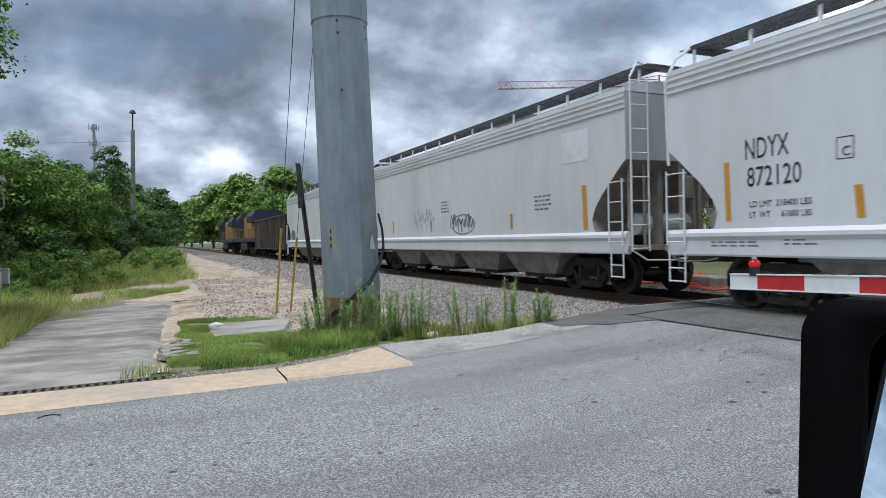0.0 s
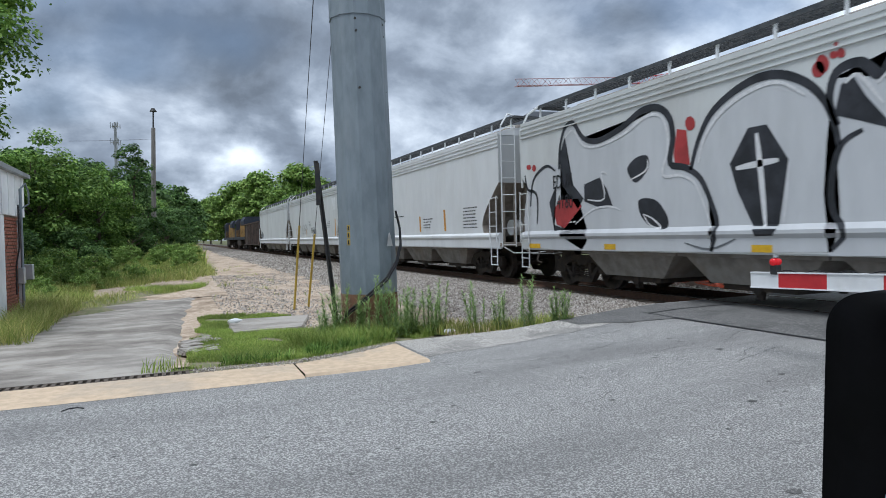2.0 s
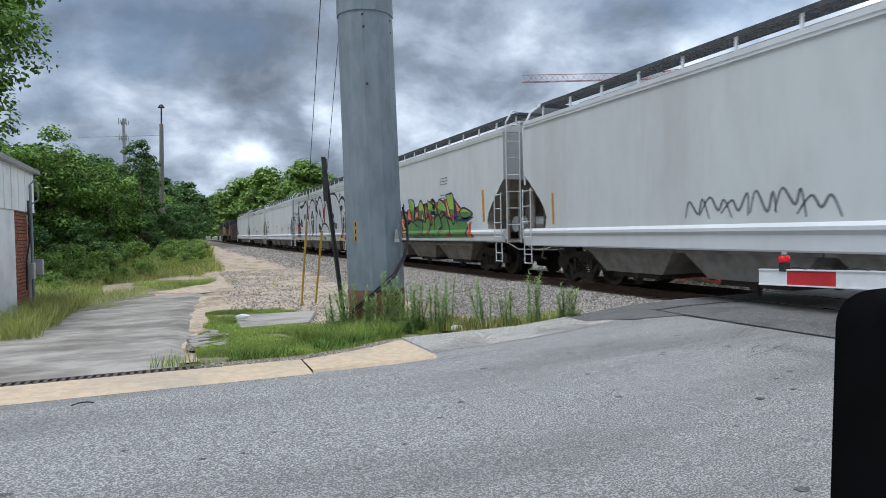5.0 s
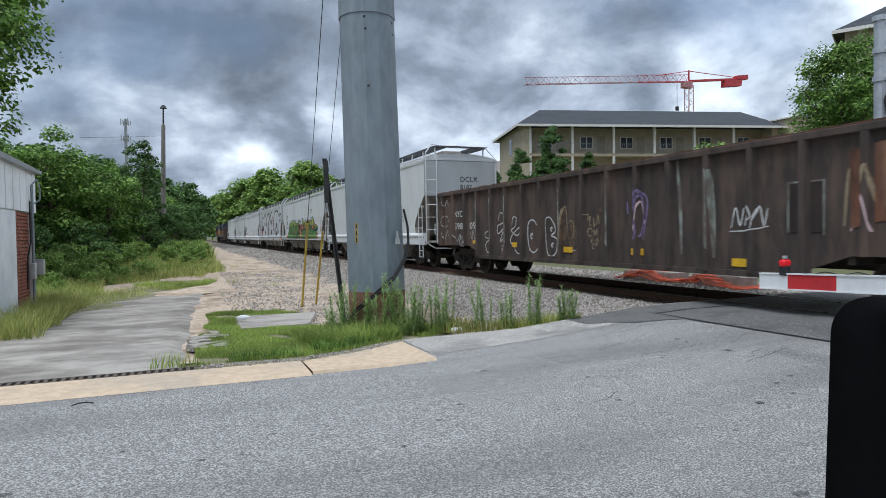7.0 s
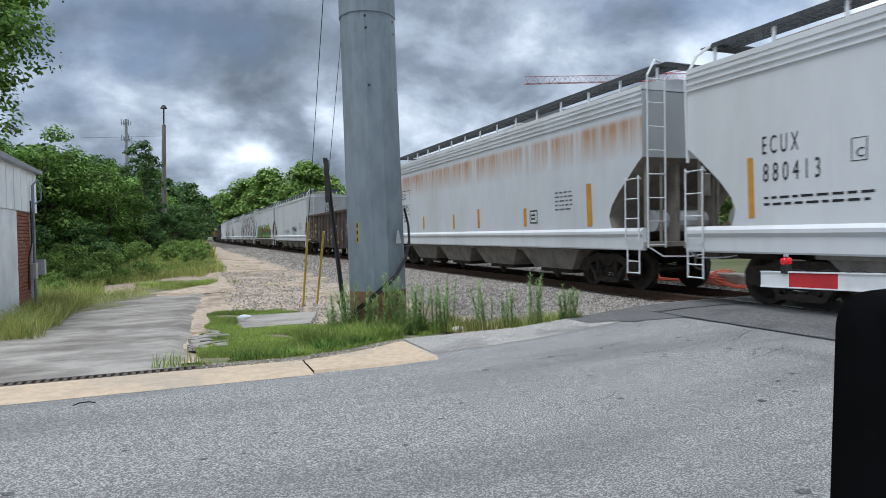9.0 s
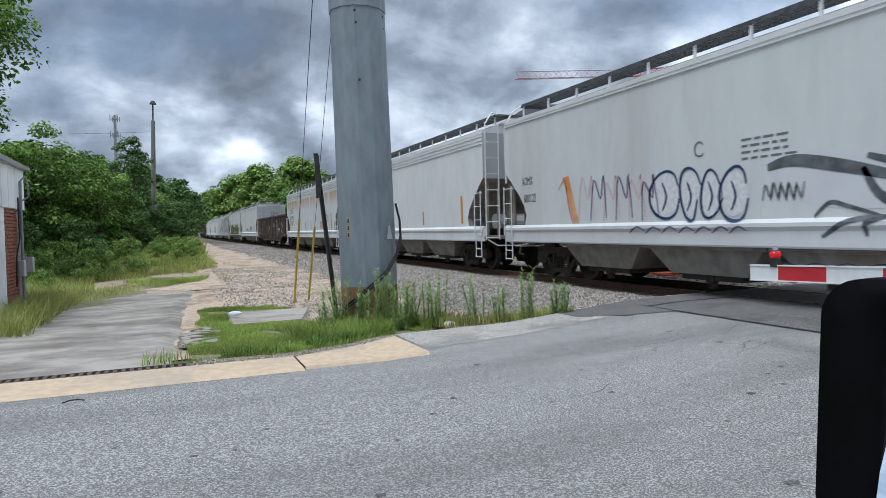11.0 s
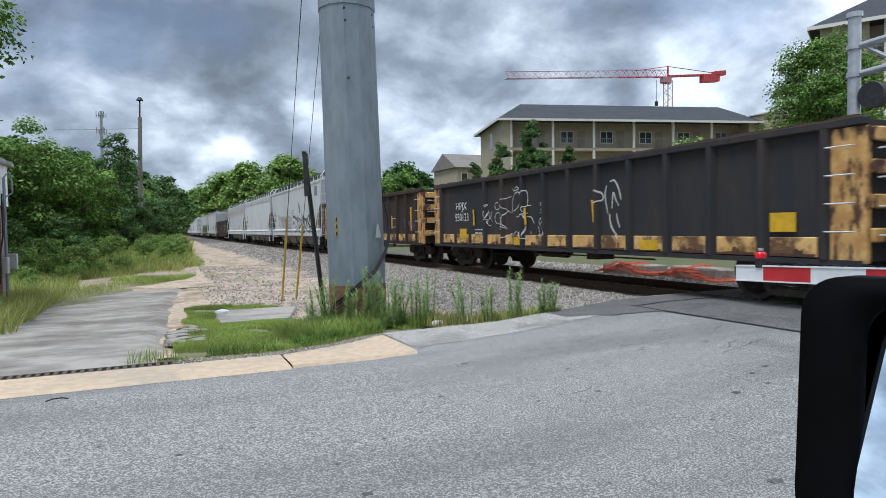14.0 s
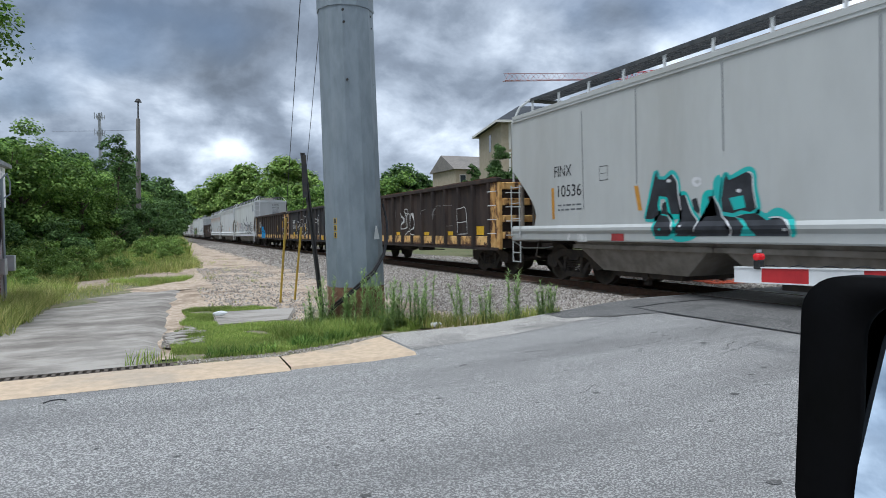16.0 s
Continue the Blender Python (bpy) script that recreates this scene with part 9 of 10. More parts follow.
def crown_mesh(seed, rx, rz, zc, clumps, leaves, leaf, hollow=0.35, taper_top=0.0):
    """Many small leaves in uneven clumps round limbs."""
    r = random.Random(seed)
    verts, faces = [], []
    for c in range(clumps):
        while True:
            p = Vector((r.uniform(-1, 1), r.uniform(-1, 1), r.uniform(-1, 1)))
            if hollow < p.length < 1.0:
                break
        k = 1.0 - taper_top * max(p.z, -0.2)
        ctr = Vector((p.x * rx * k, p.y * rx * k, zc + p.z * rz)) * 1.0
        ctr += Vector((r.gauss(0, 0.06) * rx, r.gauss(0, 0.06) * rx, r.gauss(0, 0.025) * rz))
        cr = (0.16 + 0.16 * r.random()) * min(rx, rz)
        for _ in range(leaves):
            d = Vector((r.gauss(0, 1), r.gauss(0, 1), r.gauss(0.15, 0.8)))
            d.normalize()
            q = ctr + Vector((d.x, d.y, d.z * 0.62)) * cr * r.uniform(0.5, 1.2)
            q.z -= 0.25 * cr * (d.x * d.x + d.y * d.y)
            n = (d * 0.7 + Vector((r.uniform(-1, 1), r.uniform(-1, 1), r.uniform(0.2, 1.6))) * 0.8).normalized()
            t = n.orthogonal().normalized()
            t.rotate(Matrix.Rotation(r.uniform(0, 6.28), 3, n))
            b = n.cross(t)
            s = leaf * r.uniform(0.6, 1.4)
            i = len(verts)
            verts += [q - t * s, q + b * s * 0.58, q + t * s, q - b * s * 0.58]
            faces.append((i, i + 1, i + 2, i + 3))
    me = bpy.data.meshes.new("crown")
    me.from_pydata([tuple(v) for v in verts], [], faces)
    return me


def tree_model(seed, height, rx, base, clumps, leaves, leaf, mat, label, category="tree", hollow=0.35, taper_top=0.0, trunk=0.16):
    """A tapered trunk with limbs and a leafy crown; kept at the origin until it is placed."""
    t = new("tree")
    tagged(t, label, category)
    r = random.Random(seed + 50)
    zc, rz = (height + base) / 2, (height - base) / 2
    bm = bmesh.new()
    p = Vector((0, 0, -0.3))
    rad = trunk
    for i in range(5):
        q = p + Vector((r.uniform(-0.12, 0.12), r.uniform(-0.12, 0.12), (zc + rz * 0.5) / 5))
        tube(bm, p, q, rad, 8, rad * 0.8)
        p, rad = q, rad * 0.8
    part("trunk", bm, M["bark"], t)
    for i in range(9):
        a = r.uniform(0, 6.28)
        z = base + (zc - base) * r.uniform(0.0, 1.1)
        bm = bmesh.new()
        a0 = Vector((0, 0, z))
        a1 = a0 + Vector((math.cos(a) * rx * 0.45, math.sin(a) * rx * 0.45, rz * 0.35))
        a2 = a1 + Vector((math.cos(a + 0.4) * rx * 0.35, math.sin(a + 0.4) * rx * 0.35, rz * 0.25))
        tube(bm, a0, a1, trunk * 0.4, 6, trunk * 0.24), tube(bm, a1, a2, trunk * 0.24, 5, trunk * 0.08)
        part("limb", bm, M["bark"], t)
    link("crown", crown_mesh(seed, rx, rz, zc, clumps, leaves, leaf, hollow, taper_top), mat, t)
    return t


def stand(model, places, group):
    """The first place takes the model itself, the others copies."""
    model["group"] = group
    out = []
    for i, (x, y, z, turn, s) in enumerate(places):
        m = pose(x, y, z, 0, 0, turn)
        if i:
            o = copy_thing(model, m)
        else:
            o = model
        out.append((o, m, s))
    for o, m, s in out:
        o.matrix_basis = m @ Matrix.Diagonal((s, s, s, 1))
    return out


left_a = tree_model(1, 7.2, 2.6, 0.9, 78, 320, 0.085, M["leaf"], "bushy green tree at the edge of the overgrown yard")
stand(left_a, [(-18.2, 33, -0.2, 10, 0.84), (-15.9, 34, -0.2, 130, 0.92), (-13.9, 37, 0.1, 220, 0.72), (-21.5, 36, 0, 75, 1.0), (-16.6, 41, 0, 300, 0.85), (-12.2, 52, 0.3, 35, 0.66), (-19.8, 28.5, -0.2, 190, 0.66)], "trees by the yard")
left_b = tree_model(2, 8.6, 1.7, 1.0, 80, 130, 0.085, M["leaf_dark"], "slender dark green tree in the undergrowth", taper_top=0.45)
stand(left_b, [(-12.7, 43, 0.1, 0, 0.86), (-11.9, 46, 0.2, 90, 0.55), (-14.9, 40, 0.1, 200, 0.68)], "slender trees by the yard")
low = tree_model(3, 3.4, 1.9, 0.0, 44, 190, 0.08, M["leaf_dark"], "dense dark shrub at the yard's edge", "shrub", hollow=0.2)
stand(low, [(-16.5, 29.5, -0.2, 0, 0.75), (-14.3, 32.5, -0.2, 100, 0.7), (-12.6, 38.5, 0.2, 200, 0.75), (-11.3, 44, 0.3, 20, 0.75), (-18.5, 27.5, -0.2, 300, 0.75), (-10.6, 50, 0.4, 160, 1.0), (-10.4, 60, 0.4, 60, 1.2)], "shrubs at the yard's edge")
herb = tree_model(12, 1.5, 0.75, 0.0, 34, 90, 0.048, M["leaf_bright"], "leafy green weed bush in the tall grass", "shrub", hollow=0.1, trunk=0.02)
stand(herb, [(x_, y_, -0.3 + 0.5 * (y_ > 30), k_ * 71, s_ * (0.62 if y_ > 28.5 else 0.9)) for k_, (x_, y_, s_) in enumerate(((-14.6, 24.5, 1.0), (-13.6, 25.5, 0.8), (-15.8, 25.5, 1.1), (-13.0, 27.5, 1.0), (-11.9, 29.0, 0.9), (-14.4, 27.8, 1.2), (-12.4, 31, 1.1), (-11.0, 31.5, 1.0), (-10.0, 32.5, 0.9), (-9.6, 34.5, 1.0), (-10.8, 35, 1.2), (-9.3, 37, 1.0), (-9.9, 40, 1.2), (-12.2, 34, 1.2), (-9.4, 44, 1.2), (-16.8, 23.5, 0.9), (-17.6, 25, 1.2), (-14.0, 22.4, 0.55), (-15.2, 22.0, 0.6), (-13.2, 23.8, 0.5), (-16.2, 22.2, 0.6), (-13.6, 20.6, 0.4), (-14.8, 20.4, 0.5), (-13.4, 26.4, 0.6), (-12.4, 26.6, 0.5), (-11.6, 27.6, 0.55), (-11.0, 29.4, 0.6), (-10.2, 30.4, 0.6), (-14.9, 19.2, 0.4), (-12.9, 24.9, 0.5), (-9.5, 33.2, 0.6)))], "weed bushes in the grass")
over = tree_model(4, 13.5, 3.4, 5.2, 150, 170, 0.095, M["leaf"], "tall tree overhanging the low brick building", trunk=0.3)
stand(over, [(-17.7, 25.0, -0.3, 0, 1.0)], "tall trees")
mid = tree_model(5, 12.5, 5.2, 0.5, 110, 110, 0.34, M["leaf_dark"], "broad dark green tree beyond the yard", trunk=0.3)
stand(mid, [(-14.5, 92, 0, 0, 0.80), (-9.5, 112, 0, 80, 0.80), (-19, 84, 0, 150, 0.85), (-8.2, 135, 0, 240, 0.8), (-26, 90, 0, 310, 1.0), (-34, 75, 0, 20, 1.0), (-24, 60, 0, 200, 0.75), (24, 118, 0, 60, 1.05), (32, 112, 0, 170, 1.05), (41, 108, 0, 260, 1.0)], "broad trees along the line")
far = tree_model(6, 17.5, 6.5, 0.5, 130, 110, 0.42, M["leaf_bright"], "large bright green tree beside the railway line", trunk=0.35)
stand(far, [(10.5, 158, 0, 0, 1.0), (17, 150, 0, 90, 1.05), (5.5, 190, 0, 200, 1.0), (12, 205, 0, 20, 1.1), (24, 168, 0, 120, 1.0), (-12, 210, 0, 70, 0.9), (-20, 180, 0, 250, 0.85), (3.5, 260, 0, 300, 1.0), (10, 300, 0, 40, 1.1), (-16, 280, 0, 140, 1.0), (-8, 340, 0, 10, 1.0), (0, 395, 0, 100, 1.1), (8, 420, 0, 180, 1.1), (-24, 320, 0, 220, 1.1), (34, 150, 0, 30, 0.9), (-1, 640, 0, 0, 1.4), (-14, 640, 0, 0, 1.4), (12, 640, 0, 90, 1.4)], "large trees along the line")
right = tree_model(7, 10.6, 3.0, 1.5, 190, 300, 0.07, M["leaf"], "dense green tree beside the tall apartment building", taper_top=0.35, trunk=0.2)
stand(right, [(17.1, 19.4, -0.3, 0, 0.95), (21.0, 22.0, -0.3, 120, 0.85)], "trees by the apartments")
cone = tree_model(8, 8.4, 1.25, 0.5, 100, 200, 0.075, M["leaf_dark"], "narrow dark green tree in front of the apartments", taper_top=0.65, hollow=0.15, trunk=0.12)
stand(cone, [(10.9, 34.0, -0.3, 0, 1.0), (8.9, 34.5, -0.3, 70, 0.83), (7.3, 35.0, -0.3, 140, 0.68), (13.1, 33.5, -0.3, 220, 0.80), (14.6, 33.0, -0.3, 300, 0.66), (16.6, 32.5, -0.3, 20, 0.72)], "narrow trees by the apartments")
bush = tree_model(9, 7.0, 2.0, 1.0, 60, 110, 0.13, M["leaf_bright"], "light green leafy tree in front of the apartments", trunk=0.12)
stand(bush, [(19.0, 29.5, -0.3, 0, 1.0), (17.0, 30.5, -0.3, 90, 0.75)], "light trees by the apartments")
round_ = tree_model(10, 7.0, 2.7, 0.4, 80, 110, 0.16, M["leaf"], "rounded green tree beyond the track")
stand(round_, [(9.6, 56.0, -0.3, 0, 1.0), (5.6, 60.0, -0.3, 80, 0.85), (14.0, 58.0, -0.3, 160, 0.8), (6.5, 78, -0.3, 0, 1.0), (5.5, 95, -0.3, 0, 1.2), (12, 88, -0.3, 220, 1.2), (20, 92, -0.3, 120, 1.3)], "rounded trees beyond the track")
behind = tree_model(11, 12.0, 6.0, 0.5, 60, 90, 0.5, M["leaf"], "broad green tree across the street", trunk=0.3)
stand(behind, [(-110, y, 0, y * 7, 0.6 + 0.12 * math.sin(y)) for y in range(-40, 120, 9)], "trees across the street")


def blades(name, count, area, zf, hmin, hmax, width, mat, label, seed, lean=0.35, cat="grass"):
    r = random.Random(seed)
    verts, faces = [], []
    for _ in range(count):
        p = area(r)
        if p is None:
            continue
        x, y = p
        z = zf(x, y)
        hh, a = r.uniform(hmin, hmax), r.uniform(0, 6.28)
        b = r.uniform(0, 6.28)
        dx, dy = math.cos(a) * width, math.sin(a) * width
        lx, ly = math.cos(b) * hh * lean * r.random(), math.sin(b) * hh * lean * r.random()
        i = len(verts)
        verts += [(x - dx, y - dy, z - 0.02), (x + dx, y + dy, z - 0.02), (x + dx * 0.7 + lx * 0.4, y + dy * 0.7 + ly * 0.4, z + hh * 0.6), (x - dx * 0.7 + lx * 0.4, y - dy * 0.7 + ly * 0.4, z + hh * 0.6), (x + lx, y + ly, z + hh)]
        faces += [(i, i + 1, i + 2, i + 3), (i + 3, i + 2, i + 4)]
    me = bpy.data.meshes.new(name)
    me.from_pydata(verts, [], faces)
    return tagged(link(name, me, mat), label, cat, kind="stuff")


def inside(poly, x, y):
    c = False
    for i in range(len(poly)):
        (x0, y0), (x1, y1) = poly[i - 1], poly[i]
        if (y0 > y) != (y1 > y) and x < (x1 - x0) * (y - y0) / (y1 - y0) + x0:
            c = not c
    return c


def patchy(poly, scale=0.7, cut=-0.15):
    xs_, ys_ = [p[0] for p in poly], [p[1] for p in poly]

    def f(r):
        x, y = r.uniform(min(xs_), max(xs_)), r.uniform(min(ys_), max(ys_))
        if inside(poly, x + 0.22 * noise.noise((x * 1.7, y * 1.7, 9)), y + 0.12 * noise.noise((x * 2.1, y * 2.1, 5))) and noise.noise((x * scale, y * scale, 3)) > cut:
            return x, y
    return f


PAD = [(-9.50, 11.3), (-8.30, 11.4), (-7.85, 13.1), (-9.45, 13.15)]
GRASS = [(-10.25, 8.55), (-9.2, 8.45), (-8.3, 8.75), (-7.5, 9.15), (-6.4, 9.5), (-6.5, 10.6), (-7.6, 11.2), (-8.4, 11.3), (-9.5, 11.5), (-9.45, 13.0), (-8.2, 13.4), (-8.6, 14.2), (-9.9, 14.3), (-10.0, 11.5)]
M["turf_soil"] = material("turf_soil", (0.13, 0.15, 0.06), 0.95, 0, (0.24, 0.20, 0.13), 7.0, (0.30, 0.25, 0.18), 1.2, 0.6, 0.6, 40.0)
soil = bmesh.new()
f_ = soil.faces.new([soil.verts.new((x, y - (0.25 if y < 9.2 else 0.0), -0.2425)) for x, y in GRASS])
bmesh.ops.triangulate(soil, faces=[f_])
tagged(part("grass_soil", soil, M["turf_soil"]), "bare soil under the grass beside the pole", "ground", kind="structure")
gz = lambda x, y: -0.23
blades("grass_patch", 120000, patchy(GRASS, 1.2, -0.30), gz, 0.012, 0.055, 0.0035, M["grass"], "bright green grass patch round the concrete pad", 11, 1.5)
blades("pole_grass", 11000, patchy([(-9.0, 8.9), (-7.5, 9.2), (-6.3, 9.5), (-6.3, 10.4), (-7.9, 10.7), (-8.8, 10.2)], 1.5, -0.1), gz, 0.06, 0.26, 0.004, M["grass"], "longer grass round the pole's foot", 12, 1.3)
blades("edge_grass", 3500, patchy([(-6.6, 9.2), (-5.5, 8.95), (-4.0, 9.15), (-4.0, 9.6), (-5.6, 9.6), (-6.6, 10.0)], 2.0, -0.1), lambda x, y: -0.18, 0.05, 0.22, 0.006, M["tall_grass"], "dry grass along the road edge", 13, 0.8)
OVERGROWN = [(-30, 19), (-13.6, 17.2), (-12.4, 19.5), (-12.6, 24.5), (-10.2, 27.5), (-8.6, 31.0), (-8.4, 45), (-8.0, 80), (-30, 80)]
tz = lambda x, y: max(terrain_z(x, y), -0.3)
blades("overgrown_grass", 60000, patchy([(-20, 19), (-13.4, 17.2), (-12.6, 19.5), (-12.8, 24.5), (-10.2, 27.5), (-8.6, 31.0), (-8.4, 42), (-20, 42)], 0.35, -0.5), tz, 0.08, 0.5, 0.008, M["tall_grass"], "tall overgrown grass and weeds at the yard's edge", 14, 1.4)
blades("overgrown_grass_green", 14000, patchy([(-20, 21), (-13.4, 19), (-12.8, 24.5), (-10.2, 28.5), (-8.9, 31.5), (-8.7, 46), (-20, 46)], 0.5, 0.0), tz, 0.2, 0.8, 0.011, M["grass"], "tall green weeds at the yard's edge", 15, 1.1)
blades("overgrown_far", 16000, patchy([(-22, 42), (-8.4, 42), (-7.0, 110), (-22, 110)], 0.2, -0.6), tz, 0.5, 1.4, 0.04, M["tall_grass"], "overgrown bank along the line", 16, 0.5)
blades("lot_edge_grass", 18000, patchy([(-14.5, 13.0), (-12.9, 15.2), (-11.9, 18.2), (-10.2, 21.5), (-10.3, 23.0), (-12.6, 21.0), (-14.5, 17.0)], 0.6, -0.25), tz, 0.05, 0.3, 0.006, M["tall_grass"], "patchy dry grass along the lot", 17, 1.4)
blades("wall_grass", 9000, patchy([(-13.4, 12.0), (-12.6, 12.0), (-12.5, 18.0), (-14.0, 18.4), (-13.4, 17.0)], 0.6, -0.6), tz, 0.1, 0.55, 0.006, M["tall_grass"], "tall grass along the brick wall", 18, 1.3)
# soil washed over the lot's overgrown edge
bm = bmesh.new()
prev = None
for i in range(64):
    f = i / 63
    y = 11.2 + 11.2 * f
    x = interp(y, [11.2, 13.0, 15.2, 18.2, 21.5, 22.4], [-14.6, -13.9, -12.95, -12.1, -10.7, -10.3])
    w = 0.55 + 0.75 * noise.noise((y * 0.8, 7, 1)) + 0.2 * noise.noise((y * 3.1, 2, 1))
    row = [bm.verts.new(p) for p in ((x - 0.9, y, -0.20), (x + max(w, 0.05) * 0.6, y, -0.226), (x + max(w, 0.05) + 0.1, y, -0.275))]
    if prev:
        bm.faces.new((prev[0], prev[1], row[1], row[0])), bm.faces.new((prev[1], prev[2], row[2], row[1]))
    prev = row
bmesh.ops.recalc_face_normals(bm, faces=bm.faces)
tagged(part("lot_soil", bm, M["turf_soil"], smooth=True), "brown soil and dry litter washed over the lot's edge", "ground", kind="structure")
blades("wash_grass", 22000, patchy([(-13.4, 20.0), (-11.2, 20.6), (-9.6, 22.6), (-9.2, 24.2), (-11.5, 23.6), (-13.6, 22.6)], 0.55, -0.02), lambda x, y: -0.235, 0.04, 0.2, 0.006, M["grass"], "green grass strip across the end of the lot", 21, 1.4)
blades("wash_tufts", 7000, patchy([(-13.2, 24.5), (-10.2, 25.5), (-8.9, 30.0), (-9.8, 30.5), (-12.6, 27.5)], 0.9, 0.12), lambda x, y: -0.235, 0.05, 0.24, 0.008, M["tall_grass"], "dry grass tufts on the washed dirt", 22, 1.2)
blades("verge_weeds", 5200, patchy([(-9.9, 8.5), (-8.9, 8.55), (-8.1, 8.9), (-7.3, 9.3), (-7.2, 9.7), (-8.3, 9.3), (-9.1, 8.95), (-9.9, 8.95)], 2.2, -0.05), gz, 0.05, 0.17, 0.006, M["leaf"], "dark broad-leaved weeds along the gutter", 23, 1.6)
blades("crack_weeds", 150, patchy([(-11.0, 8.47), (-10.1, 8.47), (-10.1, 8.8), (-11.0, 8.7)], 2.5, -0.1), gz, 0.05, 0.22, 0.006, M["grass"], "weeds growing along the drain", 19, 0.8)


def weed_mesh(seed, height):
    r = random.Random(seed)
    verts, faces = [], []

    def tri(a, b, c):
        i = len(verts)
        verts.extend([tuple(a), tuple(b), tuple(c)])
        faces.append((i, i + 1, i + 2))

    for s in range(r.randint(3, 5)):
        o = Vector((r.gauss(0, 0.05), r.gauss(0, 0.05), 0))
        top = o + Vector((r.gauss(0, 0.05), r.gauss(0, 0.05), height * r.uniform(0.75, 1.0)))
        side = Vector((0.006, 0, 0))
        tri(o - side, o + side, top)
        tri(o - side.yxz, o + side.yxz, top)
        n = int(70 * height) + 18
        for i in range(n):
            f = (i + 1) / n
            p = o.lerp(top, f)
            a = r.uniform(0, 6.28)
            l = (0.16 - 0.08 * f) * r.uniform(0.7, 1.3)
            d = Vector((math.cos(a), math.sin(a), r.uniform(0.15, 1.1))).normalized()
            w = d.cross(Vector((0, 0, 1))).normalized() * 0.009
            tri(p - w, p + w, p + d * l)
    me = bpy.data.meshes.new("foliage")
    me.from_pydata(verts, [], faces)
    me.materials.append(M["weed"])
    return me


WEEDS = [weed_mesh(s, hh) for s, hh in ((1, 0.85), (2, 0.7), (3, 0.55), (4, 0.95))]
for i, (x, y, k, s) in enumerate(((-7.95, 10.1, 0, 0.9), (-7.8, 10.3, 3, 0.8), (-8.05, 10.3, 1, 0.9), (-7.7, 10.0, 0, 0.8), (-7.35, 9.7, 3, 0.95), (-7.2, 9.8, 0, 0.95), (-7.0, 9.6, 3, 0.8), (-7.1, 9.5, 1, 0.9), (-6.85, 9.75, 0, 0.8), (-6.95, 9.9, 1, 1.0), (-7.5, 9.8, 1, 0.9),
                                   (-6.60, 9.65, 3, 0.75), (-6.48, 9.6, 0, 0.85), (-6.40, 9.75, 3, 0.85), (-6.55, 9.5, 1, 0.8), (-6.75, 9.9, 2, 0.9), (-5.92, 9.35, 0, 0.85), (-5.80, 9.45, 1, 0.7), (-5.6, 9.3, 2, 0.8), (-5.45, 9.2, 1, 0.85), (-5.10, 9.1, 0, 0.95), (-5.04, 9.05, 3, 0.75), (-4.45, 9.15, 1, 0.85), (-4.36, 9.2, 2, 1.0), (-4.52, 9.2, 2, 0.9), (-7.6, 9.9, 2, 1.0), (-8.2, 10.0, 2, 0.8))):
    w = new("weed")
    tagged(w, "tall narrow-leaved green weed at the road edge" if x > -6.65 else "tall narrow-leaved green weed at the pole's foot", "weed", "weeds by the road")
    w.matrix_basis = pose(x, y, -0.24 + 0.04 * (x > -6), 0, 0, i * 67) @ Matrix.Diagonal((s * 1.25, s * 1.25, s * 1.12, 1))
    o = new("foliage", WEEDS[k])
    o.parent = w

# ---- low brick building ----
M["brick"] = material("brick", (0.30, 0.105, 0.065), 0.85, 0, (0.22, 0.075, 0.05), 5.0, (0.36, 0.17, 0.11), 2.0, 0.5, 0.3, 60.0)
M["mortar"] = material("mortar", (0.36, 0.31, 0.27), 0.9, 0, (0.28, 0.24, 0.21), 9.0, bump=0.3)
M["siding"] = material("siding", (0.86, 0.88, 0.89), 0.5, 0, (0.78, 0.80, 0.82), 1.5, (0.45, 0.45, 0.43), 0.8, 0.3, 0.05)
M["door_white"] = material("door_white", (0.82, 0.84, 0.86), 0.5, 0, (0.66, 0.69, 0.72), 1.2, (0.5, 0.48, 0.42), 0.9, 0.3, 0.03)
M["roof_metal"] = material("roof_metal", (0.33, 0.34, 0.35), 0.5, 0.4, (0.26, 0.27, 0.27), 2.0, bump=0.05)
house = new("brick_building")
tagged(house, "low red-brick building with white metal siding above", "building")
bm = bmesh.new()
box(bm, -22, -13.53, 12.4, 17.0, -0.4, 1.96)
part("wall", bm, M["mortar"], house)
bm = bmesh.new()
box(bm, -22.05, -13.44, 12.35, 17.06, 1.96, 2.84)
part("siding", bm, M["siding"], house, "white metal siding band")
for i in range(8):
    y = 12.5 + i * 0.6
    bm = bmesh.new()
    box(bm, -13.44, -13.425, y, y + 0.025, 1.97, 2.83)
    part("siding_rib", bm, M["siding"], house)
bm = bmesh.new()
prism_yz(bm, [(12.2, 2.84), (17.15, 2.84), (17.15, 2.92), (12.2, 2.95)], -22.2, -13.32)
part("roof", bm, M["roof_metal"], house)
bm = bmesh.new()
bevelled_box(bm, -13.53, -13.47, 13.2, 15.25, -0.2, 1.96, 0.01, 1)
part("door", bm, M["door_white"], house, "plain white sheet door")
bm = bmesh.new()
tube(bm, (-13.38, 16.35, -0.2), (-13.38, 16.35, 2.55), 0.03, 8)
pipe(bm, [(-13.38, 16.35, 2.55), (-13.3, 16.45, 2.68), (-13.28, 16.65, 2.5), (-13.3, 16.75, 2.25), (-13.4, 16.6, 2.15)], 0.018)
part("conduit", bm, M["galv"], house, "grey conduit with a looped cable")
bm = bmesh.new()
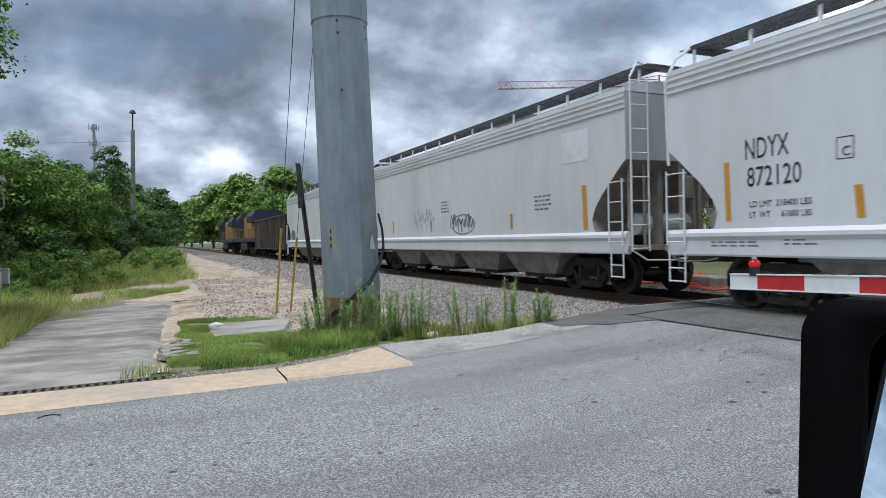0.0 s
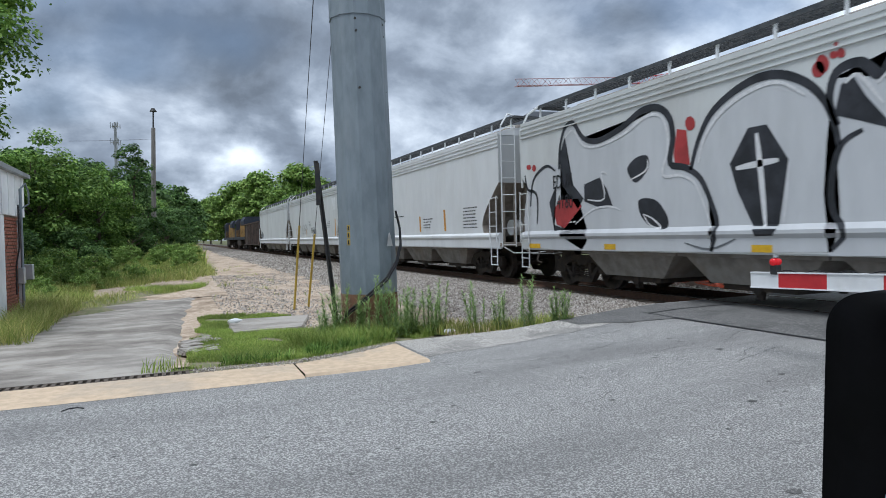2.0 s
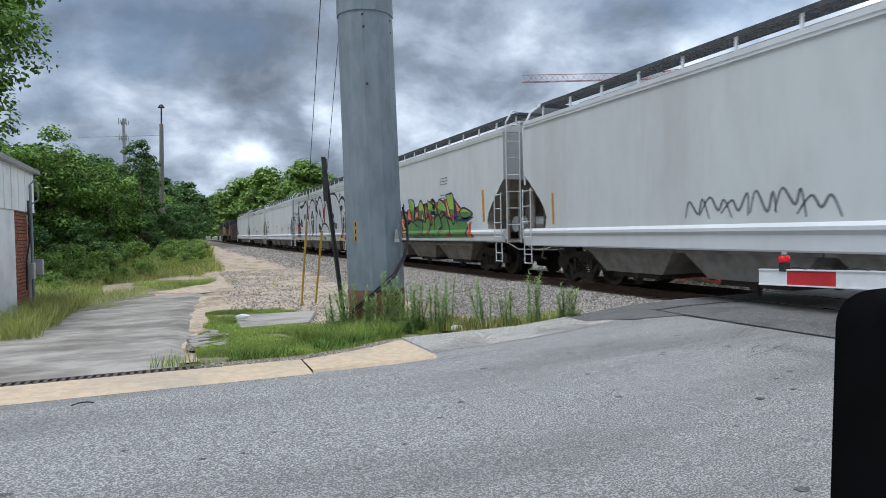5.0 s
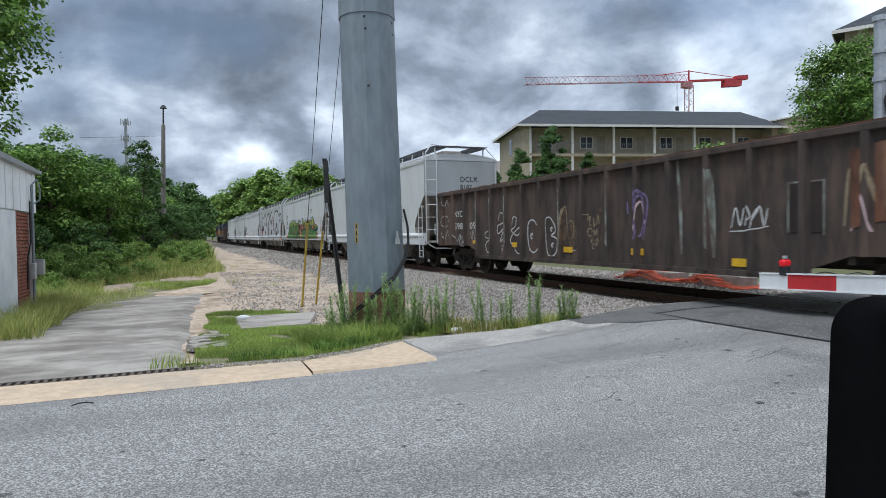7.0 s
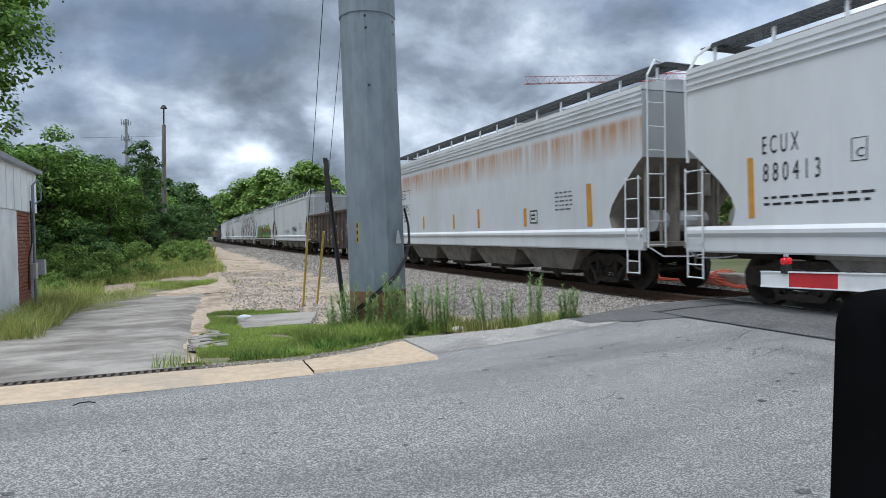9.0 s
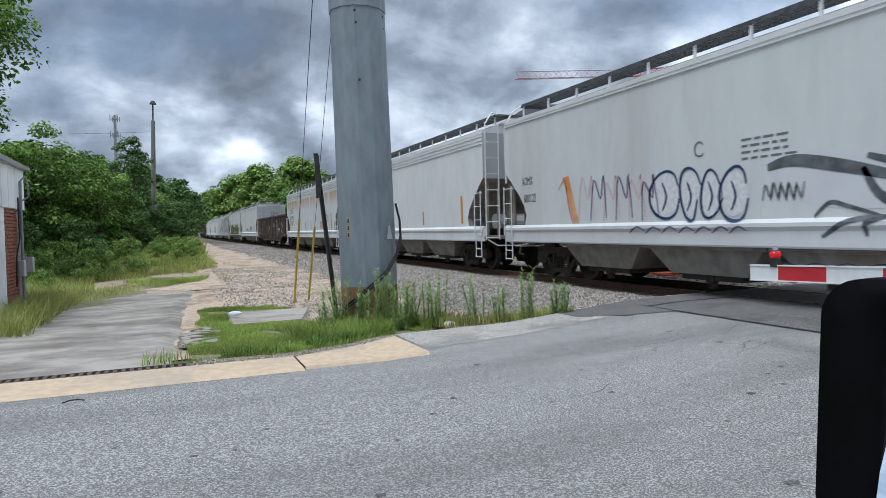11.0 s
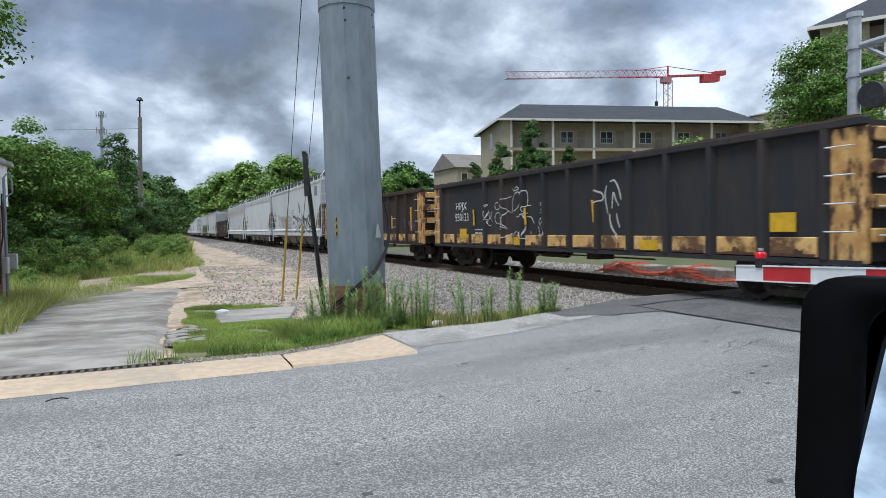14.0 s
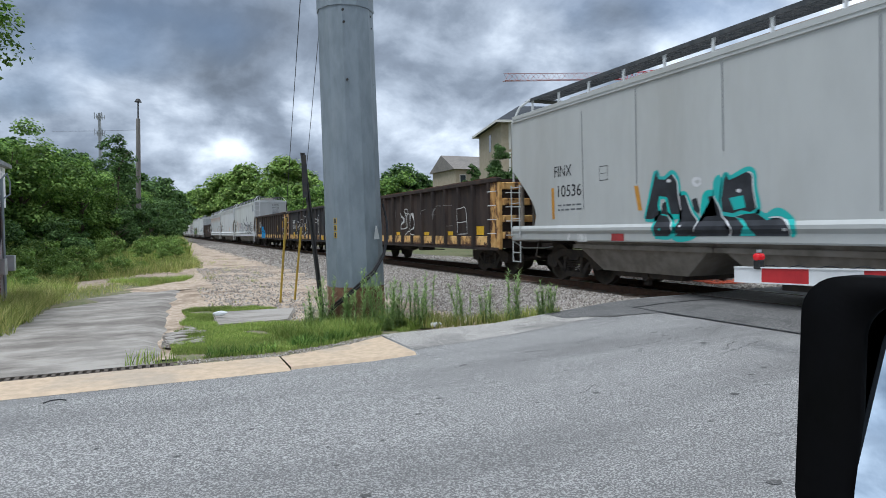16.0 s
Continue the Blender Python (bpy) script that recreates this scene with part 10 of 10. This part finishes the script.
pipe(bm, [(-13.4, 16.2, 2.2), (-13.39, 16.15, 1.7), (-13.4, 16.2, 1.3), (-13.42, 15.95, 0.9), (-13.42, 15.9, 0.3)], 0.016)
part("cable", bm, M["black_cable"], house)
bm = bmesh.new()
bevelled_box(bm, -13.46, -13.34, 16.25, 16.45, 0.5, 0.85, 0.01, 1)
part("switch_box", bm, M["alu"], house, "grey switch box")
bm = bmesh.new()
bevelled_box(bm, -13.50, -13.30, 16.98, 17.14, 0.55, 0.90, 0.012, 1)
part("meter_box", bm, M["alu"], house, "grey electric meter box")
bm = bmesh.new()
box(bm, -13.50, -13.42, 16.5, 16.62, -0.2, 1.9)
part("pilaster_strip", bm, M["door_white"], house)
bm = bmesh.new()
bevelled_box(bm, -0.05, 0.0, -0.095, 0.095, -0.029, 0.029, 0.004, 1)
brick_mesh = finish(bm, "brick")
for c in range(29):
    z = -0.18 + c * 0.074
    y = 15.38 + (0.1 if c % 2 else 0.0)
    while y < 16.93:
        o = link("brick", brick_mesh, M["brick"], house)
        o.location = (-13.49 + rng.uniform(-0.004, 0.004), y, z)
        y += 0.205

# ---- poles and masts in the distance ----
wood = new("wooden_light_pole")
wood.location = (-11.45, 45, -0.3)
tagged(wood, "grey wooden pole with a lamp head on a thin top pipe", "light pole")
M["old_wood"] = material("old_wood", (0.24, 0.22, 0.20), 0.85, 0, (0.17, 0.155, 0.14), 5.0, bump=0.3, stretch=(1, 1, 0.1))
bm = bmesh.new()
taper(bm, 0, 8.9, 0.17, 0.12, 10, 0.022)
part("shaft", bm, M["old_wood"], wood)
bm = bmesh.new()
tube(bm, (0.19, 0, 8.8), (0.22, 0, 10.0), 0.045, 8)
part("pipe", bm, M["dark_steel"], wood)
bm = bmesh.new()
tube(bm, (0.22, 0, 9.95), (0.22, 0, 10.15), 0.22, 12, 0.10)
part("lamp_head", bm, M["dark_steel"], wood)
wire = new("overhead_wire")
wire.location = (-11.3, 45, 7.9)
tagged(wire, "thin black overhead wire from the wooden pole", "wire")
bm = bmesh.new()
pipe(bm, [(-i * 1.2, 0.3 * i, 0.05 * i * (i - 10) * 0.12) for i in range(5)], 0.009, 5)
part("strand", bm, M["black_cable"], wire)
cell = new("cell_tower")
cell.location = (-27.2, 250, 0)
tagged(cell, "slim grey mobile phone mast with antennas", "mast")
bm = bmesh.new()
taper(bm, -1, 43, 0.8, 0.45, 10)
part("shaft", bm, M["roof_metal"], cell)
for z, rad in ((41.6, 1.5), (36.0, 1.5)):
    for k in range(6):
        a = k * math.pi / 3
        bm = bmesh.new()
        tube(bm, (0, 0, z), (rad * math.cos(a), rad * math.sin(a), z), 0.09, 6)
        box(bm, rad * math.cos(a) - 0.11, rad * math.cos(a) + 0.11, rad * math.sin(a) - 0.11, rad * math.sin(a) + 0.11, z - 0.7, z + (1.5 if k % 2 else 0.8))
        part("antenna", bm, M["roof_metal"], cell)

# crossing signal mast beyond the track
mast = new("crossing_signal_mast")
mast.location = (4.75, 10.0, -0.3)
tagged(mast, "aluminium cantilever signal mast at the crossing", "signal mast")
bm = bmesh.new()
tube(bm, (0, 0, 0), (0, 0, 6.55), 0.14, 16)
part("post", bm, M["alu"], mast)
for z in (6.5, 5.75, 5.1, 3.2):
    bm = bmesh.new()
    tube(bm, (0, 0, z - 0.06), (0, 0, z + 0.06), 0.175, 16)
    part("collar", bm, M["alu"], mast)
bm = bmesh.new()
for z, r_ in ((5.75, 0.08), (5.1, 0.08)):
    tube(bm, (0, -0.1, z), (-0.4, -7.5, z + 0.2), r_, 10)
for i in range(8):
    y = -0.2 - i * 0.9
    tube(bm, (-0.05 * i * 0.5, y, 5.1 if i % 2 else 5.75), (-0.05 * i * 0.5, y - 0.9, 5.75 if i % 2 else 5.1), 0.045, 8)
part("cantilever_arm", bm, M["alu"], mast)
bm = bmesh.new()
for z in (4.55,):
    tube(bm, (-0.12, -0.45, z), (0.12, -0.45, z), 0.30, 20)
    tube(bm, (0, -0.1, z), (0, -0.45, z), 0.05, 8)
part("signal_head", bm, M["dark_steel"], mast, "black round signal background")

# ---- apartment building beyond the track ----
M["stucco"] = material("stucco", (0.47, 0.40, 0.29), 0.9, 0, (0.42, 0.355, 0.255), 2.0, (0.36, 0.31, 0.23), 0.3, 0.4, 0.2)
M["shingle"] = material("shingle", (0.045, 0.05, 0.058), 0.9, 0, (0.065, 0.07, 0.078), 3.0, (0.03, 0.034, 0.04), 0.5, 0.5, 0.3, stretch=(1, 1, 4))
M["trim"] = plain("trim", (0.78, 0.75, 0.68), 0.6)
# stucco colour darkened for the galleries' shade, used on their doors
M["shade_wall"] = material("shaded_stucco", (0.36, 0.31, 0.23), 0.9, 0, (0.31, 0.265, 0.2), 2.0, bump=0.1)
M["glass"] = plain("window_glass", (0.05, 0.06, 0.07), 0.08)


def apartments(origin, turn, length, depth, floors, eave, name_label, bays, ridge_h, pier=0.8):
    """Galleries along the front (local x), hip roof. Local origin: the front left corner on the ground."""
    b = new("apartment_building")
    b.matrix_basis = pose(origin[0], origin[1], -0.3, 0, 0, turn)
    tagged(b, name_label, "building")
    fh = (eave + 0.3) / floors
    top = eave + 0.3
    bm = bmesh.new()
    box(bm, 0, length, 1.8, depth, 0, top)
    part("wall", bm, M["stucco"], b)
    for x, wide in ((0, pier), (length - 0.8, 0.8)):
        bm = bmesh.new()
        box(bm, x, x + wide, -0.01, 1.8, 0, top)
        part("end_pier", bm, M["stucco"], b)
    for f in range(floors):
        z = f * fh
        bm = bmesh.new()
        box(bm, 0.8, length - 0.8, 0.02, 1.8, z - 0.02 if f else 0, z + 0.28)
        part("gallery_slab", bm, M["stucco"], b)
        bm = bmesh.new()
        n = int(length / 0.25)
        box(bm, 0.8, length - 0.8, 0.05, 0.09, z + 1.30, z + 1.36)
        for i in range(n):
            x = 0.85 + (length - 1.7) * i / n
            box(bm, x, x + 0.03, 0.06, 0.08, z + 0.28, z + 1.32)
        part("railing", bm, M["roof_metal"], b, "dark metal railing")
        for k in range(bays):
            x = 0.8 + (length - 1.6) * (k + 0.5) / bays
            w = new("window")
            w.parent = b
            bm = bmesh.new()
            box(bm, x - 0.75, x + 0.75, 1.74, 1.80, z + 1.0, z + 2.35)
            part("frame", bm, M["trim"], w)
            for s in (-0.36, 0.36):
                bm = bmesh.new()
                box(bm, x + s - 0.30, x + s + 0.30, 1.72, 1.74, z + 1.08, z + 2.27)
                part("pane", bm, M["glass"], w)
            bm = bmesh.new()
            box(bm, x + 1.2, x + 2.1, 1.75, 1.80, z + 0.28, z + 2.4)
            part("door", bm, M["shade_wall"], b)
            bm = bmesh.new()
            xp = 0.8 + (length - 1.6) * k / bays
            box(bm, xp, xp + 0.24, -0.04, 0.2, z + 0.28, z + fh)
            part("column", bm, M["trim"], b)
    o_ = 0.7
    bm = bmesh.new()
    e = [bm.verts.new(p) for p in ((-o_, -o_, top), (length + o_, -o_, top), (length + o_, depth + o_, top), (-o_, depth + o_, top))]
    r_ = [bm.verts.new((depth * 0.32, depth / 2, top + ridge_h)), bm.verts.new((length - depth * 0.1, depth / 2, top + ridge_h))]
    bm.faces.new((e[0], e[1], r_[1], r_[0])), bm.faces.new((e[1], e[2], r_[1])), bm.faces.new((e[2], e[3], r_[0], r_[1])), bm.faces.new((e[3], e[0], r_[0])), bm.faces.new(e[::-1])
    part("roof", bm, M["shingle"], b, "dark grey shingle hip roof")
    bm = bmesh.new()
    for y in (-o_ - 0.05, depth + o_):
        box(bm, -o_, length + o_, y, y + 0.05, top - 0.22, top + 0.03)
    for x in (-o_ - 0.05, length + o_):
        box(bm, x, x + 0.05, -o_, depth + o_, top - 0.22, top + 0.03)
    part("fascia", bm, M["trim"], b, "pale eave fascia")
    bm = bmesh.new()
    for f in range(floors):
        z = f * fh
        box(bm, -0.03, 0.02, depth * 0.42, depth * 0.42 + 1.1, z + 0.6, z + 2.5)
    part("side_opening", bm, M["glass"], b)
    return b


apartments((23.5, 60.2), -15.0, 29.5, 11.0, 4, 12.8, "beige four-storey apartment block with galleries and dark hip roof", 6, 2.7)
apartments((33.9, 31.8), -58.0, 26.0, 14.0, 5, 15.4, "tall beige apartment block with dark balconies", 8, 4.0, 3.0)
tower_b = new("stair_tower")
tower_b.location = (52.0, 53.0, -0.3)
tagged(tower_b, "beige stair tower beside the apartment block", "building")
bm = bmesh.new()
bevelled_box(bm, 0.4, 5.0, -2.5, 8.0, 0, 13.9, 0.05, 1)
part("wall", bm, M["stucco"], tower_b)
bm = bmesh.new()
bevelled_box(bm, 0.2, 5.2, -2.7, 8.2, 13.9, 14.1, 0.03, 1)
part("parapet", bm, M["trim"], tower_b)
M["house_roof"] = material("house_roof", (0.21, 0.19, 0.17), 0.9, 0, (0.26, 0.235, 0.21), 4.0, (0.15, 0.14, 0.125), 0.6, 0.5, 0.3)
small = new("gabled_house")
small.location = (27.4, 80, -0.3)
tagged(small, "small beige gabled house beyond the trees", "building")
bm = bmesh.new()
box(bm, 0, 9, 0, 8, 0, 9.9)
part("wall", bm, M["stucco"], small)
bm = bmesh.new()
prism_yz(bm, [(-0.4, 9.9), (4, 12.2), (8.4, 9.9)], -0.4, 9.4)
part("roof", bm, M["house_roof"], small)
for z in (2.0, 5.0, 8.0):
    bm = bmesh.new()
    box(bm, 0.6, 1.6, -0.04, 0.02, z, z + 1.2)
    w = part("window", bm, M["trim"], small)
    bm = bmesh.new()
    box(bm, 0.7, 1.5, -0.06, -0.04, z + 0.1, z + 1.1)
    part("pane", bm, M["glass"], w)

# ---- tower crane ----
M["crane_red"] = material("crane_red", (0.55, 0.05, 0.06), 0.5, 0, (0.45, 0.04, 0.05), 2.0, bump=0.0)
M["crane_pale"] = material("crane_pale", (0.48, 0.24, 0.25), 0.5, 0, (0.42, 0.2, 0.21), 2.0, bump=0.0)
crane = new("tower_crane")
crane.matrix_basis = pose(131, 150, 0, 0, 0, 0)
tagged(crane, "red and white tower crane standing over the roofs", "tower crane")


def lattice(bm, p0, p1, w, hh, n, r):
    """A square or triangular truss from p0 to p1."""
    p0, p1 = Vector(p0), Vector(p1)
    d = (p1 - p0).normalized()
    up = Vector((0, 0, 1)) if abs(d.z) < 0.9 else Vector((0, 1, 0))
    s = d.cross(up).normalized() * w / 2
    u = up * hh
    c = [s, -s, u - s * 0.0] if abs(d.z) < 0.9 else [s + u / 2, -s + u / 2, s - u / 2, -s - u / 2]
    for k in c:
        tube(bm, p0 + k, p1 + k, r, 5)
    for i in range(n):
        a, b = p0.lerp(p1, i / n), p0.lerp(p1, (i + 1) / n)
        for j in range(len(c)):
            k0, k1 = c[j], c[(j + 1) % len(c)]
            tube(bm, a + (k0 if i % 2 else k1), b + (k1 if i % 2 else k0), r * 0.6, 4)


bm = bmesh.new()
lattice(bm, (0, 0, 0), (0, 0, 44.5), 1.8, 1.8, 26, 0.12)
part("mast", bm, M["crane_pale"], crane)
bm = bmesh.new()
lattice(bm, (-56, 0, 40.6), (-19, 0, 44.0), 1.2, 1.9, 22, 0.09)
part("jib", bm, M["crane_pale"], crane)
bm = bmesh.new()
lattice(bm, (-19, 0, 44.0), (0, 0, 45.6), 1.2, 2.1, 11, 0.11)
part("inner_jib", bm, M["crane_red"], crane)
bm = bmesh.new()
prism_xz(bm, [(0, 45.5), (0, 46.1), (23.0, 48.6), (23.0, 48.0)], -0.5, 0.5)
prism_xz(bm, [(13.5, 45.0), (13.5, 47.2), (20.5, 47.9), (20.0, 45.7)], -0.9, 0.9)
prism_xz(bm, [(18.5, 47.5), (18.5, 48.8), (22.8, 49.4), (22.8, 48.0)], -0.9, 0.9)
part("counter_jib", bm, M["crane_red"], crane, "red counter jib with ballast")
bm = bmesh.new()
bevelled_box(bm, -2.6, 0.9, -0.8, 0.8, 43.6, 45.6, 0.2, 1)
part("cab", bm, M["crane_pale"], crane)
bm = bmesh.new()
tube(bm, (-4.5, 0, 44.5), (-4.5, 0, 38.0), 0.07, 5), tube(bm, (-4.5, 0, 38.0), (-4.5, 0, 36.8), 0.5, 8)
part("hook", bm, M["dark_steel"], crane)
bm = bmesh.new()
tube(bm, (0, 0, 44.5), (0, 0, 49.0), 0.25, 6), tube(bm, (0, 0, 48.8), (18, 0, 48.4), 0.12, 5), tube(bm, (0, 0, 48.8), (-12, 0, 46.5), 0.10, 5)
part("apex", bm, M["crane_red"], crane)

# ---- rubble beyond the track, litter ----
M["net"] = material("orange_net", (0.62, 0.12, 0.05), 0.6, 0, (0.5, 0.09, 0.04), 6.0, bump=0.0)
M["rubble"] = material("rubble", (0.36, 0.33, 0.29), 0.9, 0, (0.27, 0.24, 0.21), 5.0, bump=0.4)
for x, y, sx, sy, sz, a in ((3.2, 15.9, 0.35, 1.0, 0.36, 0.1), (3.2, 13.2, 0.3, 0.95, 0.40, -0.12), (3.9, 14.4, 0.3, 0.5, 0.3, 0.4)):
    blk = new("concrete_block")
    blk.matrix_basis = pose(x, y, -0.24, 0, 0, math.degrees(a))
    tagged(blk, "rough concrete block half covered by orange netting", "concrete block", "blocks beyond the track")
    bm = bmesh.new()
    bevelled_box(bm, -sx, sx, -sy, sy, 0, sz, 0.04, 2)
    for v in bm.verts:
        v.co += Vector((rng.gauss(0, 0.01), rng.gauss(0, 0.01), rng.gauss(0, 0.008)))
    part("block", bm, M["rubble"], blk)
net = new("safety_netting")
net.location = (3.0, 14.3, -0.22)
tagged(net, "heap of orange plastic safety netting on the gravel", "netting")
bm = bmesh.new()


def net_z(x, y):
    return 0.10 + 0.20 * max(noise.noise((x * 1.3, y * 0.9, 5)), 0) + 0.26 * math.exp(-((y - 1.5) / 0.7) ** 2) + 0.28 * math.exp(-((y + 1.0) / 0.6) ** 2)


for i in range(26):
    x = -0.55 + i * 0.045
    pts = [(x + 0.12 * noise.noise((i * 0.4, k * 0.3, 1)), -2.4 + k * 0.24, net_z(x, -2.4 + k * 0.24) * (0.75 + 0.5 * noise.noise((x * 3, k, 2)))) for k in range(22)]
    pipe(bm, pts, 0.010, 4)
for k in range(60):
    y = -2.4 + k * 0.085
    pts = [(-0.55 + i * 0.14, y + 0.10 * noise.noise((k * 0.4, i * 0.6, 7)), net_z(-0.55 + i * 0.14, y)) for i in range(9)]
    pipe(bm, pts, 0.010, 4)
part("mesh", bm, M["net"], net)
for x, y, z, a, l, mt, lab in ((-6.40, 9.28, -0.19, 20, 0.22, "white_paint", "crumpled white paper litter by the road edge"), (-9.38, 12.2, -0.15, -10, 0.25, "white_paint", "white plastic bottle lying on the concrete pad")):
    lit = new("litter")
    lit.matrix_basis = pose(x, y, z, 0, 0, a)
    tagged(lit, lab, "litter")
    bm = bmesh.new()
    bmesh.ops.create_icosphere(bm, subdivisions=2, radius=0.5)
    for v in bm.verts:
        v.co = Vector((v.co.x * l, v.co.y * 0.10, v.co.z * 0.09 + 0.03)) + Vector((rng.gauss(0, 0.008), rng.gauss(0, 0.006), rng.gauss(0, 0.006)))
    part("piece", bm, M[mt], lit)
twig = new("twig")
twig.location = (-11.32, 7.02, -0.24)
tagged(twig, "bent dark twig lying on the asphalt", "twig")
bm = bmesh.new()
pipe(bm, [(-0.09, -0.02, 0.0), (-0.03, 0.01, 0.012), (0.04, 0.02, 0.012), (0.10, 0.01, 0.0)], 0.007, 5)
part("stick", bm, M["dark_steel"], twig)
for i in range(26):
    x, y = rng.uniform(-10.25, -9.85), rng.uniform(9.8, 11.2)
    chunk = new("broken_concrete")
    chunk.matrix_basis = pose(x, y, -0.24, 0, 0, rng.uniform(0, 360))
    tagged(chunk, "broken flat piece of old concrete at the lot's edge", "rubble", "broken concrete by the lot")
    bm = bmesh.new()
    s = rng.uniform(0.06, 0.18)
    bevelled_box(bm, -s, s, -s * 0.6, s * 0.6, -0.03, rng.uniform(0.02, 0.05), 0.008, 1)
    for v in bm.verts:
        v.co.x += rng.gauss(0, 0.012)
        v.co.y += rng.gauss(0, 0.012)
    part("piece", bm, M["rubble"], chunk)

# grass tufts scattered over the dirt yard
blades("yard_tufts", 5000, patchy([(-9.4, 14.5), (-7.0, 15.0), (-6.5, 40), (-9.4, 40)], 1.1, 0.32), lambda x, y: -0.27, 0.04, 0.16, 0.008, M["tall_grass"], "sparse grass tufts on the dirt yard", 20, 0.9)
# crumbs of soil and stone at the grass edge, and over the apron
stones("gutter_crumbs", 900, lambda r: (lambda x: (x, interp(x, [-10.2, -9.0, -8.2, -7.4], [8.42, 8.34, 8.66, 9.05]) + r.gauss(-0.03, 0.07)))(r.uniform(-10.2, -7.4)), 0.011, M["stone"], lambda x, y: -0.236, "crumbs of soil and stone along the grass edge")
# hairline cracks wandering over the asphalt
cracks = random.Random(31)
bm = bmesh.new()
for k in range(11):
    x, y = cracks.uniform(-7.0, -3.4), cracks.uniform(4.5, 8.0)
    way = cracks.uniform(-0.25, 0.25)
    prev = None
    for i in range(cracks.randint(8, 26)):
        w_ = 0.0025 + 0.004 * abs(noise.noise((i * 0.7, k, 1)))
        pair = [bm.verts.new((x - w_ * math.sin(way), y + w_ * math.cos(way), road_z(x) + 0.0035)), bm.verts.new((x + w_ * math.sin(way), y - w_ * math.cos(way), road_z(x) + 0.0035))]
        if prev:
            bm.faces.new((prev[0], prev[1], pair[1], pair[0]))
        prev = pair
        way = 0.8 * way + cracks.gauss(0, 0.22)
        x, y = x + 0.06 * math.cos(way), min(y + 0.06 * math.sin(way), 8.4 if x > -7.3 else 7.3)
tagged(part("road_cracks", bm, M["rubber"]), "hairline cracks in the worn asphalt", "road cracks", kind="stuff")
# dark stains and tar spots on the road
spots = random.Random(9)
bm = bmesh.new()
for i in range(70):
    x, y = spots.uniform(-14, -4), spots.uniform(1.2, 7.0)
    r_ = spots.uniform(0.012, 0.045)
    loop = [bm.verts.new((x + r_ * spots.uniform(0.7, 1.6) * math.cos(k * 0.785), y + r_ * spots.uniform(0.6, 1.0) * math.sin(k * 0.785), road_z(x) + 0.004)) for k in range(8)]
    bm.faces.new(loop)
tagged(part("tar_spots", bm, M["asphalt_dark"]), "small dark tar spots on the asphalt", "road stains", kind="stuff")


# ---- what moves ----
def motions():
    times = [0.0, 1.0, 2.0, 3.0, 4.0, 5.0, 6.0, 7.0, 8.0, 9.0, 10.0, 11.0, 12.0, 13.0, 14.0, 15.0, 16.0]
    for car_, mid_ in cars:
        walk(car_, [(t, pose(0, mid_ + run(t), 0)) for t in times])
    # all wheelsets turn alike, a wheel of 0.457 m rolling on the rail
    first = wheelsets[0]
    walk(first, [(i / 30, Matrix.Rotation(-(run(i / 30) / 0.457) % (2 * math.pi), 4, "X")) for i in range(481)])
    act, slot = first.animation_data.action, first.animation_data.action_slot
    for w in wheelsets[1:]:
        w.rotation_mode = "QUATERNION"
        w.animation_data_create()
        w.animation_data.action = act
        w.animation_data.action_slot = slot


motions()
